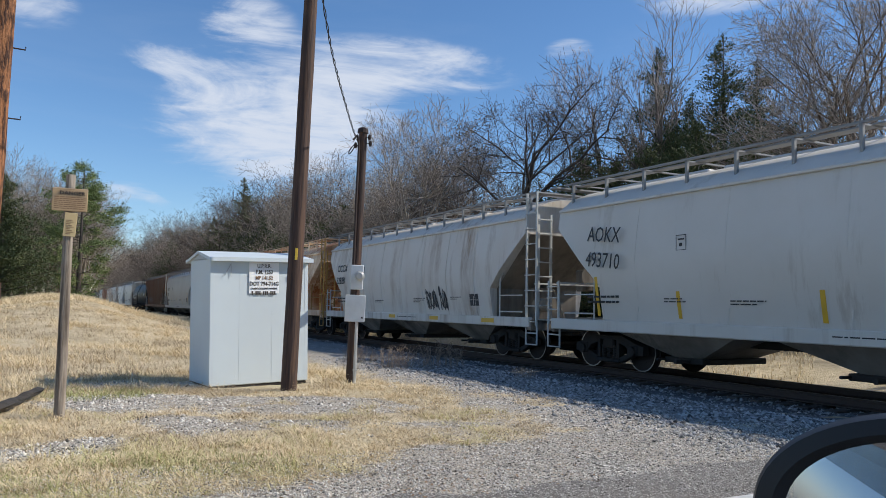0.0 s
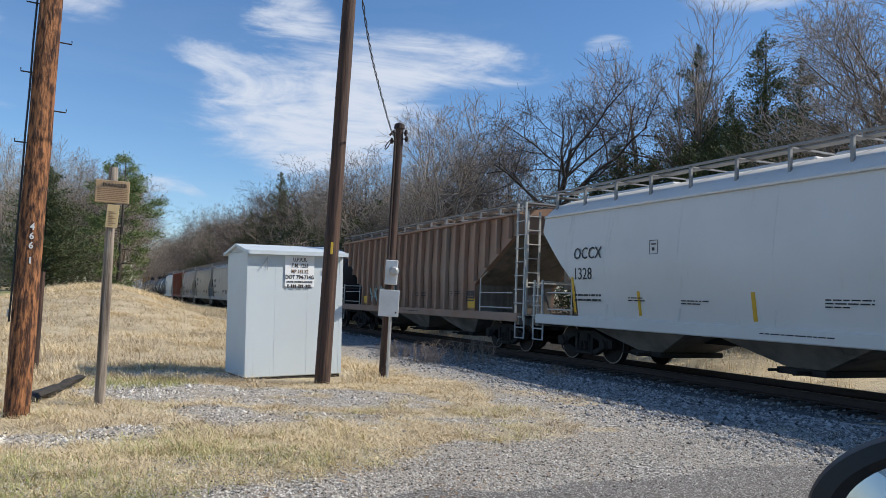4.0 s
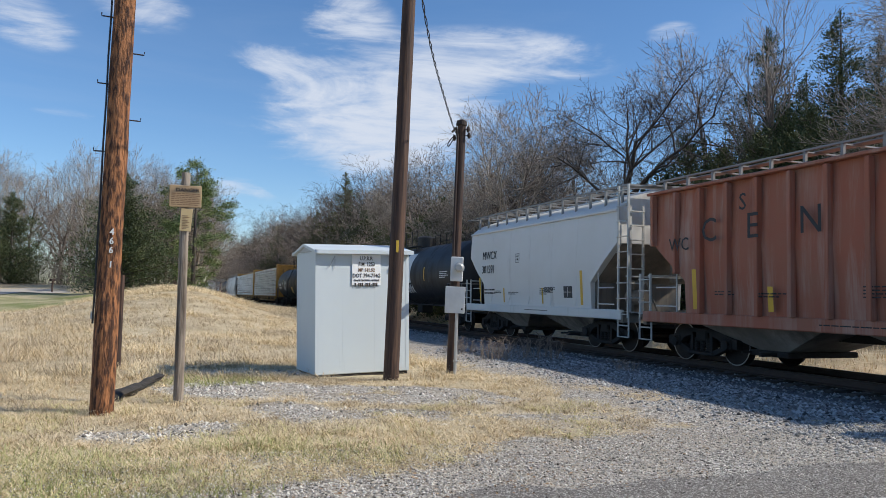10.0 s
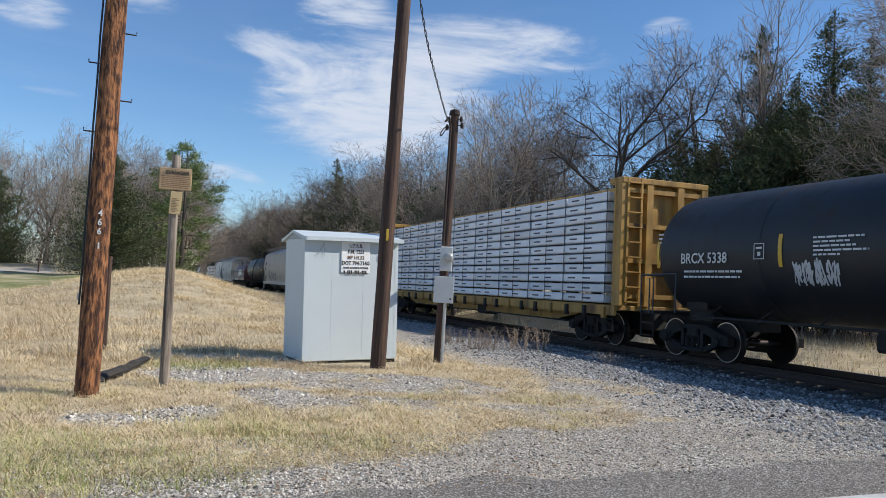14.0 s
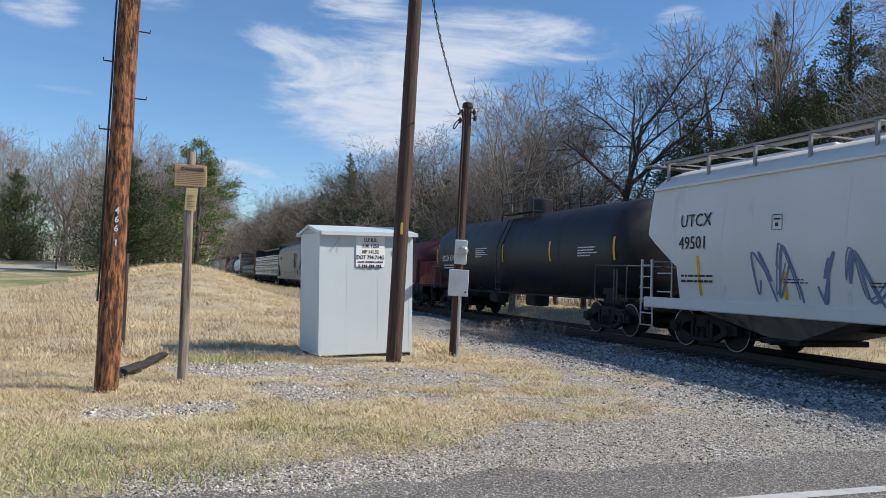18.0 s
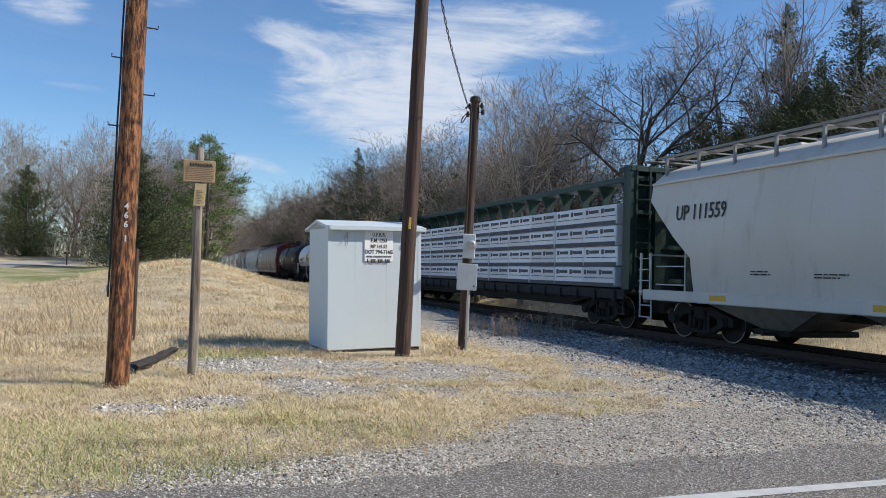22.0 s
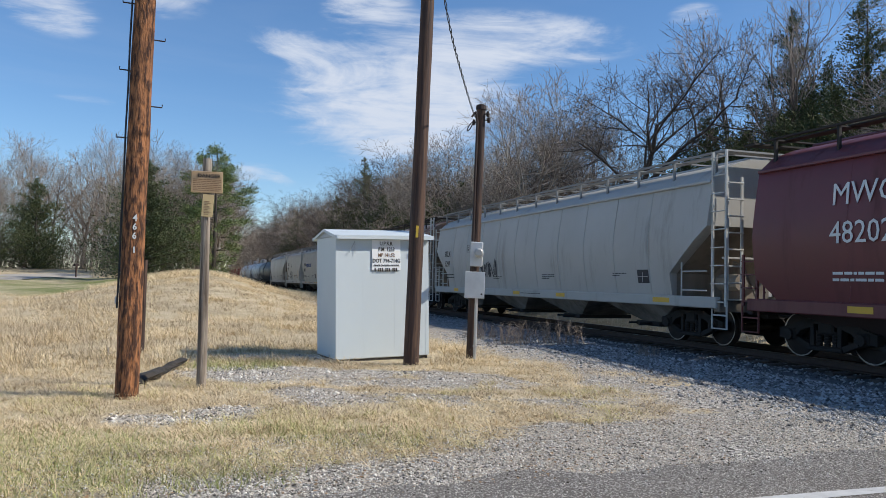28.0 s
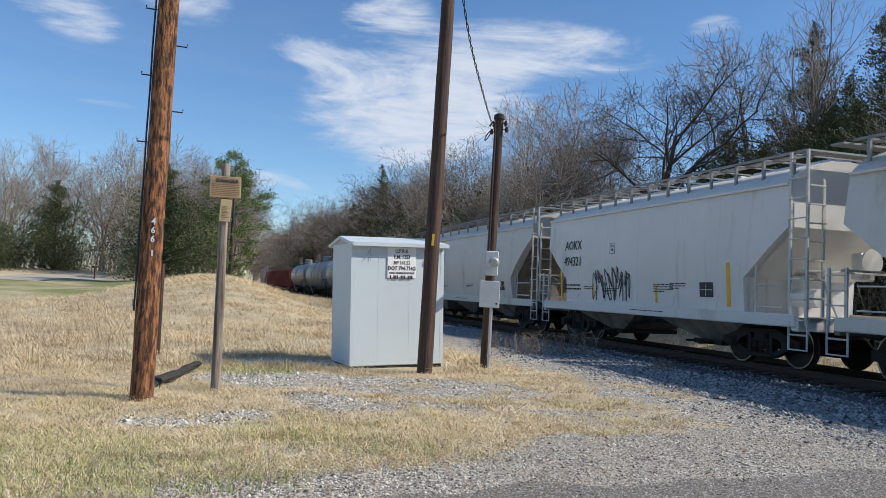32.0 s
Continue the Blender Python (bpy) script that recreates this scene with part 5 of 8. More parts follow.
    centrebeam(385.8, 409.9, "green_car", "dark green centrebeam flatcar with printed white packs", 4, 3.55, "wide", bundle=1.9, top=4.5)
    beam_flat(409.9, 431.9)
    car, L, H, on = tank(431.9, 446.4, "tank_white", "white tank car with a black lower half", mark="UTLX", number="200603", ink="black_letter", r=1.42, band="tank_black", stripes=5)
    decal("yellow_panel", "yellow_tape", car, 1.3, -0.3, 2.12, 2.42, 0.014, "yellow notice panel")
    decal("notice_panel", "black_letter", car, -1.1, -1.8, 2.15, 2.38, 0.014, "black notice panel")
    decal("notice_panel", "black_letter", car, -2.3, -2.85, 2.3, 2.62, 0.014, "black notice panel")
    bars(-3.0, 3.05, (1.5, 1.4, 1.5, 1.3, 1.5, 1.4), "spray_grey", car, on(2.75) + 0.02, 0.045, 0.045, 8)
    decal("placard", "white_letter", car, -3.6, -3.95, 1.5, 1.85, 0.016, "white hazard placard")
    decal("placard", "yellow_tape", car, -(H - 0.62), -(H - 0.22), 1.5, 1.85, -0.03, "yellow hazard placard")
    car, L, H, on = tank(446.4, 461.0, "tank_black", "black tank car with a yellow panel", mark="MULX", number="70")
    part("yellow_panel", Shape().box(0.6, on(2.6), 2.4, 1.4, on(2.6) + 0.02, 2.8), "yellow_tape", car, "yellow notice panel")
    car, L, X, y = hopper(461.0, 482.7, "maroon", "maroon covered hopper car with white lettering", mark="MWCX", number="482023", size=0.58, text_z=2.95, mark_at=0.8, ink="white_letter", stripes=low(21.7), bay="bay_dark", end_paint="bay_dark", roof="under", ladder="maroon", **{**big, "bays": 4, "cut": 0.5, "cutz": (1.6, 1.2)})
    car, L, X, y = hopper(482.7, 504.0, "mid_grey", "dusty grey four-bay covered hopper car", mark="STLX", number="9297", text_z=2.5, size=0.36, stripes=low(21.3), seams=10, **{**big, "bays": 4, "cut": 1.5, "cutz": (2.8, 1.7)})
    graffiti(car, scribble(71, 1.6, 0.7, 5, 0.03), "spray_dark", "black spray-paint scrawl", 2.6, 0, 1.6)
    car, L, X, y = hopper(504.0, 522.4, "patchy", "grey covered hopper car with large rust patches", roof="under", **big)
    graffiti(car, scribble(75, 4.4, 1.3, 6, 0.022), "spray_dark", "tall black spray-paint letters", 2.2, 0, 1.3)
    graffiti(car, scribble(76, 2.4, 0.9, 5, 0.03), "spray_dark", "black spray-paint scrawl", 5.9, 0, 1.3)
    graffiti(car, scribble(77, 3.4, 1.3, 5, 0.03), "spray_dark", "tall black spray-paint letters", -2.8, 0, 1.5)
    cf = {**small, "bulge": 0.1, "cut": 1.3, "cutz": (2.9, 2.0), "bays": 2, "text_z": 2.6, "mark_at": 0.45}
    hopper(522.4, 535.4, "grey_car", "smooth grey-white two-bay hopper car", mark="SHQX", number="30056", stripes=low(13.0), **cf)
    car, L, X, y = hopper(535.4, 547.8, "grey_car", "smooth grey-white hopper car with blue graffiti", mark="SHQX", number="30075", stripes=low(12.4), **cf)
    side_text("THE KNIGHT OWLS", L / 2 - 3.9, 2.5, 0.44, "spray_blue", car, y + 0.03, 0.8, bold=0.012, lean=0.0, label="blue spray-painted words")
    car, L, X, y = hopper(547.8, 560.6, "white_car", "white two-bay hopper car with yellowed stains", mark="AOKX", number="494321", stripes=st2(12.8), end_paint="white_car", **small)
    graffiti(car, scribble(81, 2.2, 1.0, 6, 0.018), "spray_dark", "black outlined graffiti", 0.3, 0, 1.25)
    hopper(560.6, 578.0, "grey_car", "grey covered hopper car", **big)
    tank(578.0, 596.0, "tank_black", "plain black tank car behind the hoppers")
    for a in (596.0, 611.0, 626.0):
        tank(a, a + 15, "tank_silver", "silver-grey tank car with a white dome far off")
    for a in (641.0, 659.0):
        gondola(a, a + 18)
    hopper(677.0, 694.5, "brown_rib", "brown covered hopper car far down the track", **big)


def shield(car, x, z=3.2, k=0.62):
    """A shield emblem with a blue head and red stripes, and two rows of print beside it."""
    y = SIDES[car.name](z) + 0.012
    part("emblem", Shape().prism([(x + 0.4 * k, z + 0.25 * k), (x - 0.4 * k, z + 0.25 * k), (x - 0.4 * k, z), (x + 0.4 * k, z)], y, y + 0.004), "emblem_blue", car, "blue top of a shield emblem")
    sh = Shape()
    for n in range(4):
        a = x + (0.38 - 0.2 * n) * k
        foot = z - (0.5 if n in (1, 2) else 0.4) * k
        sh.prism([(a, z - 0.03 * k), (a - 0.11 * k, z - 0.03 * k), (a - 0.11 * k, foot), (a, foot)], y, y + 0.004)
    part("emblem_stripes", sh, "emblem_red", car, "red stripes of a shield emblem")
    bars(x - 0.36, z + 0.12, (1.0, 0.85), "emblem_blue", car, y, 0.09, 0.13, 5, "emblem_lettering")


def coil_car(front, back):
    car, mid, L = deck_car("coil_car", "dark red covered coil car with a round-topped hood", front, back, "under", 0.7, 1.15, 1.46)
    H = L / 2 - 1.7
    prof = [(1.5, 1.18), (1.5, 2.25), (1.42, 2.62), (1.2, 2.95), (0.8, 3.2), (0.3, 3.3)]
    ring = prof + [(-y, z) for y, z in prof[::-1]]
    sh = Shape()
    xs = [-H, -H + 0.12, -H + 0.45, H - 0.45, H - 0.12, H]
    sc = [0.0, 0.5, 1.0, 1.0, 0.5, 0.0]
    for x, k in zip(xs, sc):
        for y, z in ring:
            zz = z if z < 2.3 else 2.25 + (z - 2.25) * (0.55 + 0.45 * k)
            sh.v.append((x, y * (0.97 + 0.03 * k), zz))
    m = len(ring)
    for i in range(len(xs) - 1):
        for k in range(m - 1):
            sh.f.append((i * m + k, i * m + k + 1, (i + 1) * m + k + 1, (i + 1) * m + k))
    sh.f.append(tuple(range(m)))
    sh.f.append(tuple((len(xs) - 1) * m + k for k in range(m)))
    part("hood", sh, "coil_red", car, "round-topped steel hood", smooth=True)
    lip = Shape()
    for k in range(24):
        x = -H + 0.4 + (2 * H - 0.8) * k / 23
        lip.box(x - 0.02, 1.5, 2.2, x + 0.02, 1.54, 2.28)
    lip.box(-H, 1.5, 2.19, H, 1.53, 2.22)
    part("hood_seam", lip, "coil_red", car)
    for s in (-1, 1):
        br = Shape().tube([(s * H * 0.45, 0.9, 2.6), (s * H * 0.45, 0.75, 3.75)], 0.05, 5)
        br.tube([(s * H * 0.45, 0.75, 3.5), (s * H * 0.45 - 2.2 * s, 0.75, 3.42)], 0.03, 5)
        part("hood_bracket", br, "coil_red", car)
        part("lifting_lug", Shape().tube([(s * 0.25, 0.2, 3.25), (s * 0.25, 0.2, 3.55), (s * 0.05, 0.2, 3.7)], 0.05, 6), "coil_red", car)
        eb = Shape().box(s * H, -1.3, 1.15, s * (H + 0.15), 1.3, 2.3, 0.03).box(s * (H + 0.15), -0.1, 1.1, s * (L / 2 - 0.6), 0.1, 1.3)
        eb.tube([(s * (L / 2 - 0.7), 1.3, 1.1), (s * (L / 2 - 0.7), 1.3, 2.2), (s * (L / 2 - 0.7), -1.3, 2.2), (s * (L / 2 - 0.7), -1.3, 1.1)], 0.025, 5)
        part("end_frame", eb, "coil_red", car)
    # the operator's name, as a slanted plain block with an underline
    nm = Shape()
    for k in range(4):
        a = 0.4 - 0.95 * k
        nm.prism([(a, 1.95), (a - 0.8, 1.95), (a - 0.95, 2.5), (a - 0.15, 2.5)], 1.505, 1.512)
    nm.prism([(0.8, 1.68), (-3.6, 1.82), (-3.62, 1.88), (0.74, 1.86)], 1.505, 1.512)
    part("emblem", nm, "white_letter", car, "white slanted blocks with an underline")
    part("sill_edge", Shape().box(-H, 1.54, 1.12, H, 1.56, 1.16), "white_letter", car, "white edge strip")
    side_text("534795", L / 2 - 3.6, 1.2, 0.26, "white_letter", car, 1.505)
    for x in (H - 0.4, H - 3.4, 1.0, -3.2, -H + 0.9):
        part("reflector", Shape().box(x - 0.35, 1.5, 1.2, x + 0.35, 1.507, 1.36), "yellow_tape", car, "yellow reflective stripe")


def beam_flat(front, back):
    car, mid, L = deck_car("bulkhead_flatcar", "worn yellow bulkhead flatcar with steel beams and timbers", front, back, "flat_deck")
    E = L / 2 - 0.75
    bulkhead(car, -E + 0.8, -1, "flat_deck", 3.9)
    for row in range(2):
        for k in range(3):
            y = 0.98 - 0.95 * k
            z = 1.25 + row * 0.66
            x1 = E - 2.3
            sh = Shape().box(-E + 1.3, y - 0.42, z, x1, y + 0.42, z + 0.05).box(-E + 1.3, y - 0.42, z + 0.53, x1, y + 0.42, z + 0.58).box(-E + 1.3, y + 0.3, z + 0.05, x1, y + 0.34, z + 0.53)
            part("steel_beam", sh, "beam", car)
    for k in range(7):
        x = -E + 1.4 + (2 * E - 5.6) * k / 6
        part("dunnage", Shape().box(x - 0.06, -1.4, 1.84, x + 0.06, 1.42, 1.9).box(x - 0.06, -1.4, 1.13, x + 0.06, 1.42, 1.25), "board", car)
        part("stake", Shape().box(x - 0.05, 1.46, 0.9, x + 0.05, 1.52, 1.5), "under", car)
    rnd = random.Random(5)
    for k in range(24):
        part("bulkhead_plank", lambda: Shape().box(-0.05, -1.36, 0.0, 0.05, 1.36, 0.138, 0.008), "plank", car, "weathered grey bulkhead plank", key="bulkhead_plank",
             at=pose(E + 0.06 + rnd.uniform(-0.015, 0.015), rnd.uniform(-0.02, 0.02), 1.14 + 0.142 * k, rnd.uniform(-0.25, 0.25), 0, 0))
    for y_ in (-1.44, 1.44):
        part("bulkhead_stay", Shape().prism([(E + 0.0, 1.1), (E + 0.34, 1.1), (E + 0.18, 4.58), (E + 0.0, 4.58)], y_ - 0.05, y_ + 0.05), "flat_deck", car, "rusty steel side of the plank bulkhead")
    part("bulkhead_cap", Shape().box(E - 0.03, -1.5, 4.55, E + 0.22, 1.5, 4.63, 0.015), "flat_deck", car)


def gondola(front, back):
    car, mid, L = deck_car("gondola_car", "bright red open gondola car", front, back, "far_red")
    E = L / 2 - 0.6
    for s in (-1, 1):
        part("side_wall", Shape().box(-E, s * 1.4, 1.1, E, s * 1.5, 3.3), "far_red", car)
        part("end_wall", Shape().box(s * E, -1.4, 1.1, s * (E - 0.1), 1.4, 3.3), "far_red", car)
    for k in range(12):
        x = -E + 0.3 + (2 * E - 0.6) * k / 11
        part("rib", Shape().box(x - 0.07, 1.5, 1.05, x + 0.07, 1.62, 3.3), "far_red", car)


build_train()

# ---- the ground ----
def smooth(a, b, x):
    t = min(1.0, max(0.0, (x - a) / (b - a)))
    return t * t * (3 - 2 * t)


def bump(x, y, cx, cy, along, across, turn):
    c, s = math.cos(radians(turn)), math.sin(radians(turn))
    a, b = (x - cx) * c + (y - cy) * s, -(x - cx) * s + (y - cy) * c
    return math.exp(-(a / along) ** 2 - (b / across) ** 2)


def ground_z(x, y):
    s, q = U.x * x + U.y * y, N.x * x + N.y * y
    z = GROUND
    # the grassy bank beside the line, further on
    z += 1.42 * bump(x, y, *polar(26.2, 48).to_2d(), 26, 3.9 if q > 0.67 else 4.7, 116.2) * smooth(13, 36, s)
    z += 0.16 * noise.noise((x * 0.22, y * 0.22, 6.1)) * smooth(16, 30, s)
    z -= 0.12 * bump(x, y, *polar(33, 22).to_2d(), 9, 5, 117)
    z += 0.07 * noise.noise((x * 0.35, y * 0.35, 3.1)) * smooth(13, 20, math.hypot(x, y)) + 0.02 * noise.noise((x * 1.7, y * 1.7, 8.0)) * smooth(4.5, 7, s)
    # the ditch and bank of the line
    k = abs(q - TRACK)
    z += (-0.28 - z + rail_z(s)) * smooth(4.4, 2.4, k) * smooth(3.5, 10, s) if s > 0 else 0
    # beyond the line, level ground under the trees; far left the land rises a little
    az = math.degrees(math.atan2(-x, y)) if y > 1 else 0
    z += (0.85 * smooth(44, 72, math.hypot(x, y)) + 0.75 * smooth(72, 90, math.hypot(x, y))) * smooth(27, 32, az)
    if s < 5.2:
        z += (GROUND - 0.01 - z) * smooth(5.2, 4.6, s)
    return z


def gravel(x, y):
    """How stony the ground is: the apron by the road, the pad round the shed, the ballast's foot."""
    s, q = U.x * x + U.y * y, N.x * x + N.y * y
    w = 0.9 * noise.noise((x * 0.55, y * 0.55, 1.7)) + 0.45 * noise.noise((x * 1.9, y * 1.9, 4.2))
    g = 0.0
    # the apron widens towards the track
    edge = 5.3 + 1.6 * smooth(0.8, 3.2, q) + 1.3 * smooth(3.0, 5.0, q) + 4.2 * smooth(4.6, 6.6, q)
    g = max(g, smooth(0.8, -0.6, s - edge + w * 1.1))
    g = max(g, smooth(8.2, 6.4, TRACK - q + 0.6 * w) * smooth(60, 34, s)) if q < TRACK else smooth(2.3, 1.9, q - TRACK)
    # the pad round the shed
    g = max(g, 0.95 * smooth(1.3, 0.8, math.hypot((x + 1.9) / 1.7, (y - 10.7) / 0.9) + 0.3 * w))
    g = max(g, 0.85 * smooth(1.3, 0.8, math.hypot((x + 4.2) / 1.3, (y - 10.6) / 0.9) + 0.4 * w))
    for cx, cy, ax, ay in ((-3.95, 6.9, 0.42, 0.34), (-3.45, 7.4, 0.4, 0.5), (-2.3, 8.5, 0.7, 0.35), (-1.3, 8.9, 0.8, 0.3), (0.4, 7.4, 0.9, 0.22), (-3.1, 9.0, 0.4, 0.3)):
        g = max(g, 0.85 * smooth(1.35, 0.4, math.hypot((x - cx) / ax, (y - cy) / ay) + 0.75 * w))
    g = max(g, 0.7 * smooth(1.3, 0.7, math.hypot((x + 4.9) / 1.3, (y - 12.9) / 0.6) + 0.3 * w))
    g = max(g, 0.75 * smooth(1.2, 0.7, math.hypot((x + 0.5) / 0.9, (y - 8.6) / 0.6) + 0.4 * w))
    for cx, cy, ax, ay in ((0.5, 9.8, 0.9, 0.6), (0.15, 8.3, 1.2, 0.5), (-1.2, 8.2, 1.0, 0.35), (1.3, 8.9, 0.8, 0.3), (-0.6, 12.4, 0.7, 1.2), (0.9, 12.0, 0.4, 0.5), (1.4, 11.3, 0.3, 0.5)):
        g *= 1 - 0.62 * smooth(1.25, 0.7, math.hypot((x - cx) / ax, (y - cy) / ay) + 0.35 * w)
    # straw comes through in tongues
    g *= 1 - 0.85 * smooth(0.30, 0.55, 0.5 * noise.noise((x * 0.8 + 9, y * 0.8, 0.3)) + 0.35 * noise.noise((x * 2.6, y * 2.6, 5.3)) + 0.12) * smooth(6.0, 7.0, s) * smooth(12.0, 10.0, s)
    return g


def green(x, y):
    w = 0.3 * noise.noise((x * 0.9, y * 0.9, 9.3))
    g = 0.9 * smooth(1.3, 0.5, math.hypot((x + 4.95) / 0.95, (y - 11.4) / 0.75) + w)
    g = max(g, 0.6 * smooth(1.4, 0.4, math.hypot((x + 3.9) / 1.7, (y - 5.1) / 1.2) + w))
    g = max(g, 0.5 * smooth(1.3, 0.4, math.hypot((x + 2.0) / 1.4, (y - 6.6) / 0.5) + w), 0.6 * smooth(1.3, 0.5, math.hypot((x + 1.5) / 0.35, (y - 13.2) / 0.3) + w), 0.5 * smooth(1.3, 0.4, math.hypot((x - 2.2) / 0.8, (y - 9.9) / 0.25) + w))
    g = max(g, smooth(1.3, 0.7, math.hypot((x + 36) / 14, (y - 46) / 15) + 0.3 * w))
    return g


def sheet(name, xs, ys, f, mat):
    me = bpy.data.meshes.new(name)
    vs = [(x, y, f(x, y)) for y in ys for x in xs]
    w = len(xs)
    fs = [(j * w + i, j * w + i + 1, (j + 1) * w + i + 1, (j + 1) * w + i) for j in range(len(ys) - 1) for i in range(w - 1)]
    me.from_pydata(vs, [], fs)
    me.polygons.foreach_set("use_smooth", [True] * len(fs))
    at = me.attributes.new("gravel", "FLOAT", "POINT")
    at.data.foreach_set("value", [gravel(v[0], v[1]) for v in vs])
    at = me.attributes.new("green", "FLOAT", "POINT")
    at.data.foreach_set("value", [green(v[0], v[1]) for v in vs])
    me.materials.append(mat)
    return new(name, me)


def ground_material():
    m = bpy.data.materials.new("soil_stones_and_straw")
    m.use_nodes = True
    t = m.node_tree
    bs = t.nodes["Principled BSDF"]
    bs.inputs["Roughness"].default_value, bs.inputs["Specular IOR Level"].default_value = 0.95, 0.2
    tc = t.nodes.new("ShaderNodeTexCoord")

    def nz(scale, detail=6, kind="n"):
        n_ = t.nodes.new("ShaderNodeTexNoise" if kind == "n" else "ShaderNodeTexVoronoi")
        n_.inputs["Scale"].default_value = scale
        if kind == "n":
            n_.inputs["Detail"].default_value = detail
        t.links.new(tc.outputs["Object"], n_.inputs["Vector"])
        return n_

    def ramp(fac, stops):
        r = t.nodes.new("ShaderNodeValToRGB")
        e = r.color_ramp.elements
        e[0].position, e[0].color = stops[0][0], (*stops[0][1], 1)
        e[1].position, e[1].color = stops[-1][0], (*stops[-1][1], 1)
        for p_, c_ in stops[1:-1]:
            k = e.new(p_)
            k.color = (*c_, 1)
        t.links.new(fac, r.inputs[0])
        return r.outputs[0]

    def mix(fac, a, b):
        x = t.nodes.new("ShaderNodeMix")
        x.data_type = "RGBA"
        t.links.new(fac, x.inputs[0])
        t.links.new(a, x.inputs[6])
        t.links.new(b, x.inputs[7])
        return x.outputs[2]

    def attr(name):
        a = t.nodes.new("ShaderNodeAttribute")
        a.attribute_name = name
        return a.outputs["Fac"]
    straw = ramp(nz(9, 9).outputs["Fac"], [(0.28, (0.28, 0.215, 0.13)), (0.5, (0.54, 0.435, 0.28)), (0.72, (0.72, 0.62, 0.43))])
    broad = ramp(nz(0.7, 5).outputs["Fac"], [(0.35, (0.42, 0.335, 0.215)), (0.5, (0.58, 0.485, 0.31)), (0.65, (0.72, 0.61, 0.42))])
    straw = mix(nz(1.3, 3).outputs["Fac"], straw, broad)
    grn = ramp(nz(14, 8).outputs["Fac"], [(0.3, (0.13, 0.15, 0.05)), (0.55, (0.25, 0.27, 0.10)), (0.8, (0.42, 0.37, 0.19))])
    grn = mix(ramp(nz(0.3, 6).outputs["Fac"], [(0.38, (0, 0, 0)), (0.66, (0.85, 0.85, 0.85))]), grn, straw)
    v1 = nz(26, kind="v")
    v2 = nz(60, kind="v")
    st1 = t.nodes.new("ShaderNodeSeparateColor")
    t.links.new(v1.outputs["Color"], st1.inputs[0])
    st2 = t.nodes.new("ShaderNodeSeparateColor")
    t.links.new(v2.outputs["Color"], st2.inputs[0])
    g1 = ramp(st1.outputs[0], [(0.0, (0.075, 0.065, 0.05)), (0.5, (0.38, 0.34, 0.285)), (0.85, (0.60, 0.555, 0.485)), (1.0, (0.82, 0.78, 0.70))])
    g2 = ramp(st2.outputs[0], [(0.0, (0.12, 0.098, 0.072)), (0.6, (0.45, 0.395, 0.32)), (1.0, (0.74, 0.68, 0.59))])
    stone = mix(ramp(nz(2.2, 4).outputs["Fac"], [(0.4, (0, 0, 0)), (0.6, (1, 1, 1))]), g1, g2)
    dirt = ramp(nz(3.0, 8).outputs["Fac"], [(0.3, (0.30, 0.25, 0.19)), (0.7, (0.50, 0.435, 0.35))])
    stone = mix(ramp(nz(1.1, 6).outputs["Fac"], [(0.36, (0, 0, 0)), (0.62, (0.8, 0.8, 0.8))]), stone, dirt)
    # the rock below the track: bluer than the road's stone, train's shade put into its colour
    dt = t.nodes.new("ShaderNodeVectorMath")
    dt.operation = "DOT_PRODUCT"
    t.links.new(tc.outputs["Object"], dt.inputs[0])
    dt.inputs[1].default_value = (N.x, N.y, 0)
    mr = t.nodes.new("ShaderNodeMapRange")
    mr.interpolation_type = "SMOOTHSTEP"
    mr.inputs["From Min"].default_value, mr.inputs["From Max"].default_value = TRACK - 6.9, TRACK - 4.6
    t.links.new(dt.outputs["Value"], mr.inputs["Value"])
    rock = ramp(st1.outputs[1], [(0.0, (0.045, 0.043, 0.041)), (0.55, (0.19, 0.185, 0.178)), (0.9, (0.34, 0.33, 0.315)), (1.0, (0.55, 0.54, 0.515))])
    stone = mix(mr.outputs[0], stone, rock)
    col = mix(attr("green"), straw, grn)
    edge = t.nodes.new("ShaderNodeMath")
    edge.operation = "ADD"
    t.links.new(attr("gravel"), edge.inputs[0])
    t.links.new(ramp(nz(7, 6).outputs["Fac"], [(0.25, (0, 0, 0)), (0.75, (0.5, 0.5, 0.5))]), edge.inputs[1])
    col = mix(ramp(edge.outputs[0], [(0.52, (0, 0, 0)), (0.82, (1, 1, 1))]), col, stone)
    t.links.new(col, bs.inputs["Base Color"])
    bp = t.nodes.new("ShaderNodeBump")
    bp.inputs["Strength"].default_value, bp.inputs["Distance"].default_value = 0.9, 0.03
    ad = t.nodes.new("ShaderNodeMath")
    ad.operation = "ADD"
    t.links.new(v1.outputs["Distance"], ad.inputs[0])
    t.links.new(nz(30, 6).outputs["Fac"], ad.inputs[1])
    t.links.new(ad.outputs[0], bp.inputs["Height"])
    t.links.new(bp.outputs[0], bs.inputs["Normal"])
    return m


def steps(spans):
    out = []
    for a, b, n in spans:
        out += [a + (b - a) * k / n for k in range(n)]
    return out + [spans[-1][1]]


gx = steps([(-1500, -200, 8), (-200, -60, 20), (-60, -14, 46), (-14, 8, 150), (8, 60, 52), (60, 200, 14), (200, 1500, 8)])
gy = steps([(-1500, -100, 8), (-100, -4, 14), (-4, 3, 10), (3, 18, 120), (18, 70, 70), (70, 220, 40), (220, 1500, 12)])
tagged(sheet("ground", gx, gy, ground_z, ground_material()), "dry winter grass ground with stony patches", "ground", kind="structure")

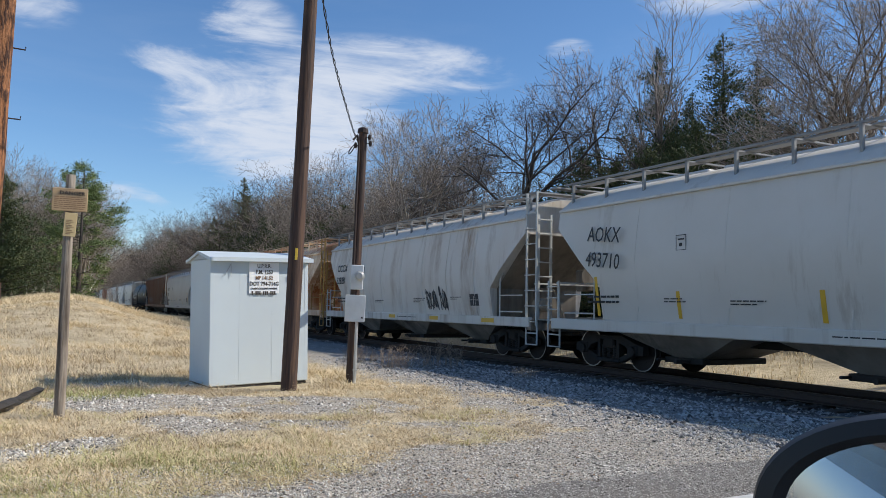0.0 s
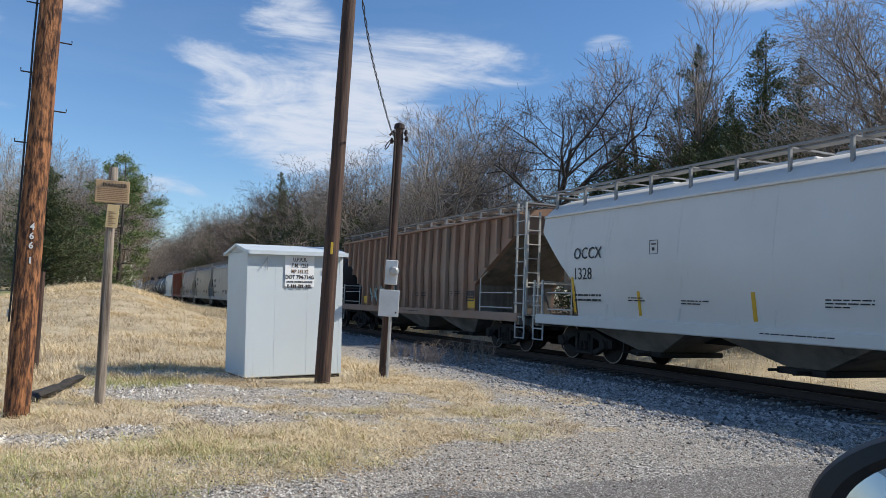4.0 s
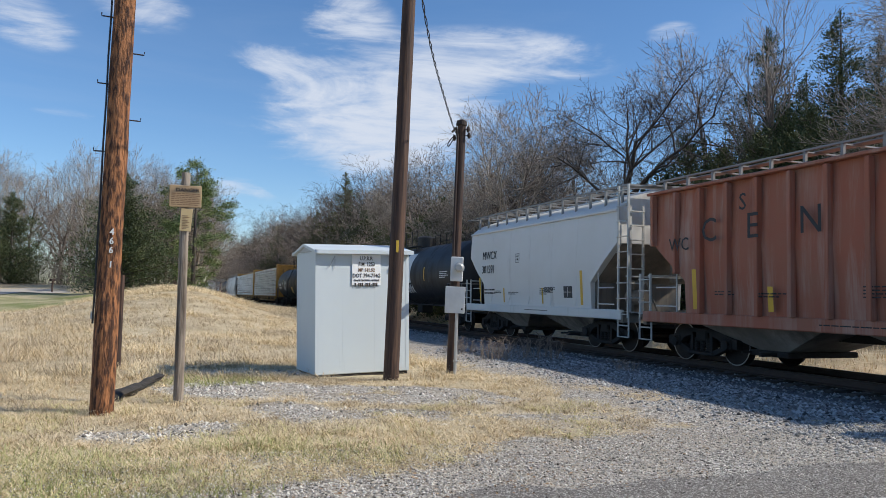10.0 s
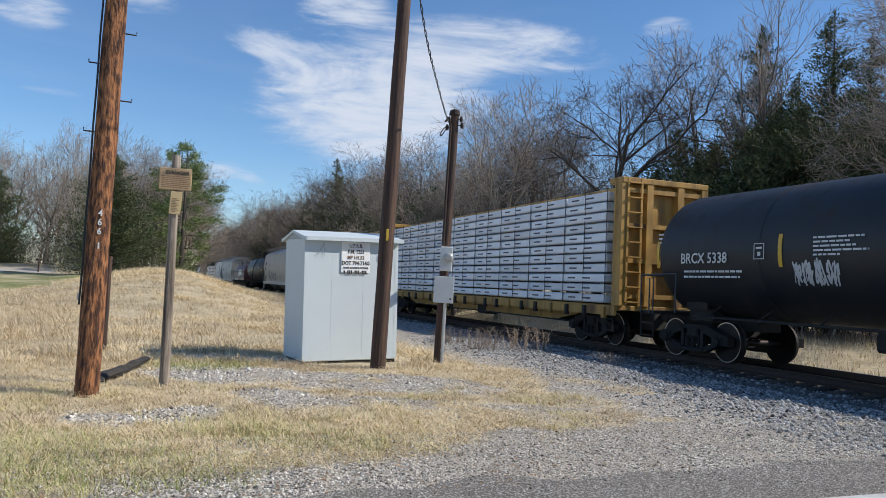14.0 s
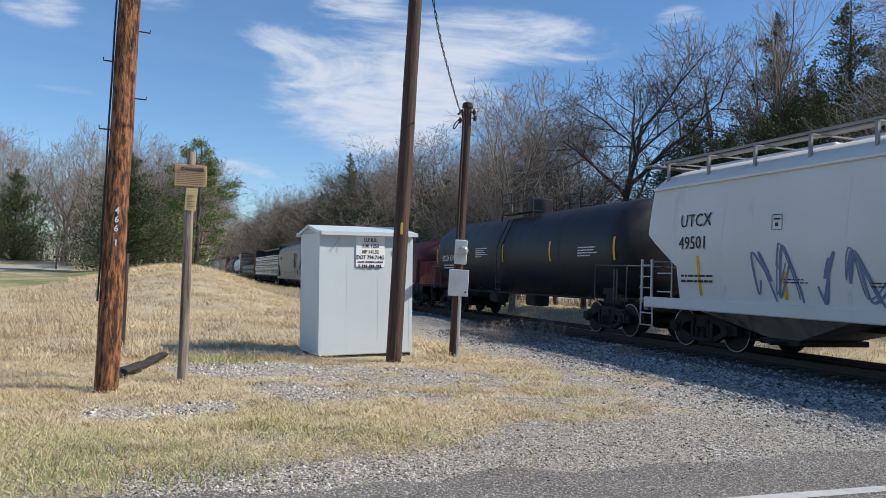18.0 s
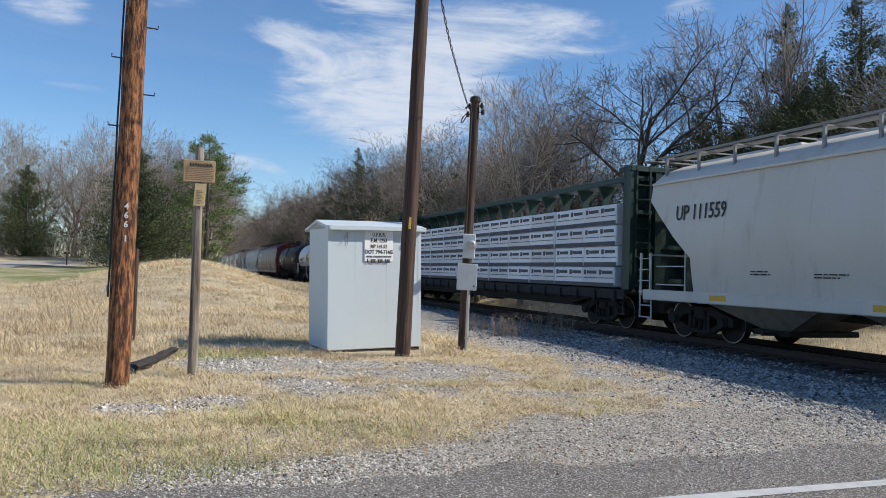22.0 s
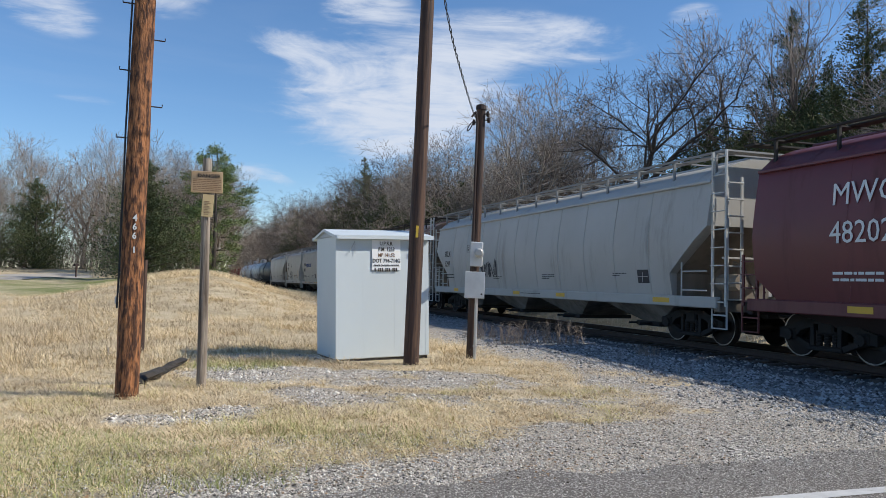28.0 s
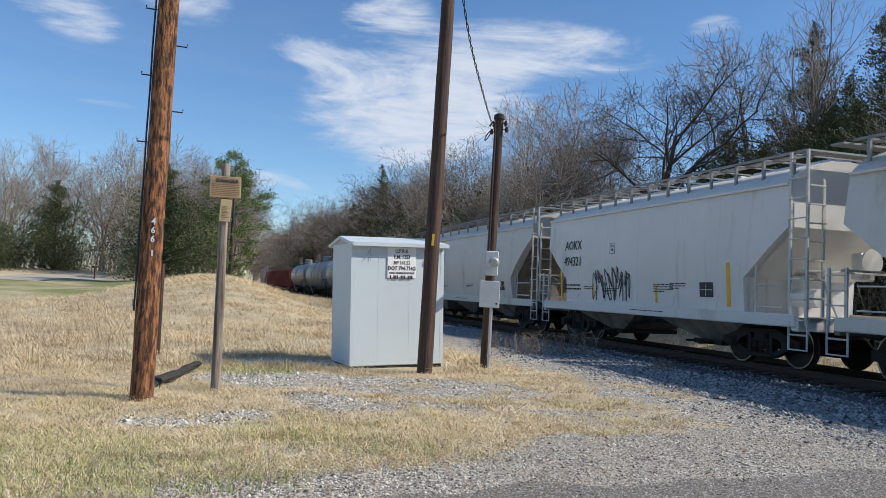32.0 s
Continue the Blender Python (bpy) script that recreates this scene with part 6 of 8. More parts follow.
def ribbon(name, pts, half, mat, lift=0.03):
    sh = Shape()
    for i, p_ in enumerate(pts):
        d_ = (pts[min(i + 1, len(pts) - 1)] - pts[max(i - 1, 0)]).normalized()
        n_ = Vector((-d_.y, d_.x, 0))
        for k in (-1, -0.33, 0.33, 1):
            q_ = p_ + n_ * half * k
            sh.v.append((q_.x, q_.y, ground_z(q_.x, q_.y) + lift))
    for i in range(len(pts) - 1):
        for k in range(3):
            sh.f.append((i * 4 + k, i * 4 + k + 1, i * 4 + k + 5, i * 4 + k + 4))
    return part(name, sh, mat)


tagged(ribbon("driveway", [polar(60 - 1.0 * k, 50 + 0.55 * k + 0.018 * k * k) for k in range(28)], 4.0, "drive"), "pale gravel driveway beyond the lawn", "driveway", kind="structure")

# ---- the road, square to the track ----
ROAD_EDGE = 4.95


def strip(name, s0, s1, q0, q1, z, thick, mat, n=24, rag=0.0):
    sh = Shape()
    pts0, pts1 = [], []
    for k in range(n + 1):
        q = q0 + (q1 - q0) * k / n
        w = rag * noise.noise((q * 1.3, 0.5, s1)) if rag else 0
        pts0.append((s0, q))
        pts1.append((s1 + w, q))
    for zz in (z, z - thick):
        for s, q in pts0 + pts1:
            sh.v.append(tuple(place(s, q, zz)))
    m = n + 1
    for k in range(n):
        sh.f.append((k, k + 1, m + k + 1, m + k))
        sh.f.append((2 * m + m + k, 2 * m + m + k + 1, m + k + 1, m + k)[::-1])
    return part(name, sh, mat)


road = tagged(strip("road", -3.6, ROAD_EDGE, -60, TRACK - 1.6, GROUND + 0.02, 0.06, "asphalt", 200, 0.5), "worn grey asphalt road", "road", kind="structure")
tagged(strip("road_beyond", -3.6, ROAD_EDGE, TRACK + 1.6, 70, GROUND + 0.02, 0.3, "asphalt", 40, 0.2), "worn grey asphalt road beyond the track", "road", kind="structure")
tagged(strip("crossing_panel", -3.6, ROAD_EDGE, TRACK - 0.66, TRACK + 0.66, 0.0, 0.15, "tie", 4), "timber crossing deck between the rails", "crossing", kind="structure")
for q in (-1, 1):
    tagged(strip("crossing_panel", -3.6, ROAD_EDGE, TRACK + q * 0.83, TRACK + q * 1.6, 0.0, 0.15, "tie", 4), "timber crossing deck beside the rails", "crossing", kind="structure")
tagged(strip("edge_line", 3.98, 4.1, -60, TRACK - 3.5, GROUND + 0.024, 0.002, "line", 60, 0.015), "worn white edge line", "road marking", kind="structure")
tagged(strip("stop_line", -3.2, 0.3, TRACK - 6.2, TRACK - 5.7, GROUND + 0.024, 0.002, "line", 2), "worn white stop line", "road marking", kind="structure")
for dq in (0.35, 0.5):
    tagged(strip("centre_line", dq, dq + 0.1, -60, TRACK - 6.5, GROUND + 0.024, 0.002, "yellow_tape", 40, 0.01), "yellow centre line", "road marking", kind="structure")

# ---- the track ----
S0, S1 = -60, 420
bal = Shape()
sec = [(-3.1, -0.75), (-1.75, -0.24), (1.6, -0.24), (2.3, -0.7)]
n = 240
for k in range(n + 1):
    s = S0 + (S1 - S0) * k / n
    for j, (a, z) in enumerate(sec):
        w = 0.12 * noise.noise((s * 0.4, j * 3.0, 0)) if j in (0, 3) else 0.02 * noise.noise((s, j, 1))
        bal.v.append(tuple(place(s, TRACK + a + w, z + rail_z(s) + w * 0.1)))
for k in range(n):
    for j in range(3):
        bal.f.append((k * 4 + j, k * 4 + j + 1, k * 4 + j + 5, k * 4 + j + 4))
tagged(part("ballast_bed", bal, "ballast"), "grey crushed stone ballast bed", "ballast", kind="structure")
for sgn in (-1, 1):
    rl = Shape()
    prof = [(-0.07, -0.17), (0.07, -0.17), (0.07, -0.155), (0.012, -0.13), (0.012, -0.045), (0.037, -0.035), (0.037, -0.004), (-0.037, -0.004), (-0.037, -0.035), (-0.012, -0.045), (-0.012, -0.13), (-0.07, -0.155)]
    top = Shape()
    m = len(prof)
    ss = steps([(S0, 60, 40), (60, S1, 60)])
    for i, s in enumerate(ss):
        for a, z in prof:
            rl.v.append(tuple(place(s, TRACK + sgn * 0.755 + a, z + rail_z(s))))
        for a, z in ((-0.037, -0.003), (0.037, -0.003), (0.03, 0.0), (-0.03, 0.0)):
            top.v.append(tuple(place(s, TRACK + sgn * 0.755 + a, z + rail_z(s))))
        if i:
            o = (i - 1) * m
            rl.f += [(o + k, o + (k + 1) % m, o + m + (k + 1) % m, o + m + k) for k in range(m)]
            o = (i - 1) * 4
            top.f += [(o + k, o + (k + 1) % 4, o + 4 + (k + 1) % 4, o + 4 + k) for k in range(4)]
    ob = tagged(part("rail", rl, "rail"), "rust-brown steel rail with a bright head", "rail", "rails of the track")
    part("rail_head", top, "rail_top", ob, "bright worn running surface")


def tie_shape():
    return Shape().box(-0.115, -1.3, -0.36, 0.115, 1.3, -0.19, 0.012).box(-0.1, 0.6, -0.19, 0.1, 0.92, -0.172).box(-0.1, -0.92, -0.19, 0.1, -0.6, -0.172)


track = thing("track_ties", "dark oily wooden ties in ballast", "railway ties")
for k in range(300):
    s = -30 + 0.52 * k
    part("tie", tie_shape, "tie", track, key="tie", at=Matrix.Translation(place(s, TRACK, rail_z(s) - 0.0)) @ Matrix.Rotation(radians(HEAD + random.uniform(-0.8, 0.8)), 4, "Z"))
far = Shape()
for k in range(500):
    s = 126 + 0.55 * k
    m4 = Matrix.Translation(place(s, TRACK, rail_z(s))) @ Matrix.Rotation(radians(HEAD), 4, "Z")
    far.box(-0.115, -1.3, -0.36, 0.115, 1.3, -0.19, m=m4)
tagged(part("far_ties", far, "tie", track), "dark wooden ties far off", kind="stuff")


# ---- shed by the track ----
def shed():
    # the front runs from the near left corner to the right one
    a, b = polar(16.27, 12.95), polar(9.44, 13.55)
    d_ = (b - a)
    turn = math.degrees(math.atan2(d_.y, d_.x))
    W = d_.length
    z0 = ground_z(a.x, a.y) + 0.02
    t = thing("equipment_shed", "pale blue-grey enamelled steel equipment shed on a gravel pad", "shed", pose(a.x, a.y, z0, 0, -1.6, turn))
    D, H = 1.12, 2.06
    body = Shape().box(0, 0, 0, W, D, H, 0.012)
    part("wall", body, "shed", t)
    part("skid", Shape().box(0.02, 0.02, -0.1, W - 0.02, D - 0.02, 0.0), "under", t, "dark base frame")
    rf = Shape().prism([(-0.11, H - 0.04), (D / 2, H + 0.10), (D + 0.11, H - 0.04), (D + 0.11, H - 0.0), (D / 2, H + 0.145), (-0.11, H + 0.015)], -0.05, W + 0.05, "x")
    part("roof", rf, "shed", t, "low pitched steel roof")
    part("eave_trim", Shape().box(-0.05, -0.125, H - 0.045, W + 0.05, -0.105, H + 0.02).box(-0.05, D + 0.105, H - 0.045, W + 0.05, D + 0.125, H + 0.02), "shed", t)
    # gables in a darker grey than the walls: roof shade put into the colour
    part("gable", Shape().prism([(0.0, H), (D, H), (D / 2, H + 0.105)], -0.012, 0.02, "x").prism([(0.0, H), (D, H), (D / 2, H + 0.105)], W - 0.02, W + 0.012, "x"), "seam", t, "shaded gable panel")
    for x in (W * 0.285, W * 0.62):
        part("panel_seam", Shape().box(x - 0.005, -0.0018, 0.03, x + 0.005, 0.0, H - 0.05), "shed", t, "raised panel seam")
    for x0_, x1_ in ((-0.003, 0.06), (W - 0.06, W + 0.003)):
        part("corner_trim", Shape().box(x0_, -0.003, 0.01, x1_, 0.0, H - 0.05), "shed", t)
    for z in (0.06, 0.14, 0.22, 0.4):
        for x in (0.13, W - 0.13, W * 0.285 - 0.06):
            part("rivet", Shape().lathe([(0, 0.008), (-0.004, 0.005)], "y", 8), "shed", t, key="rivet", at=Matrix.Translation((x, 0.0, z)))
    part("hasp", Shape().tube([(0.33, -0.015, H - 0.08), (0.22, -0.03, H - 0.28)], 0.007, 5).tube([(0.33, -0.015, H - 0.08), (0.33, -0.02, H - 0.3)], 0.005, 4), "seam", t, "thin steel door stay")
    part("aerial", Shape().tube([(0.32, D / 2, H + 0.13), (0.32, D / 2, H + 0.29)], 0.006, 5), "iron", t, "thin roof aerial")
    part("door_hook", Shape().tube([(W * 0.83, -0.02, H - 0.1), (W * 0.80, -0.035, H - 0.28), (W * 0.79, -0.02, H - 0.34)], 0.01, 5), "seam", t)
    # the notice
    pw, ph = 0.52, 0.52
    px, pz = W * 0.375, H - 0.05 - ph
    pl = part("notice_plate", Shape().box(px, -0.02, pz, px + pw, -0.012, pz + ph, 0.003), "plate", t, "white notice plate with black lettering")
    rows = [("U.P.R.R.", 0.085, 0.16), ("F.M. 1253", 0.085, 0.1), ("MP 141.52", 0.08, 0.08), ("DOT 794-714G", 0.088, 0.03)]
    z = pz + ph - 0.095
    for i, (tx, sz, ind) in enumerate(rows):
        me = lettering(tx, sz * 1.08, 0.82, bold=0.001)
        wd = max(v.co.x for v in me.vertices)
        part("lettering", me, "dark_print" if i != 2 else "brown_print", pl, "black lettering", ("pl", tx), at=Matrix.Translation((px + (pw - wd) / 2, -0.0235, z)) @ Matrix.Rotation(math.pi / 2, 4, "X"))
        z -= 0.098
    me = lettering("GRADE CROSSING HOTLINE", 0.042, 0.86)
    wd = max(v.co.x for v in me.vertices)
    part("lettering", me, "dark_print", pl, "small black lettering", ("pl", "hotline"), at=Matrix.Translation((px + (pw - wd) / 2, -0.0235, z + 0.035)) @ Matrix.Rotation(math.pi / 2, 4, "X"))
    sh = Shape()
    x = px + 0.045
    for k in range(13):
        if k not in (1, 5, 9):
            sh.box(x, -0.024, z - 0.055, x + 0.022, -0.021, z + 0.005)
        else:
            sh.box(x + 0.003, -0.024, z - 0.03, x + 0.018, -0.021, z - 0.022)
        x += 0.0325
    part("number_bars", sh, "dark_print", pl, "row of dark bars")


shed()


# ---- poles and posts ----
def pole(name, label, az, r, length, r0, r1, lean_r, lean_f, mat, sides=18, seed=0, sink=0.3):
    b = polar(az, r)
    z0 = ground_z(b.x, b.y)
    t = thing(name, label, "pole", pose(b.x, b.y, z0, lean_f, lean_r, az))
    sh = Shape()
    n = int(length / 0.12)
    for k in range(n + 1):
        z = -sink + (length + sink) * k / n
        for j in range(sides):
            a = 2 * math.pi * j / sides
            rr = r0 + (r1 - r0) * k / n
            rr *= 1 + (0.05 if mat != "pole_brown" else 0.07) * noise.noise((math.cos(a) * 3 + seed, math.sin(a) * 3, z * 0.5)) + (0.035 if mat != "pole_brown" else 0.09) * noise.noise((math.cos(a) * 9 + seed, math.sin(a) * 9, z * 1.2))
            wob = 0.012 * noise.noise((seed + 0.3, z * 0.25, 0.0))
            sh.v.append((rr * math.cos(a) + wob, rr * math.sin(a), z))
    for k in range(n):
        for j in range(sides):
            j2 = (j + 1) % sides
            sh.f.append((k * sides + j, k * sides + j2, (k + 1) * sides + j2, (k + 1) * sides + j))
    sh.f.append(tuple(n * sides + j for j in range(sides)))
    part("shaft", sh, mat, t, smooth=True)
    return t


R_BIG, R_LEAN, R_METER, R_SIGN = 9.35, 12.45, 13.7, 10.1
big = pole("utility_pole", "tall split brown wooden utility pole with climbing pegs", 30.65, R_BIG, 9.0, 0.126, 0.106, 0.65, 0, "pole_brown", 24, 3)
side = 1
for k in range(12):
    z = 2.92 + 0.385 * k
    side = -side
    sh = Shape().tube([(side * 0.11, 0.02, z), (side * 0.235, 0.02, z), (side * 0.235, 0.02, z + 0.035)], 0.008, 6)
    part("climbing_peg", sh, "iron", big, "rusty iron climbing peg")
wire = Shape().tube([(-0.135, -0.04, 1.0 + 0.5 * k) if k % 2 else (-0.14, -0.035, 1.0 + 0.5 * k) for k in range(17)], 0.012, 6)
part("ground_wire", wire, "cable", big, "thin black wire stapled down the pole")
part("pole_box", Shape().box(-0.165, -0.03, 1.05, -0.13, 0.03, 1.13, 0.006), "seam", big, "small grey box on the pole")
for i, ch in enumerate("466"):
    part("pole_number", lettering(ch, 0.1, 0.95, bold=0.002), "meter_grey", big, "small metal number", ("pn", ch), at=Matrix.Translation((-0.02, -0.126, 1.98 - 0.1 * i)) @ Matrix.Rotation(math.pi / 2, 4, "X"))
part("pole_number", Shape().box(0.0, -0.128, 1.62, 0.016, -0.122, 1.69), "meter_grey", big)

leaning = pole("leaning_pole", "dark creosoted pole leaning beside the shed", 10.76, R_LEAN, 9.2, 0.125, 0.1, 1.35, 0, "pole_dark", 18, 8)
part("pole_tag", Shape().box(-0.018, -0.128, 2.05, 0.022, -0.118, 2.24, 0.003), "signal_yellow", leaning, "small yellow tag")

meter = pole("meter_pole", "short dark pole carrying an electric meter", 6.29, R_METER, 4.46, 0.088, 0.075, 1.25, 0, "pole_dark", 16, 12)
part("meter_box", Shape().box(-0.09, -0.2, 1.63, 0.13, -0.075, 2.06, 0.012), "meter_grey", meter, "pale grey meter socket box")
part("meter_dial", Shape().lathe([(-0.2, 0.085), (-0.3, 0.08), (-0.325, 0.05)], "y", 18, (0.06, 0, 1.87)), "meter_face", meter, "round glass-covered meter", smooth=True)
part("meter_rim", Shape().lathe([(-0.2, 0.095), (-0.23, 0.095)], "y", 18, (0.06, 0, 1.87)), "conduit", meter, smooth=True)
part("switch_box", Shape().box(-0.16, -0.2, 1.08, 0.18, -0.075, 1.53, 0.012).box(-0.165, -0.215, 1.07, 0.185, -0.2, 1.535, 0.006), "meter_grey", meter, "pale grey switch cabinet")
part("switch_label", Shape().box(0.12, -0.219, 1.13, 0.15, -0.214, 1.16), "dark_print", meter)
part("conduit", Shape().tube([(0.06, -0.125, 0.0), (0.055, -0.125, 0.55), (0.05, -0.125, 1.08)], 0.028, 8).box(0.02, -0.16, 0.22, 0.1, -0.08, 0.245), "conduit", meter, "galvanised conduit pipe")
part("riser", Shape().tube([(-0.05, -0.08, 2.06), (-0.06, -0.085, 3.2), (-0.06, -0.085, 4.2), (-0.1, -0.12, 4.38), (-0.16, -0.16, 4.28)], 0.022, 8), "iron", meter, "dark cable riser with a weatherhead")
part("pole_cap", Shape().lathe([(4.44, 0.1), (4.52, 0.09), (4.55, 0.03)], "z", 12), "iron", meter)
ins = Shape()
for dx, dz in ((-0.12, 4.2), (0.12, 4.36), (0.14, 4.25)):
    ins.lathe([(dz - 0.05, 0.02), (dz, 0.035), (dz + 0.05, 0.02)], "z", 8, (dx, -0.05, 0)).tube([(0, -0.03, dz), (dx, -0.05, dz)], 0.012, 5)
part("insulator", ins, "iron", meter, "small dark spool insulators")

sign = pole("sign_post", "grey weathered post with a faded warning board", 25.77, R_SIGN, 2.86, 0.062, 0.052, -0.1, 0, "post_grey", 14, 21)
bd = part("warning_board", Shape().box(-0.19, -0.085, 2.42, 0.19, -0.062, 2.69, 0.006), "tan_sign", sign, "faded tan board with brown print")
me = lettering("DANGER", 0.062, 1.1, bold=0.001)
part("lettering", me, "dark_print", bd, "dark capital letters", "danger", at=Matrix.Translation((-0.115, -0.089, 2.612)) @ Matrix.Rotation(math.pi / 2, 4, "X"))
sh = Shape()
rnd = random.Random(2)
for k in range(7):
    x = -0.165
    while x < 0.15:
        w = rnd.uniform(0.02, 0.06)
        sh.box(x, -0.0875, 2.445 + 0.0225 * k, min(0.168, x + w), -0.0855, 2.455 + 0.0225 * k)
        x += w + 0.01
part("small_print", sh, "brown_print", bd, "rows of faded small print")
nt = part("notice_sheet", Shape().box(-0.06, -0.075, 2.12, 0.075, -0.066, 2.4, 0.003, m=Matrix.Rotation(radians(3), 4, "Y") @ Matrix.Translation((-0.11, 0, 0))), "paper_sign", sign, "yellowed notice sheet")
sh = Shape()
for k in range(9):
    sh.box(-0.03, -0.079, 2.15 + 0.02 * k, 0.02 + 0.035 * ((k * 5) % 3) / 2, -0.077, 2.156 + 0.02 * k)
part("small_print", sh, "brown_print", nt)

# the drop wire from the far pole line to the meter pole: two twisted strands
b_ = polar(6.29, R_METER)
end_ = Vector((b_.x + 0.0, b_.y, ground_z(b_.x, b_.y) + 4.3))
start_ = polar(13.7, 6.2, 6.9)
wires = thing("service_cable", "twisted black service cable", "cable")
for ph in (0, math.pi):
    pts = []
    for k in range(150):
        f = k / 149
        p_ = start_.lerp(end_, f)
        p_.z -= 1.2 * 4 * f * (1 - f) * 0.5 + 0.15 * math.sin(f * math.pi) ** 6
        a = f * 100 + ph
        p_ += Vector((0.011 * math.cos(a), 0, 0.011 * math.sin(a)))
        pts.append(p_)
    part("strand", Shape().tube(pts, 0.007, 5), "cable", wires)
loop = [end_ + Vector((-0.02 - 0.13 * math.sin(k / 11 * math.pi), 0, -0.05 - 0.3 * math.sin(k / 11 * math.pi) * (1 - k / 14))) for k in range(12)]
part("drip_loop", Shape().tube(loop, 0.01, 5), "cable", wires, "slack drip loop")

# a second pole stump behind the tall pole, the fallen log
st = pole("old_post", "dark old post in the dry grass", 29.75, 14.5, 1.65, 0.06, 0.05, 0.5, 0, "pole_dark", 10, 40)
lg = thing("fallen_log", "charred split log lying in the grass", "log")
p0, p1 = polar(30.1, 10.3), polar(26.9, 12.3)
sh = Shape()
n, sides = 22, 9
axis = (p1 - p0).normalized()
flat = Vector((-axis.y, axis.x, 0))
for k in range(n + 1):
    f = k / n
    c_ = p0.lerp(p1, f)
    c_.z = ground_z(c_.x, c_.y) + 0.04 + 0.09 * f + 0.02 * noise.noise((f * 3, 7, 1))
    rr = (0.105 - 0.045 * f) * (0.35 if k in (0, n) else 1.0)
    for j in range(sides):
        a = 6.2832 * j / sides
        q_ = rr * (1 + 0.6 * noise.noise((math.cos(a) * 2, math.sin(a) * 2, f * 7)))
        sh.v.append(tuple(c_ + flat * (q_ * 1.1 * math.cos(a)) + Vector((0, 0, q_ * 0.62 * math.sin(a)))))
for k in range(n):
    for j in range(sides):
        sh.f.append((k * sides + j, k * sides + (j + 1) % sides, (k + 1) * sides + (j + 1) % sides, (k + 1) * sides + j))
part("trunk", sh, "log", lg)

mb = thing("mailbox", "small dark mailbox on a post by the driveway", "mailbox", Matrix.Translation(polar(33.9, 74, ground_z(*polar(33.9, 74).to_2d()))))
part("post", Shape().box(-0.05, -0.05, -0.1, 0.05, 0.05, 1.0, 0.01), "pole_dark", mb)
part("box", Shape().prism([(-0.1, 1.0), (0.1, 1.0), (0.1, 1.12), (0.06, 1.2), (-0.06, 1.2), (-0.1, 1.12)], -0.28, 0.28, "y"), "iron", mb, "dark metal box")

# ---- trees ----
def grow(rnd, h, r0, fork, kids, angle, up, wig, taper=0.7, low=0.3, stem=0.62, reach=1.15):
    """Limbs from trunk to twigs. fork: share of the height where the crown starts; kids: side shoots for each level."""
    out = []
    todo = [(Vector((0, 0, -0.2)), Vector((rnd.uniform(-0.05, 0.05), rnd.uniform(-0.05, 0.05), 1)).normalized(), h * stem, r0, 0)]
    while todo:
        p, d_, ln, r, lv = todo.pop()
        n = (7, 6, 4, 3, 2)[lv]
        pts, rad, q, dd = [p.copy()], [r], p.copy(), d_.copy()
        for k in range(n):
            dd = (dd + Vector((rnd.uniform(-1, 1), rnd.uniform(-1, 1), rnd.uniform(-0.8, 0.8))) * (wig * (0.5 if lv == 0 else 1)) + Vector((0, 0, up * (0.14 if lv else 0.3)))).normalized()
            q = q + dd * (ln / n)
            pts.append(q.copy())
            rad.append(max(0.0065, r * (1 - (k + 1) / n * taper)))
        out.append((pts, rad, lv))
        if lv >= len(kids):
            continue
        for k in range(kids[lv]):
            f = (fork if lv == 0 else low) + (1 - (fork if lv == 0 else low)) * (k + rnd.random()) / kids[lv]
            x = min(n - 1e-4, f * n)
            a = int(x)
            at = pts[a].lerp(pts[a + 1], x - a)
            tan = (pts[a + 1] - pts[a]).normalized()
            sd = Matrix.Rotation(k * 2.4 + rnd.uniform(-0.6, 0.6), 3, tan) @ tan.orthogonal().normalized()
            sp = angle * rnd.uniform(0.6, 1.35) * (1.0 if lv else 1.0)
            nd = (tan * math.cos(sp) + sd * math.sin(sp)).normalized()
            rr = rad[a] * rnd.uniform(0.42, 0.7)
            l2 = ln * rnd.uniform(0.45, 0.78) * (1.05 - 0.45 * f) * (reach if lv == 0 else 1.0)
            todo.append((at, nd, l2, max(0.008, rr), lv + 1))
    return out


def limbs_mesh(name, limbs, sides=(8, 6, 5, 4, 3, 3, 3, 3)):
    vs, fs = [], []
    for pts, rad, lv in limbs:
        n = sides[min(lv, 7)]
        o = len(vs)
        for i, p in enumerate(pts):
            d_ = (pts[min(i + 1, len(pts) - 1)] - pts[max(i - 1, 0)])
            d_ = d_.normalized() if d_.length > 1e-6 else Vector((0, 0, 1))
            b = d_.orthogonal().normalized()
            c = d_.cross(b)
            for k in range(n):
                a = 6.2832 * k / n
                vs.append(p + b * (rad[i] * math.cos(a)) + c * (rad[i] * math.sin(a)))
        for i in range(len(pts) - 1):
            for k in range(n):
                k2 = (k + 1) % n
                fs.append((o + i * n + k, o + i * n + k2, o + (i + 1) * n + k2, o + (i + 1) * n + k))
    me = bpy.data.meshes.new(name)
    me.from_pydata([tuple(v) for v in vs], [], fs)
    me.polygons.foreach_set("use_smooth", [True] * len(fs))
    return me


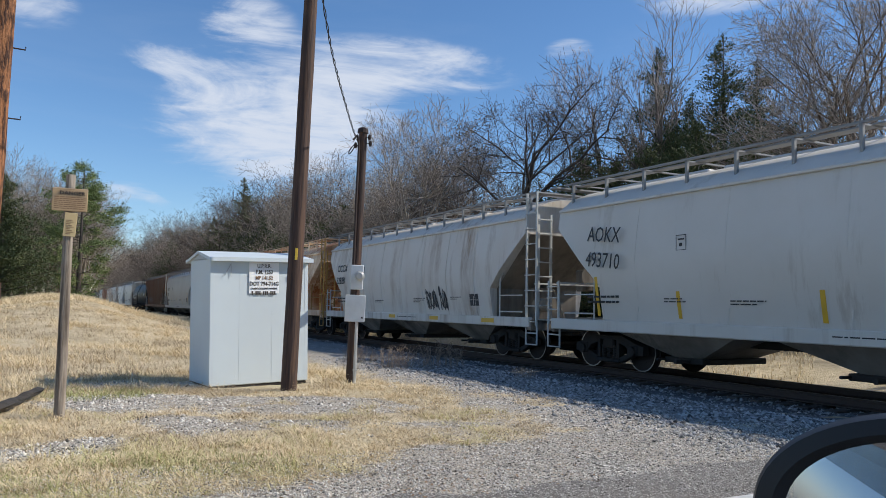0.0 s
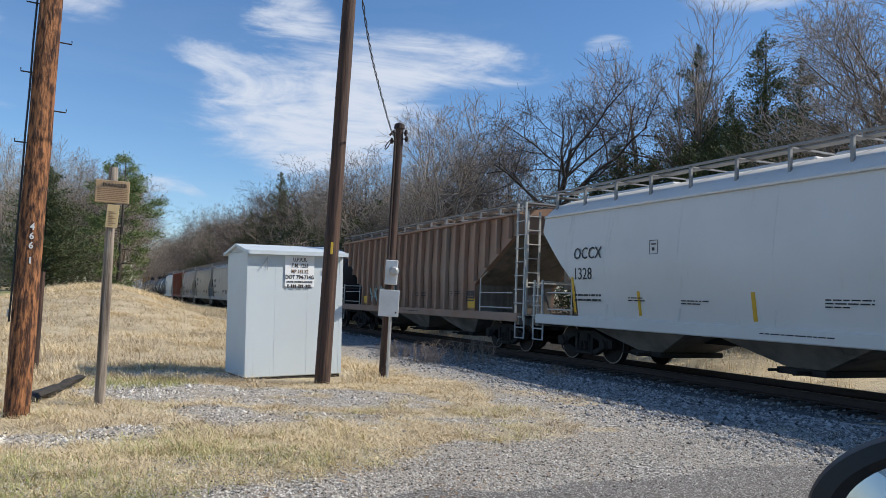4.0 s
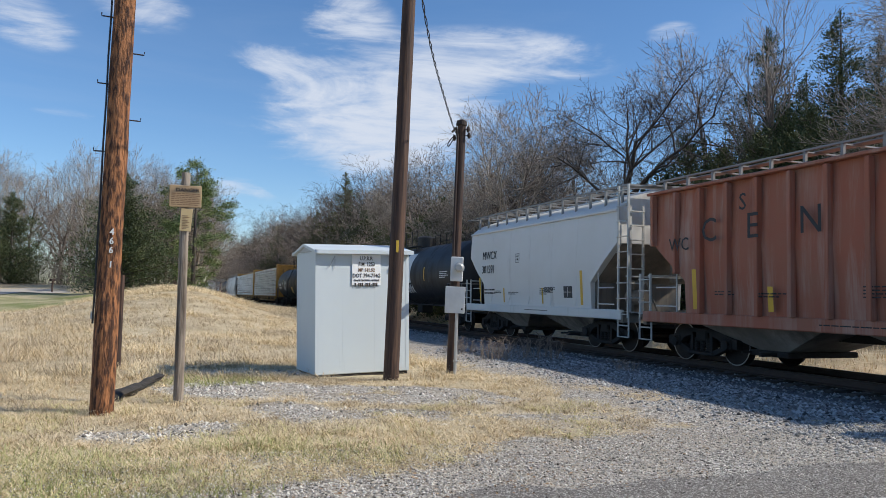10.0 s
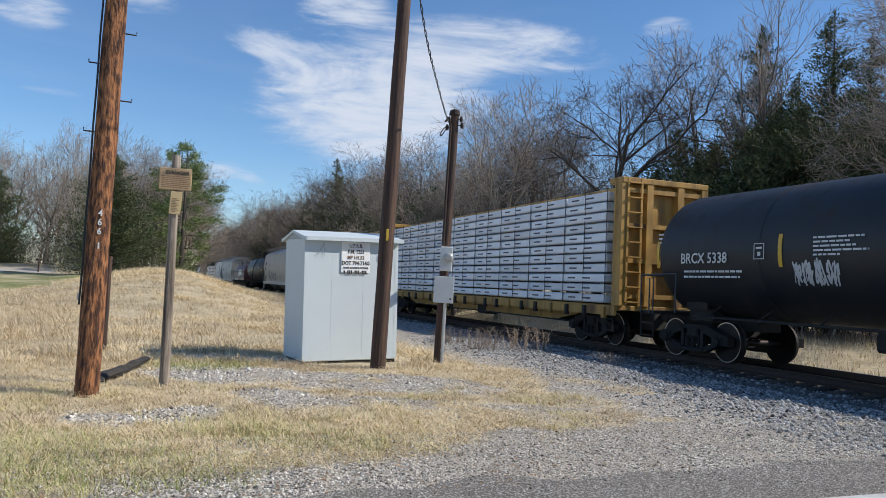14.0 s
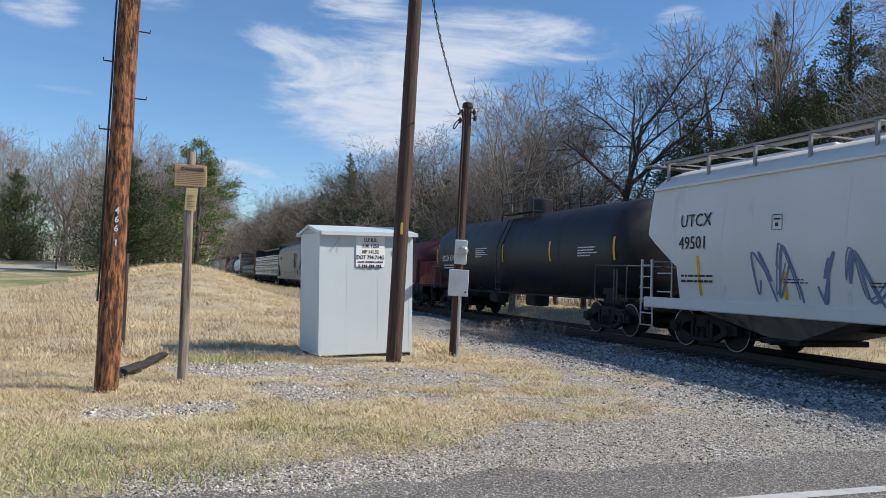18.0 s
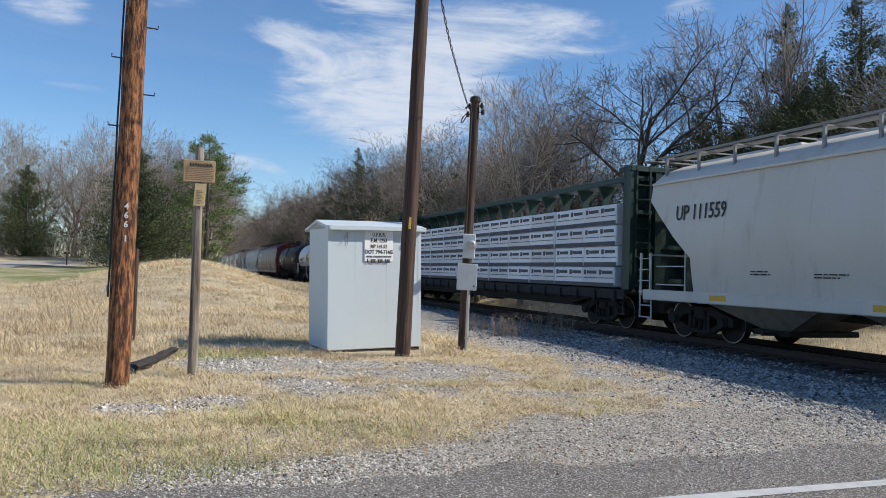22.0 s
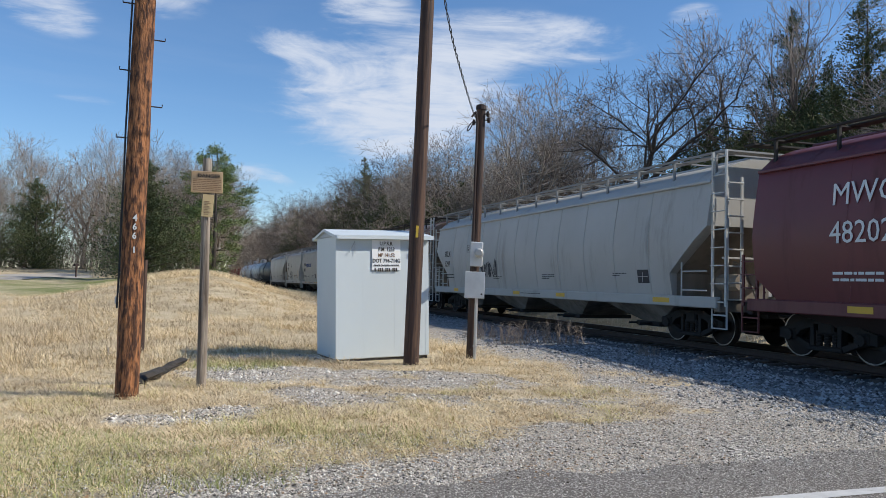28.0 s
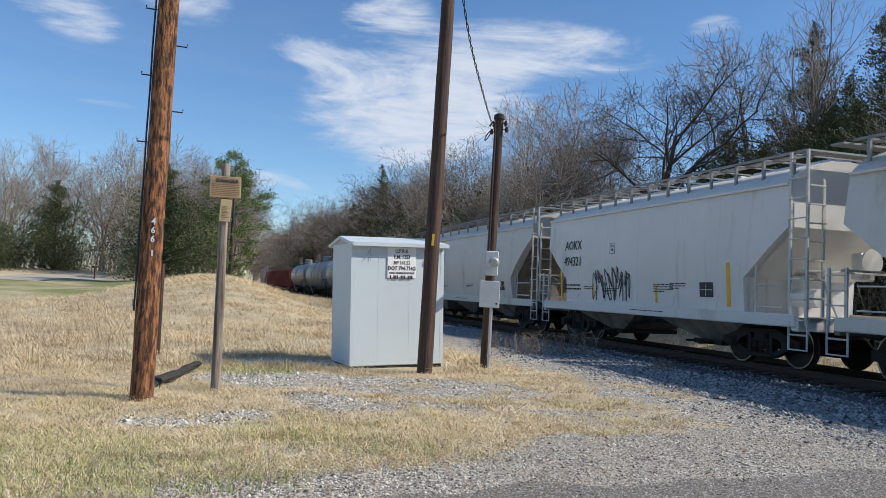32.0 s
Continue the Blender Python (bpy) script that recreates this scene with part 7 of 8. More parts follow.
def bare_tree(seed, h, r0, fork=0.35, kids=(9, 8, 8, 4), angle=0.75, up=0.35, wig=0.16, bark="bark", twig="twig", name="bare_tree", label="leafless tree with fine grey twigs", low=0.25, stem=0.62, reach=1.15):
    rnd = random.Random(seed)
    out = grow(rnd, h, r0, fork, kids, angle, up, wig, low=low, stem=stem, reach=reach)
    k = h / max(p.z for pts, _, _ in out for p in pts)
    for pts, _, _ in out:
        for p in pts:
            p *= k
    t = thing(name, label, "tree")
    part("trunk", limbs_mesh("trunk", [o for o in out if o[2] < 1]), bark, t)
    tagged(part("limb", limbs_mesh("limb", [o for o in out if 1 <= o[2] <= 2]), bark, t), kind="stuff")
    tagged(part("twig", limbs_mesh("twig", [o for o in out if o[2] > 2]), twig, t), kind="stuff")
    return t


def sprays(name, items):
    """Small three-cornered leaf sprays: items are (place, direction, length, width)."""
    n = len(items)
    co = np.zeros((n * 4, 3))
    for i, (p, d_, l, w) in enumerate(items):
        s = d_.orthogonal().normalized()
        s = Matrix.Rotation(i * 2.4, 3, d_) @ s
        co[4 * i], co[4 * i + 1], co[4 * i + 2], co[4 * i + 3] = p, p + d_ * (l * 0.55) + s * w, p + d_ * l, p + d_ * (l * 0.5) - s * w
    me = bpy.data.meshes.new(name)
    me.from_pydata(co.tolist(), [], [(4 * i, 4 * i + 1, 4 * i + 2, 4 * i + 3) for i in range(n)])
    return me


def cedar_tree(seed, h, width, foliage="cedar", foot=0.06, dens=1.0, gap=0.3, name="cedar_tree", label="dark green red-cedar with ragged outline", pine=False):
    rnd = random.Random(seed)
    t = thing(name, label, "tree")
    trunk = [[Vector((0.1 * noise.noise((seed, k, 0)), 0.1 * noise.noise((seed, k, 5)), h * k / 8 - 0.2 * (k == 0))) for k in range(9)], [max(0.02, 0.02 * h * (1 - k / 8.3)) for k in range(9)], 0]
    limbs, items = [], []
    n = int((46 if pine else 120) * dens)
    lobes = [rnd.uniform(0.8, 1.2) for _ in range(9)]
    for k in range(n):
        f = foot + (0.985 - foot) * (k + rnd.random()) / n
        a = rnd.uniform(0, 6.283)
        reach = width * 0.5 * ((1 - f) ** 0.82 if not pine else (0.35 + 0.75 * math.sin(math.pi * min(1, f ** 1.3))))
        reach *= rnd.uniform(0.55, 1.2) * lobes[int(f * 8.99)]
        reach = max(reach, 0.1)
        d_ = Vector((math.cos(a), math.sin(a), rnd.uniform(0.1, 0.75) if not pine else rnd.uniform(-0.05, 0.35))).normalized()
        p = Vector((0, 0, h * f))
        pts = [p, p + d_ * reach * 0.5 + Vector((0, 0, -0.03)), p + d_ * reach]
        limbs.append((pts, [0.05 * (1.1 - f), 0.03 * (1.1 - f) + 0.008, 0.008], 2))
        m = int((30 + 85 * reach) * (1.5 if pine else 1.1))
        for j in range(m):
            g = rnd.uniform(0.15 if not pine else 0.62, 1.08)
            w_ = (0.05 + 0.09 * reach) if not pine else 0.24
            q = p + d_ * (reach * g) + Vector((rnd.gauss(0, w_), rnd.gauss(0, w_), rnd.gauss(0, w_ * 0.9)))
            dd = (d_ * 0.7 + Vector((rnd.uniform(-1, 1), rnd.uniform(-1, 1), rnd.uniform(-0.4, 1)))).normalized()
            k_ = 1.0 if pine else 0.55 + 0.45 * min(1.0, (1 - f) * 2.5)
            items.append((q, dd, k_ * rnd.uniform(0.14, 0.34), k_ * rnd.uniform(0.018, 0.042)))
    part("trunk", limbs_mesh("trunk", [tuple(trunk)] + limbs), "bark_dark", t)
    part("crown", sprays("crown", items), foliage, t)
    return t


def put(t, az, r, dz=0.0, turn=0.0):
    p_ = polar(az, r)
    t.matrix_basis = pose(p_.x, p_.y, ground_z(p_.x, p_.y) + dz, 0, 0, turn)
    return t


def height_for(elev, r):
    return r * math.tan(radians(elev)) + EYE[2] - GROUND


# named trees of the view: bearing, distance, height
put(bare_tree(11, height_for(18.4, 36), 0.27, 0.55, (9, 9, 9, 5), 0.95, 0.16, 0.27, "bark_dark", "twig_dark", stem=0.72, reach=1.08, label="big dark leafless tree with crooked limbs"), -4.9, 36)
put(bare_tree(23, height_for(15.4, 39), 0.17, 0.14, (13, 9, 8, 4), 0.7, 0.3, 0.15, "bark_pale", "twig", label="pale leafless tree with upswept twigs"), 2.1, 39, 0, 40)
put(bare_tree(5, height_for(11.4, 42), 0.17, 0.2, (13, 9, 8, 4), 0.75, 0.3, 0.14), 5.2, 43, 0, 90)
put(bare_tree(51, height_for(13.4, 44), 0.16, 0.12, (16, 10, 9, 4), 0.8, 0.25, 0.18, "bark_dark", "twig_dark"), -1.2, 44, 0, 75)
put(bare_tree(52, height_for(13.0, 47), 0.16, 0.2, (14, 9, 8, 4), 0.68, 0.35, 0.15), 3.6, 47, 0, 15)
put(bare_tree(6, height_for(12.4, 41), 0.17, 0.12, (15, 10, 9, 4), 0.8, 0.2, 0.2, "bark_dark", "twig_dark"), -3.2, 41, 0, 200)
put(bare_tree(34, height_for(22.8, 36), 0.2, 0.4, (9, 7, 6, 4), 0.5, 0.35, 0.14, "bark", "twig", reach=0.8, label="tall leafless tree with pale limbs"), -16.4, 36, 0, 10)
put(bare_tree(37, height_for(19.0, 38), 0.13, 0.32, (8, 6, 5, 3), 0.5, 0.35, 0.18, "bark", "twig", reach=0.85), -12.4, 39, 0, 200)
put(bare_tree(41, height_for(25, 31), 0.24, 0.25, (13, 10, 9, 6), 0.75, 0.25, 0.18, label="spreading leafless tree beside the crossing"), -29.5, 31, 0, 50)
put(bare_tree(43, height_for(11.0, 58), 0.2, 0.3, (12, 9, 9, 5), 0.85, 0.15, 0.22, label="round-headed leafless tree with reddish twigs"), 8.4, 60, 0, 20)
cA = cedar_tree(3, height_for(19.0, 38), 10.4)
put(cA, -20.5, 38)
put(copy_thing(cA, Matrix()), -22.7, 39.5, -0.9, 130)
cB = cedar_tree(7, height_for(18.4, 40), 10.0)
put(cB, -15.9, 40)
cC = cedar_tree(9, 8.6, 8.6, foot=0.03)
put(cC, -10.6, 35)
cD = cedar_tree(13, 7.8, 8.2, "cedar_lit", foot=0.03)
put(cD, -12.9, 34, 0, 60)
for t_, az_, r_, dz_, tn_ in ((cD, -15.5, 33.5, 0.5, 200), (cC, -17.0, 36, 1.0, 250), (cC, -18.6, 34, 0.8, 100), (cA, -18.4, 42, -1.6, 10), (cD, -21.5, 34, 1.0, 300), (cC, -23.5, 37, 0.8, 40), (cC, -25.0, 33, 0.2, 20), (cA, -27.5, 40, -2.6, 220)):
    put(copy_thing(t_, Matrix()), az_, r_, dz_, tn_)
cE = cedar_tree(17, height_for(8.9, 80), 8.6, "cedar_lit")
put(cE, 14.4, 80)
for t_, az_, r_, dz_, tn_ in ((cE, 11.8, 74, -2.6, 80), (cC, 7.2, 52, -0.6, 200), (cD, 10.2, 60, 0.5, 300), (cE, 16.4, 95, -2.5, 200), (cD, 4.2, 47, -1.2, 100), (cC, 12.9, 66, 0.2, 30), (cE, 19.2, 130, -1.5, 60)):
    put(copy_thing(t_, Matrix()), az_, r_, dz_, tn_)
# the trees on the near side, over the bank
put(cedar_tree(21, height_for(9.3, 70), 5.6, "pine", 0.1, 1.5, name="pine_tree", label="shaggy green pine beyond the grassy bank", pine=True), 25.0, 72, -0.6)
cF = cedar_tree(25, height_for(7.8, 62), 8.6, "cedar", 0.0)
put(cF, 29.7, 64, -0.4)
for az_, r_, dz_, tn_ in ((36.4, 88, -0.6, 200), (40.6, 86, -2.2, 90)):
    put(copy_thing(cF, Matrix()), az_, r_, dz_, tn_)

# woods: leafless trees that close the view, built once and stood side by side
kinds = [bare_tree(100 + k, 11.0 + 0.7 * k, 0.15, (0.18, 0.3, 0.22, 0.26, 0.2)[k], (11, 7, 6, 3), (0.65, 0.6, 0.75, 0.6, 0.8)[k], (0.4, 0.5, 0.25, 0.4, 0.2)[k], 0.16, ("bark", "bark_pale", "bark", "bark_dark", "bark")[k], ("twig", "twig", "twig", "twig_dark", "twig_dark")[k]) for k in range(5)]
rnd = random.Random(77)
spots = []
for k in range(215):
    s = 4 + 340 * (k / 215) ** 1.25
    q = TRACK + (9.5 if s < 55 else 6.5) + rnd.random() ** 1.5 * 15
    spots.append((place(s, q), rnd.uniform(0.8, 1.08) * (0.95 if s > 30 else 0.9)))
for k in range(90):
    spots.append((place(66 + 230 * (k / 90) ** 1.2, TRACK + 5.5 + rnd.random() * 5), rnd.uniform(1.0, 1.2) + 0.12 * smooth(80, 130, 66 + 230 * (k / 90) ** 1.2)))
for k in range(30):
    spots.append((polar(rnd.uniform(24.3, 30.5), rnd.uniform(78, 105)), rnd.uniform(1.0, 1.32)))
left_from = len(spots) - 30
for k in range(30):
    spots.append((polar(rnd.uniform(31.0, 47.0), rnd.uniform(93, 130)), rnd.uniform(1.05, 1.6)))
for k in range(20):
    spots.append((place(-6 - 3.0 * k, TRACK + 14 + rnd.random() * 12), rnd.uniform(0.8, 1.1)))
for i, (p_, sc) in enumerate(spots):
    t = kinds[i % 3 if left_from <= i < left_from + 60 else i % 5]
    az_ = math.degrees(math.atan2(-p_.x, p_.y))
    if i >= 5 and ((az_ < -31 and p_.length < 60) or (-25 < az_ < -9.5 and p_.length < 46) or (-10.5 < az_ < -3.6 and p_.length < 58)):
        continue
    m4 = pose(p_.x, p_.y, ground_z(p_.x, p_.y) - 0.15, 0, 0, rnd.uniform(0, 360)) @ Matrix.Scale(sc, 4)
    if i < 5:
        t.matrix_basis = m4
    else:
        copy_thing(t, pose(0, 0, 0)).matrix_basis = m4

# scrub under the trees: brush of thin stems
def brush(seed, n, spread, h):
    r_ = random.Random(seed)
    limbs = []
    for k in range(n):
        a, q = r_.uniform(0, 6.28), spread * r_.random() ** 0.6
        b = Vector((q * math.cos(a), q * math.sin(a), 0))
        d_ = Vector((r_.uniform(-0.4, 0.4), r_.uniform(-0.4, 0.4), 1)).normalized()
        l = h * r_.uniform(0.4, 1)
        tip = b + d_ * l
        limbs.append(([b, b + d_ * l * 0.5 + Vector((r_.uniform(-0.1, 0.1), r_.uniform(-0.1, 0.1), 0)), tip], [0.012, 0.008, 0.003], 5))
        for j in range(5):
            f = r_.uniform(0.35, 0.95)
            s_ = b + d_ * l * f
            e = s_ + Vector((r_.uniform(-1, 1), r_.uniform(-1, 1), r_.uniform(0.2, 1.1))) * l * 0.28
            limbs.append(([s_, (s_ + e) / 2 + Vector((0, 0, 0.03)), e], [0.006, 0.005, 0.002], 6))
    return limbs_mesh("stems", limbs)


scrub = [thing("scrub", "tangled leafless scrub under the trees", "shrub") for _ in range(2)]
for k, t in enumerate(scrub):
    part("stem", brush(200 + k, 110, 2.3, 3.6), ("twig", "twig_dark")[k], t)["kind"] = "stuff"
for k in range(110):
    s = 2 + 230 * (k / 110) ** 1.3
    p_ = place(s, TRACK + (9.0 if s < 45 else 6.5) + rnd.random() * 7)
    m4 = pose(p_.x, p_.y, ground_z(p_.x, p_.y) - 0.05, 0, 0, rnd.uniform(0, 360)) @ Matrix.Scale(rnd.uniform(0.6, 1.25), 4)
    if k < 2:
        scrub[k].matrix_basis = m4
    else:
        c_ = copy_thing(scrub[k % 2], pose(0, 0, 0))
        c_.matrix_basis = m4

for k in range(34):
    p_ = polar(rnd.uniform(24, 47), rnd.uniform(92, 106))
    copy_thing(scrub[k % 2], pose(0, 0, 0)).matrix_basis = pose(p_.x, p_.y, ground_z(p_.x, p_.y) - 0.05, 0, 0, rnd.uniform(0, 360)) @ Matrix.Scale(rnd.uniform(1.0, 1.6), 4)

# low weeds by the ballast and in the gravel
weeds = thing("dry_weeds", "dry leafless weeds at the foot of the ballast", "weeds")
tagged(part("stem", brush(301, 40, 0.7, 0.75), "weed", weeds), kind="stuff")
for k, (x, y, sc) in enumerate(((-0.9, 17.2, 0.75), (0.1, 17.6, 0.8), (-1.8, 18.6, 0.6), (1.7, 15.2, 0.35))):
    m4 = pose(x, y, ground_z(x, y) - 0.02, 0, 0, 70 * k) @ Matrix.Scale(sc, 4)
    if k == 0:
        weeds.matrix_basis = m4
    else:
        copy_thing(weeds, pose(0, 0, 0)).matrix_basis = m4


# ---- grass and stones ----
GEN = np.random.default_rng(4)


def blades(name, spots_, h0, h1, w, mat, label, lean=0.5):
    """Grass: each blade a bent strip of two faces."""
    n = len(spots_)
    p = np.array(spots_)
    a = GEN.uniform(0, 2 * np.pi, n)
    h = GEN.uniform(h0, h1, n)
    ln = GEN.uniform(0.1, lean, n) * h
    b = GEN.uniform(0, 2 * np.pi, n)
    side = np.stack([np.cos(a) * w, np.sin(a) * w, np.zeros(n)], 1) * GEN.uniform(0.6, 1.3, (n, 1))
    tilt = np.stack([np.cos(b) * ln, np.sin(b) * ln, np.zeros(n)], 1)
    up_ = np.stack([np.zeros(n), np.zeros(n), h], 1)
    co = np.empty((n, 5, 3))
    co[:, 0], co[:, 1] = p - side, p + side
    mid = p + up_ * 0.6 + tilt * 0.35
    co[:, 2], co[:, 3] = mid + side * 0.75, mid - side * 0.75
    co[:, 4] = p + up_ * 0.95 + tilt
    me = bpy.data.meshes.new(name)
    me.vertices.add(n * 5)
    me.vertices.foreach_set("co", co.ravel())
    me.loops.add(n * 7)
    me.polygons.add(n * 2)
    o = np.arange(n)[:, None] * 5
    me.loops.foreach_set("vertex_index", (o + np.array([0, 1, 2, 3, 3, 2, 4])).ravel())
    me.polygons.foreach_set("loop_start", (np.arange(n)[:, None] * 7 + np.array([0, 4])).ravel())
    me.update(calc_edges=True)
    me.validate()
    me.materials.append(M[mat])
    return tagged(new(name, me), label, "grass", kind="stuff")


def tufts(name, spots_, each, spread, h0, h1, w, mat, label, lean=1.6):
    """Grass in tufts: blades that lean outwards from a common foot."""
    n = len(spots_) * each
    c = np.repeat(np.array(spots_), each, 0)
    size = np.repeat(GEN.uniform(0.55, 1.25, len(spots_)), each)
    a = GEN.uniform(0, 2 * np.pi, n)
    off = np.abs(GEN.normal(0, spread, n)) * size
    out = np.stack([np.cos(a), np.sin(a), np.zeros(n)], 1)
    p = c + out * off[:, None]
    h = GEN.uniform(h0, h1, n) * size
    wind = np.array([-0.12, -0.05, 0])
    tilt = (out * GEN.uniform(0.15, 1.0, (n, 1)) + wind + GEN.normal(0, 0.25, (n, 3)) * np.array([1, 1, 0])) * (h * lean)[:, None]
    side = np.stack([-np.sin(a), np.cos(a), np.zeros(n)], 1) * (w * GEN.uniform(0.6, 1.3, n))[:, None]
    up_ = np.stack([np.zeros(n), np.zeros(n), h], 1)
    co = np.empty((n, 5, 3))
    co[:, 0], co[:, 1] = p - side, p + side
    mid = p + up_ * 0.7 + tilt * 0.35
    co[:, 2], co[:, 3] = mid + side * 0.8, mid - side * 0.8
    co[:, 4] = p + up_ * GEN.uniform(0.55, 1.0, (n, 1)) + tilt
    me = bpy.data.meshes.new(name)
    me.vertices.add(n * 5)
    me.vertices.foreach_set("co", co.ravel())
    me.loops.add(n * 7)
    me.polygons.add(n * 2)
    o = np.arange(n)[:, None] * 5
    me.loops.foreach_set("vertex_index", (o + np.array([0, 1, 2, 3, 3, 2, 4])).ravel())
    me.polygons.foreach_set("loop_start", (np.arange(n)[:, None] * 7 + np.array([0, 4])).ravel())
    me.update(calc_edges=True)
    me.validate()
    me.materials.append(M[mat])
    return tagged(new(name, me), label, "grass", kind="stuff")


def scatter(n, az0, az1, r0, r1, keep, power=1.0):
    out = []
    for _ in range(n):
        az = rnd.uniform(az0, az1)
        r = r0 + (r1 - r0) * rnd.random() ** power
        p_ = polar(az, r)
        k = keep(p_.x, p_.y)
        if k > 0 and rnd.random() < k:
            out.append((p_.x, p_.y, ground_z(p_.x, p_.y)))
    return out


def off_road(x, y):
    s, q = U.x * x + U.y * y, N.x * x + N.y * y
    if s < ROAD_EDGE + 0.15 or -3.0 < q - TRACK < 2.0:
        return 0.0
    # not inside the shed
    if -4.3 < x < -2.0 and 12.4 < y < 14.3:
        return 0.0
    return 1.0


def patchy(x, y, f=0.8, s=2.0):
    return smooth(0.3, 0.75, 0.5 + f * noise.noise((x * s, y * s, 2.2)))


def tone(x, y):
    """Where the grass is bright straw (1) and where dull brown (0)."""
    r, az = math.hypot(x, y), math.degrees(math.atan2(-x, y))
    band = 0.34 * smooth(7.8, 8.4, r) * smooth(10.4, 9.6, r) * smooth(25, 20, az) - 0.25 * smooth(6.0, 6.6, r) * smooth(8.0, 7.5, r)
    return smooth(-0.22, 0.22, noise.noise((x * 0.55, y * 0.75, 21.0)) + 0.5 * noise.noise((x * 1.7, y * 1.7, 25.0)) - band)


near_keep = lambda x, y: off_road(x, y) * max(0.0, 1 - 1.15 * gravel(x, y)) * (0.35 + 0.65 * patchy(x, y))
tufts("dry_grass", scatter(7600, -6, 44, 4.2, 16, lambda x, y: near_keep(x, y) * tone(x, y)), 22, 0.1, 0.02, 0.085, 0.0024, "dry_grass", "tufts of dry straw-coloured grass", 3.2)
tufts("olive_grass", scatter(3800, -6, 44, 4.2, 11, lambda x, y: near_keep(x, y) * smooth(-0.1, 0.35, noise.noise((x * 0.9, y * 0.9, 12.0)) + 0.45 * green(x, y) + 0.15 * smooth(9, 5.5, math.hypot(x, y)))), 18, 0.08, 0.02, 0.09, 0.0024, "olive_grass", "short olive-tinged grass", 3.0)
tufts("dull_grass", scatter(8000, -9, 44, 4.2, 16, lambda x, y: near_keep(x, y) * (1.05 - tone(x, y))), 18, 0.11, 0.02, 0.08, 0.0026, "dull_grass", "matted dull brown grass", 3.2)
blades("short_grass", scatter(110000, -8, 44, 4.2, 16, near_keep), 0.015, 0.06, 0.0024, "dry_grass", "short dry grass", 4.0)
mid_keep = lambda x, y: off_road(x, y) * max(0.0, 1 - 1.2 * gravel(x, y)) * (0.3 + 0.7 * patchy(x, y, 0.9, 0.7)) * (1 - 0.9 * green(x, y))
tufts("tall_dry_grass", scatter(11000, 6, 46, 12.5, 46, lambda x, y: mid_keep(x, y) * tone(x * 0.5, y * 0.5)), 20, 0.2, 0.06, 0.2, 0.004, "dry_grass", "tufts of dry straw-coloured grass further off", 2.8)
tufts("tall_dull_grass", scatter(8500, 6, 46, 12.5, 46, lambda x, y: mid_keep(x, y) * (1.05 - tone(x * 0.5, y * 0.5))), 18, 0.24, 0.05, 0.18, 0.004, "dull_grass", "matted dull brown grass further off", 2.3)
far_keep = lambda x, y: off_road(x, y) * (0.4 + 0.6 * patchy(x, y, 0.9, 0.3)) * (1 - green(x, y))
blades("bank_grass", scatter(90000, 16, 33, 38, 95, far_keep), 0.1, 0.34, 0.008, "dry_grass", "tall dry grass on the bank", 2.2)
blades("trackside_grass", scatter(26000, -26, 20, 18, 60, lambda x, y: 1.0 if 2.1 < N.x * x + N.y * y - TRACK < 12 and U.x * x + U.y * y > 6 else 0.0), 0.06, 0.3, 0.008, "dry_grass", "dry grass beyond the track", 0.8)
blades("green_grass", scatter(60000, 10, 46, 4.2, 14, lambda x, y: off_road(x, y) * green(x, y) if green(x, y) > 0.15 else 0.0), 0.03, 0.10, 0.003, "green_grass", "short green grass tufts", 2.2)
tufts("weed_stalks", scatter(1100, 31, 47, 12, 34, mid_keep), 10, 0.18, 0.2, 0.48, 0.0026, "dull_grass", "tall grey-brown weeds in the rough grass", 1.8)
blades("seed_stalks", scatter(260, 14, 40, 13, 34, mid_keep), 0.4, 0.8, 0.003, "dry_grass", "tall pale seed stalks", 0.35)


def stones(name, spots_, r0, r1, label, mat="stones"):
    n = len(spots_)
    p = np.array(spots_)
    base = np.array([(0, 0, 1), (0.94, 0, 0.1), (0, 0.94, -0.05), (-0.94, 0, 0.1), (0, -0.94, 0.0), (0, 0, -0.6)])
    tri = np.array([(0, 1, 2), (0, 2, 3), (0, 3, 4), (0, 4, 1), (5, 2, 1), (5, 3, 2), (5, 4, 3), (5, 1, 4)])
    r = GEN.uniform(r0, r1, (n, 1, 1)) * (0.6 + 0.8 * GEN.random((n, 1, 1)) ** 2)
    v = base[None] * r * GEN.uniform(0.55, 1.25, (n, 6, 1)) * np.array([1.15, 1.0, 0.8])
    a = GEN.uniform(0, 6.283, n)
    c, s = np.cos(a)[:, None], np.sin(a)[:, None]
    v = np.stack([v[..., 0] * c - v[..., 1] * s, v[..., 0] * s + v[..., 1] * c, v[..., 2]], -1) + p[:, None]
    me = bpy.data.meshes.new(name)
    me.vertices.add(n * 6)
    me.vertices.foreach_set("co", v.ravel())
    me.loops.add(n * 24)
    me.polygons.add(n * 8)
    me.loops.foreach_set("vertex_index", (np.arange(n)[:, None, None] * 6 + tri[None]).ravel())
    me.polygons.foreach_set("loop_start", np.arange(n * 8) * 3)
    me.update(calc_edges=True)
    me.validate()
    me.materials.append(M[mat])
    return tagged(new(name, me), label, "stones", kind="stuff")


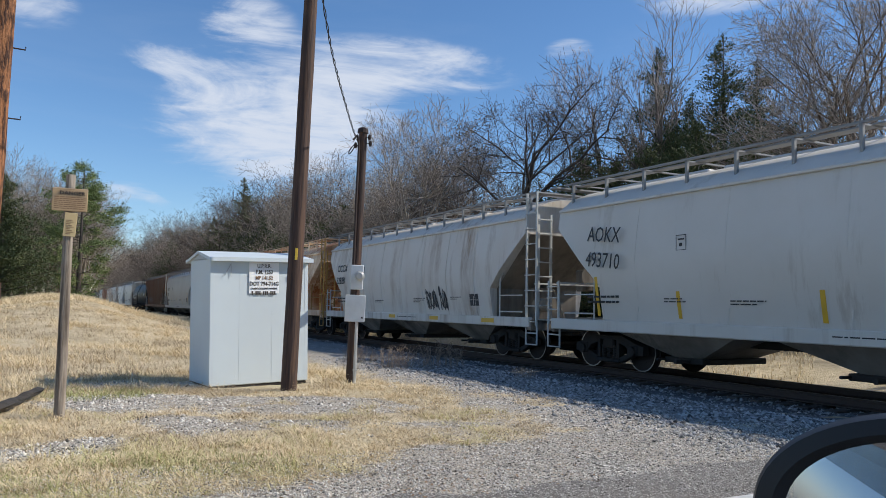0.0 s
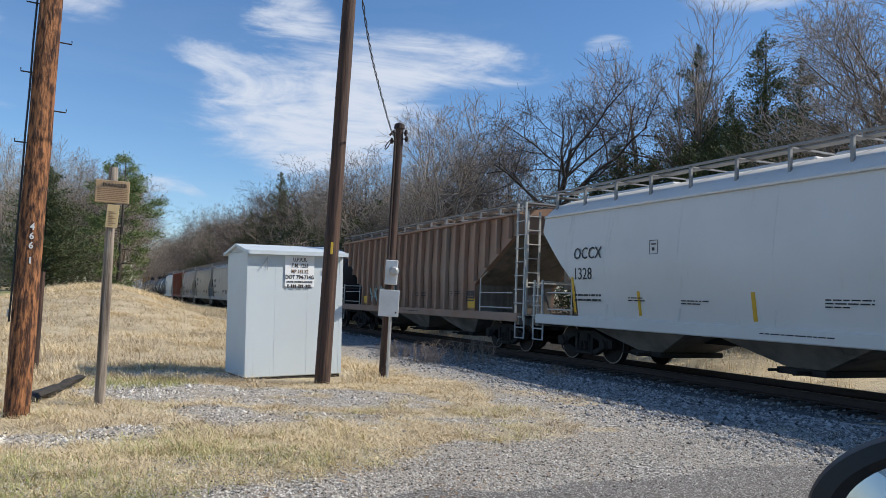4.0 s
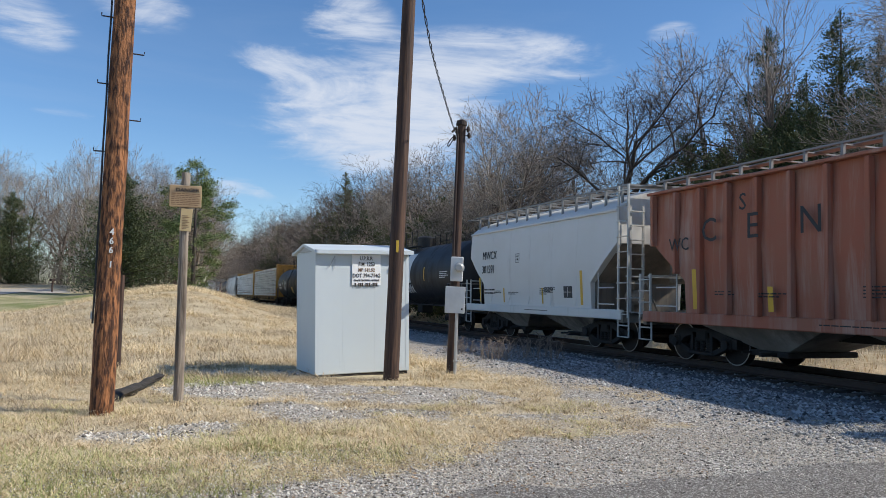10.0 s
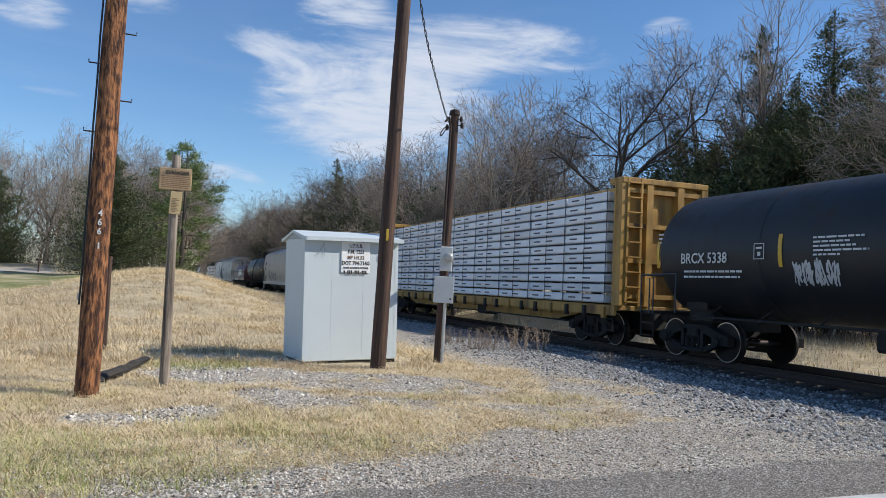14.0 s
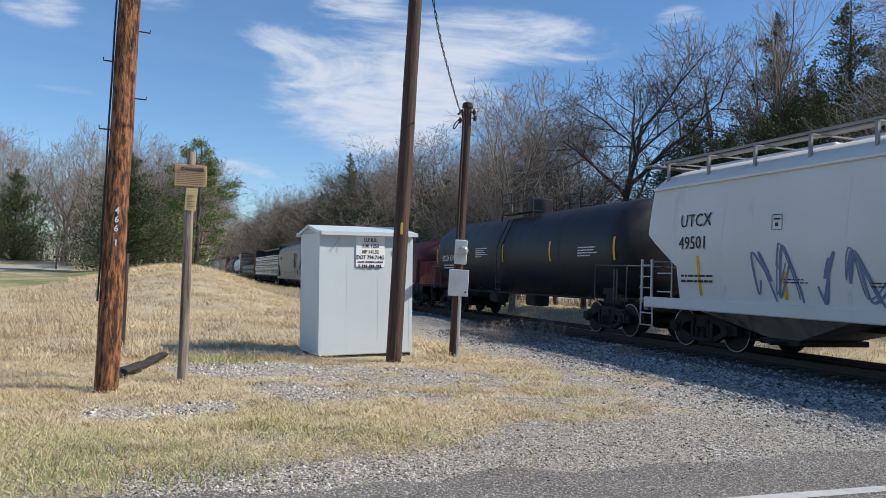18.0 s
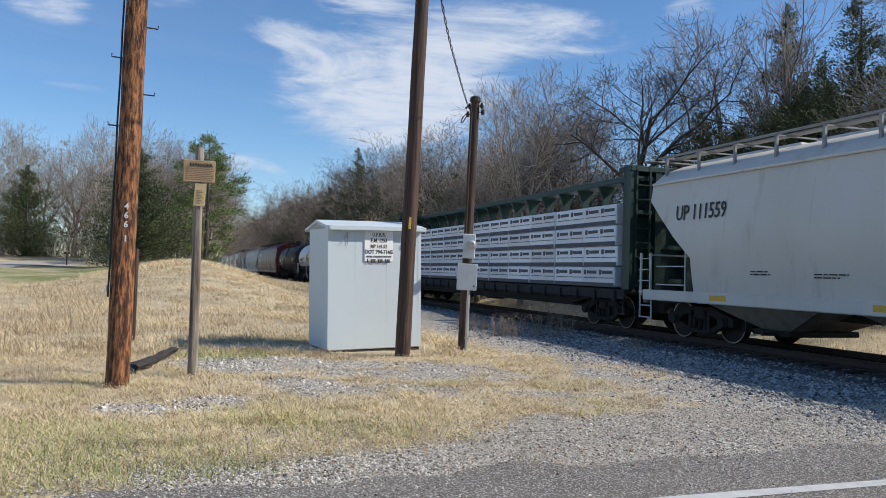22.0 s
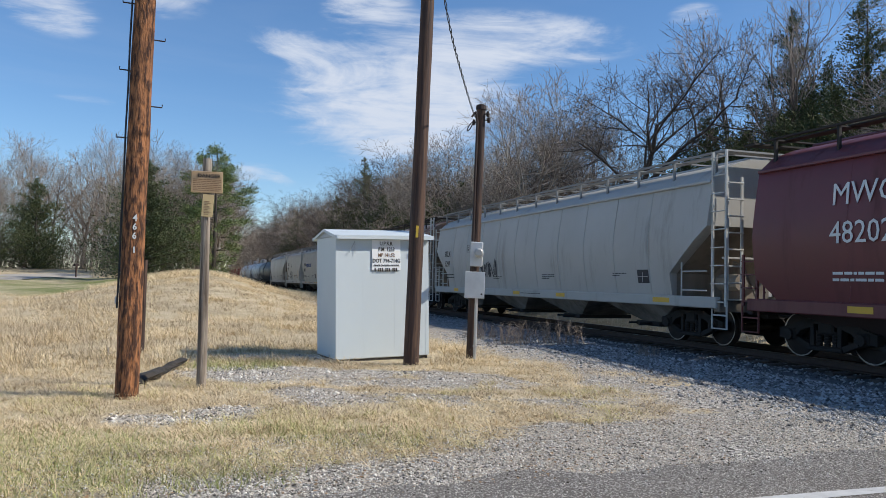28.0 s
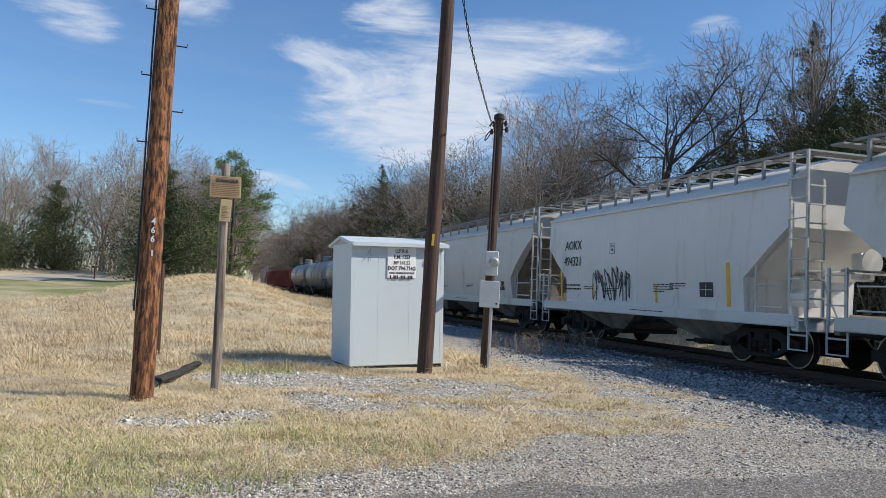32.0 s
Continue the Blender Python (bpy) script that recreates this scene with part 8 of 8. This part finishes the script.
gr_keep = lambda x, y: (1.0 if U.x * x + U.y * y > ROAD_EDGE - 0.9 * rnd.random() and N.x * x + N.y * y < TRACK - 2.6 else 0.0) * gravel(x, y)
stones("gravel_stones", scatter(110000, -34, 30, 4.6, 17, lambda x, y: gr_keep(x, y) * smooth(7.9, 6.4, N.x * x + N.y * y), 1.25), 0.005, 0.016, "loose grey gravel")
stones("pad_stones", scatter(9000, 2, 32, 7.5, 14, lambda x, y: gr_keep(x, y) * (1 if 8 < math.hypot(x + 2, y - 10) + 6 < 10 else 0.3)), 0.012, 0.035, "pale crushed stones round the shed")
# darkened rock laid over the strip that the train's shadow covers
stones("shoulder_stones", scatter(34000, -36, 13, 8, 20, lambda x, y: gr_keep(x, y) * smooth(5.6, 6.9, N.x * x + N.y * y)), 0.014, 0.04, "darkened blue-grey crushed stones below the ballast", "ballast_rock")
chips = [place(3.7 + 3.0 * rnd.random() ** 0.8, -1.5 + 9.5 * rnd.random(), GROUND + 0.022) for _ in range(26000)]
stones("road_chips", [tuple(c_) for c_ in chips if rnd.random() < smooth(3.4, 5.2, U.dot(c_) + 0.9 * noise.noise(c_ * 0.8))], 0.004, 0.0105, "loose stone chips along the road edge")
bl = []
for _ in range(26000):
    s, a = 6 + 50 * rnd.random() ** 1.5, -3.2 + 6.4 * rnd.random()
    z = -0.24 if abs(a) < 1.75 else -0.24 - (abs(a) - 1.75) * 0.378
    p_ = place(s, TRACK + a)
    bl.append((p_.x, p_.y, z + rail_z(s) + 0.01))
stones("ballast_stones", bl, 0.02, 0.045, "loose ballast stones", "ballast_rock")

# fallen leaves along the road's edge
lv = scatter(2400, -12, 40, 4.4, 9, lambda x, y: 1.0 if ROAD_EDGE - 0.1 < U.x * x + U.y * y < ROAD_EDGE + 2.2 else 0.04)
n = len(lv)
p = np.array(lv) + np.array([0, 0, 0.03])
a = GEN.uniform(0, 6.283, n)
ln = GEN.uniform(0.008, 0.02, n)
dx = np.stack([np.cos(a) * ln, np.sin(a) * ln, GEN.normal(0, 0.003, n)], 1)
dy = np.stack([-np.sin(a) * ln * 0.6, np.cos(a) * ln * 0.6, GEN.normal(0, 0.003, n)], 1)
co = np.stack([p - dx, p - dy, p + dx, p + dy], 1).reshape(-1, 3)
me = bpy.data.meshes.new("leaf_litter")
me.from_pydata(co.tolist(), [], [(4 * k, 4 * k + 1, 4 * k + 2, 4 * k + 3) for k in range(n)])
me.materials.append(M["leaf_litter"])
tagged(new("leaf_litter", me), "fallen brown leaves along the road edge", "leaves", kind="stuff")

# ---- the car that the camera looks out of: its door mirror shows its own flank ----
def own_car():
    t = thing("parked_car", "silver-grey car waiting on the road", "car")
    # car's frame: x ahead along the road (N), y to its left (U); its left flank lies just behind the camera
    fr = Matrix(((N.x, U.x, 0, 0), (N.y, U.y, 0, 0), (0, 0, 1, GROUND + 0.02), (0, 0, 0, 1)))
    t.matrix_basis = fr
    F = 0.1                          # left flank
    body = Shape()
    prof = [(F - 0.06, 0.32), (F, 0.5), (F + 0.015, 0.75), (F - 0.03, 0.98), (F - 0.08, 1.04), (F - 1.72, 1.04), (F - 1.77, 0.98), (F - 1.8, 0.75), (F - 1.78, 0.5), (F - 1.72, 0.32)]
    body.prism(prof, -2.6, 1.9, "x")
    part("body", body, "car_silver", t, "silver-grey body", smooth=True)
    cab = Shape().prism([(-2.3, 1.04), (-1.7, 1.6), (-0.35, 1.66), (-0.3, 1.6), (-0.45, 1.04)], F - 1.62, F - 0.2, "y")
    part("cabin", cab, "glass_dark", t, "tinted rear cabin glass")
    part("roof_panel", Shape().box(-1.8, F - 1.6, 1.6, -0.3, F - 0.18, 1.69, 0.03), "car_silver", t)
    part("door_handle", Shape().box(-1.0, F + 0.0, 0.88, -0.8, F + 0.05, 0.92, 0.012), "chrome", t, "bright door handle")
    for x in (-1.9, 1.15):
        for y in (F - 0.11, F - 1.68):
            w = part("wheel", Shape().lathe([(y - 0.1, 0.25), (y - 0.1, 0.33), (y + 0.1, 0.33), (y + 0.1, 0.25)], "y", 24, (x, 0, 0.33)), "tyre", t, "black tyre", smooth=True)
            part("rim", Shape().lathe([(y - 0.05, 0.24), (y + 0.1, 0.22)], "y", 16, (x, 0, 0.33)), "chrome", w)
    return t


car = own_car()
# the mirror stands out from the front of the door
HUB = Matrix.Translation(EYE) @ pose(0, 0, 0, 94.2, -1.09, -0.38)


def view(dx, dy, depth):
    """A place in front of the camera's first pose, for things within arm's reach."""
    return HUB @ Vector((dx * depth, dy * depth, -depth))


def mirror():
    k = 784 / math.tan(radians(59.92 / 2))
    c = view((1680 - 784) / k, (441 - 958) / k, 0.49)
    t = thing("door_mirror", "black door mirror with a silver car reflected in it", "car mirror")
    # the glass faces rearward and a little to the driver
    nrm = Vector((-N.x, -N.y, 0)) * 1.0 + U * -0.43 + Vector((0, 0, 0.03))
    nrm.normalize()
    rt = Vector((0, 0, 1)).cross(nrm).normalized()
    upv = nrm.cross(rt)
    m4 = Matrix((( *rt, 0), (*upv, 0), (*nrm, 0), (0, 0, 0, 1))).transposed()
    m4 = Matrix.Translation(c) @ m4
    t.matrix_basis = m4

    def outline(w, h, n=64, e=2.05):
        return [(w * math.copysign(abs(math.cos(a)) ** (2 / e), math.cos(a)), h * math.copysign(abs(math.sin(a)) ** (2 / e), math.sin(a))) for a in [2 * math.pi * k_ / n for k_ in range(n)]]
    rings = [(0.098, 0.06, 0.0), (0.106, 0.067, 0.012), (0.118, 0.077, 0.01), (0.122, 0.08, 0.0), (0.118, 0.077, -0.03), (0.09, 0.058, -0.08), (0.03, 0.02, -0.1)]
    sh = Shape()
    n = 64
    for w, h, z in rings:
        sh.v += [(x, y, z) for x, y in outline(w, h)]
    for i in range(len(rings) - 1):
        for j in range(n):
            sh.f.append((i * n + j, i * n + (j + 1) % n, (i + 1) * n + (j + 1) % n, (i + 1) * n + j))
    sh.f.append(tuple((len(rings) - 1) * n + j for j in range(n)))
    part("housing", sh, "black_plastic", t, "black plastic housing", smooth=True)
    gl = Shape()
    gl.v = [(x, y, 0.002) for x, y in outline(0.1, 0.0615)]
    gl.f = [tuple(range(n))]
    part("mirror_glass", gl, "mirror", t, "mirror glass")
    part("arm", Shape().tube([(0.0, -0.06, -0.05), (0.02, -0.16, -0.04), (0.1, -0.24, -0.02)], 0.03, 8), "black_plastic", t, "black mount arm")


mirror()


# ---- what moves ----
def motions():
    """The train rolls by at an even pace; wheels turn while their car is near."""
    for car_, mid in CARS:
        rows = []
        for t in (0, 4, 8, 12, 16, 20, 24, 28, 32):
            s = mid - SPEED * t
            p_ = place(s, TRACK, rail_z(s))
            rows.append((t, pose(p_.x, p_.y, p_.z, 0, 0.17 if s > 15 else 0.0, HEAD)))
        walk(car_, rows)
    for ws, at in WHEELSETS:
        home = ws.matrix_basis.translation.copy()
        t0, t1 = (at - 55) / SPEED, (at - 3) / SPEED
        f0, f1 = max(0, math.ceil(t0 * 30)), min(960, math.floor(t1 * 30))
        rows = []
        frames = sorted({0, 960} | set(range(f0, f1 + 1, 1)) if f1 > f0 else {0, 960})
        for f in frames:
            g = min(max(f, f0), f1) if f1 > f0 else 0
            a = -SPEED * (g / 30) / WHEEL_R
            rows.append((f / 30, pose(home.x, home.y, home.z, 0, math.degrees(a) % 360, 0)))
        walk(ws, rows)


motions()
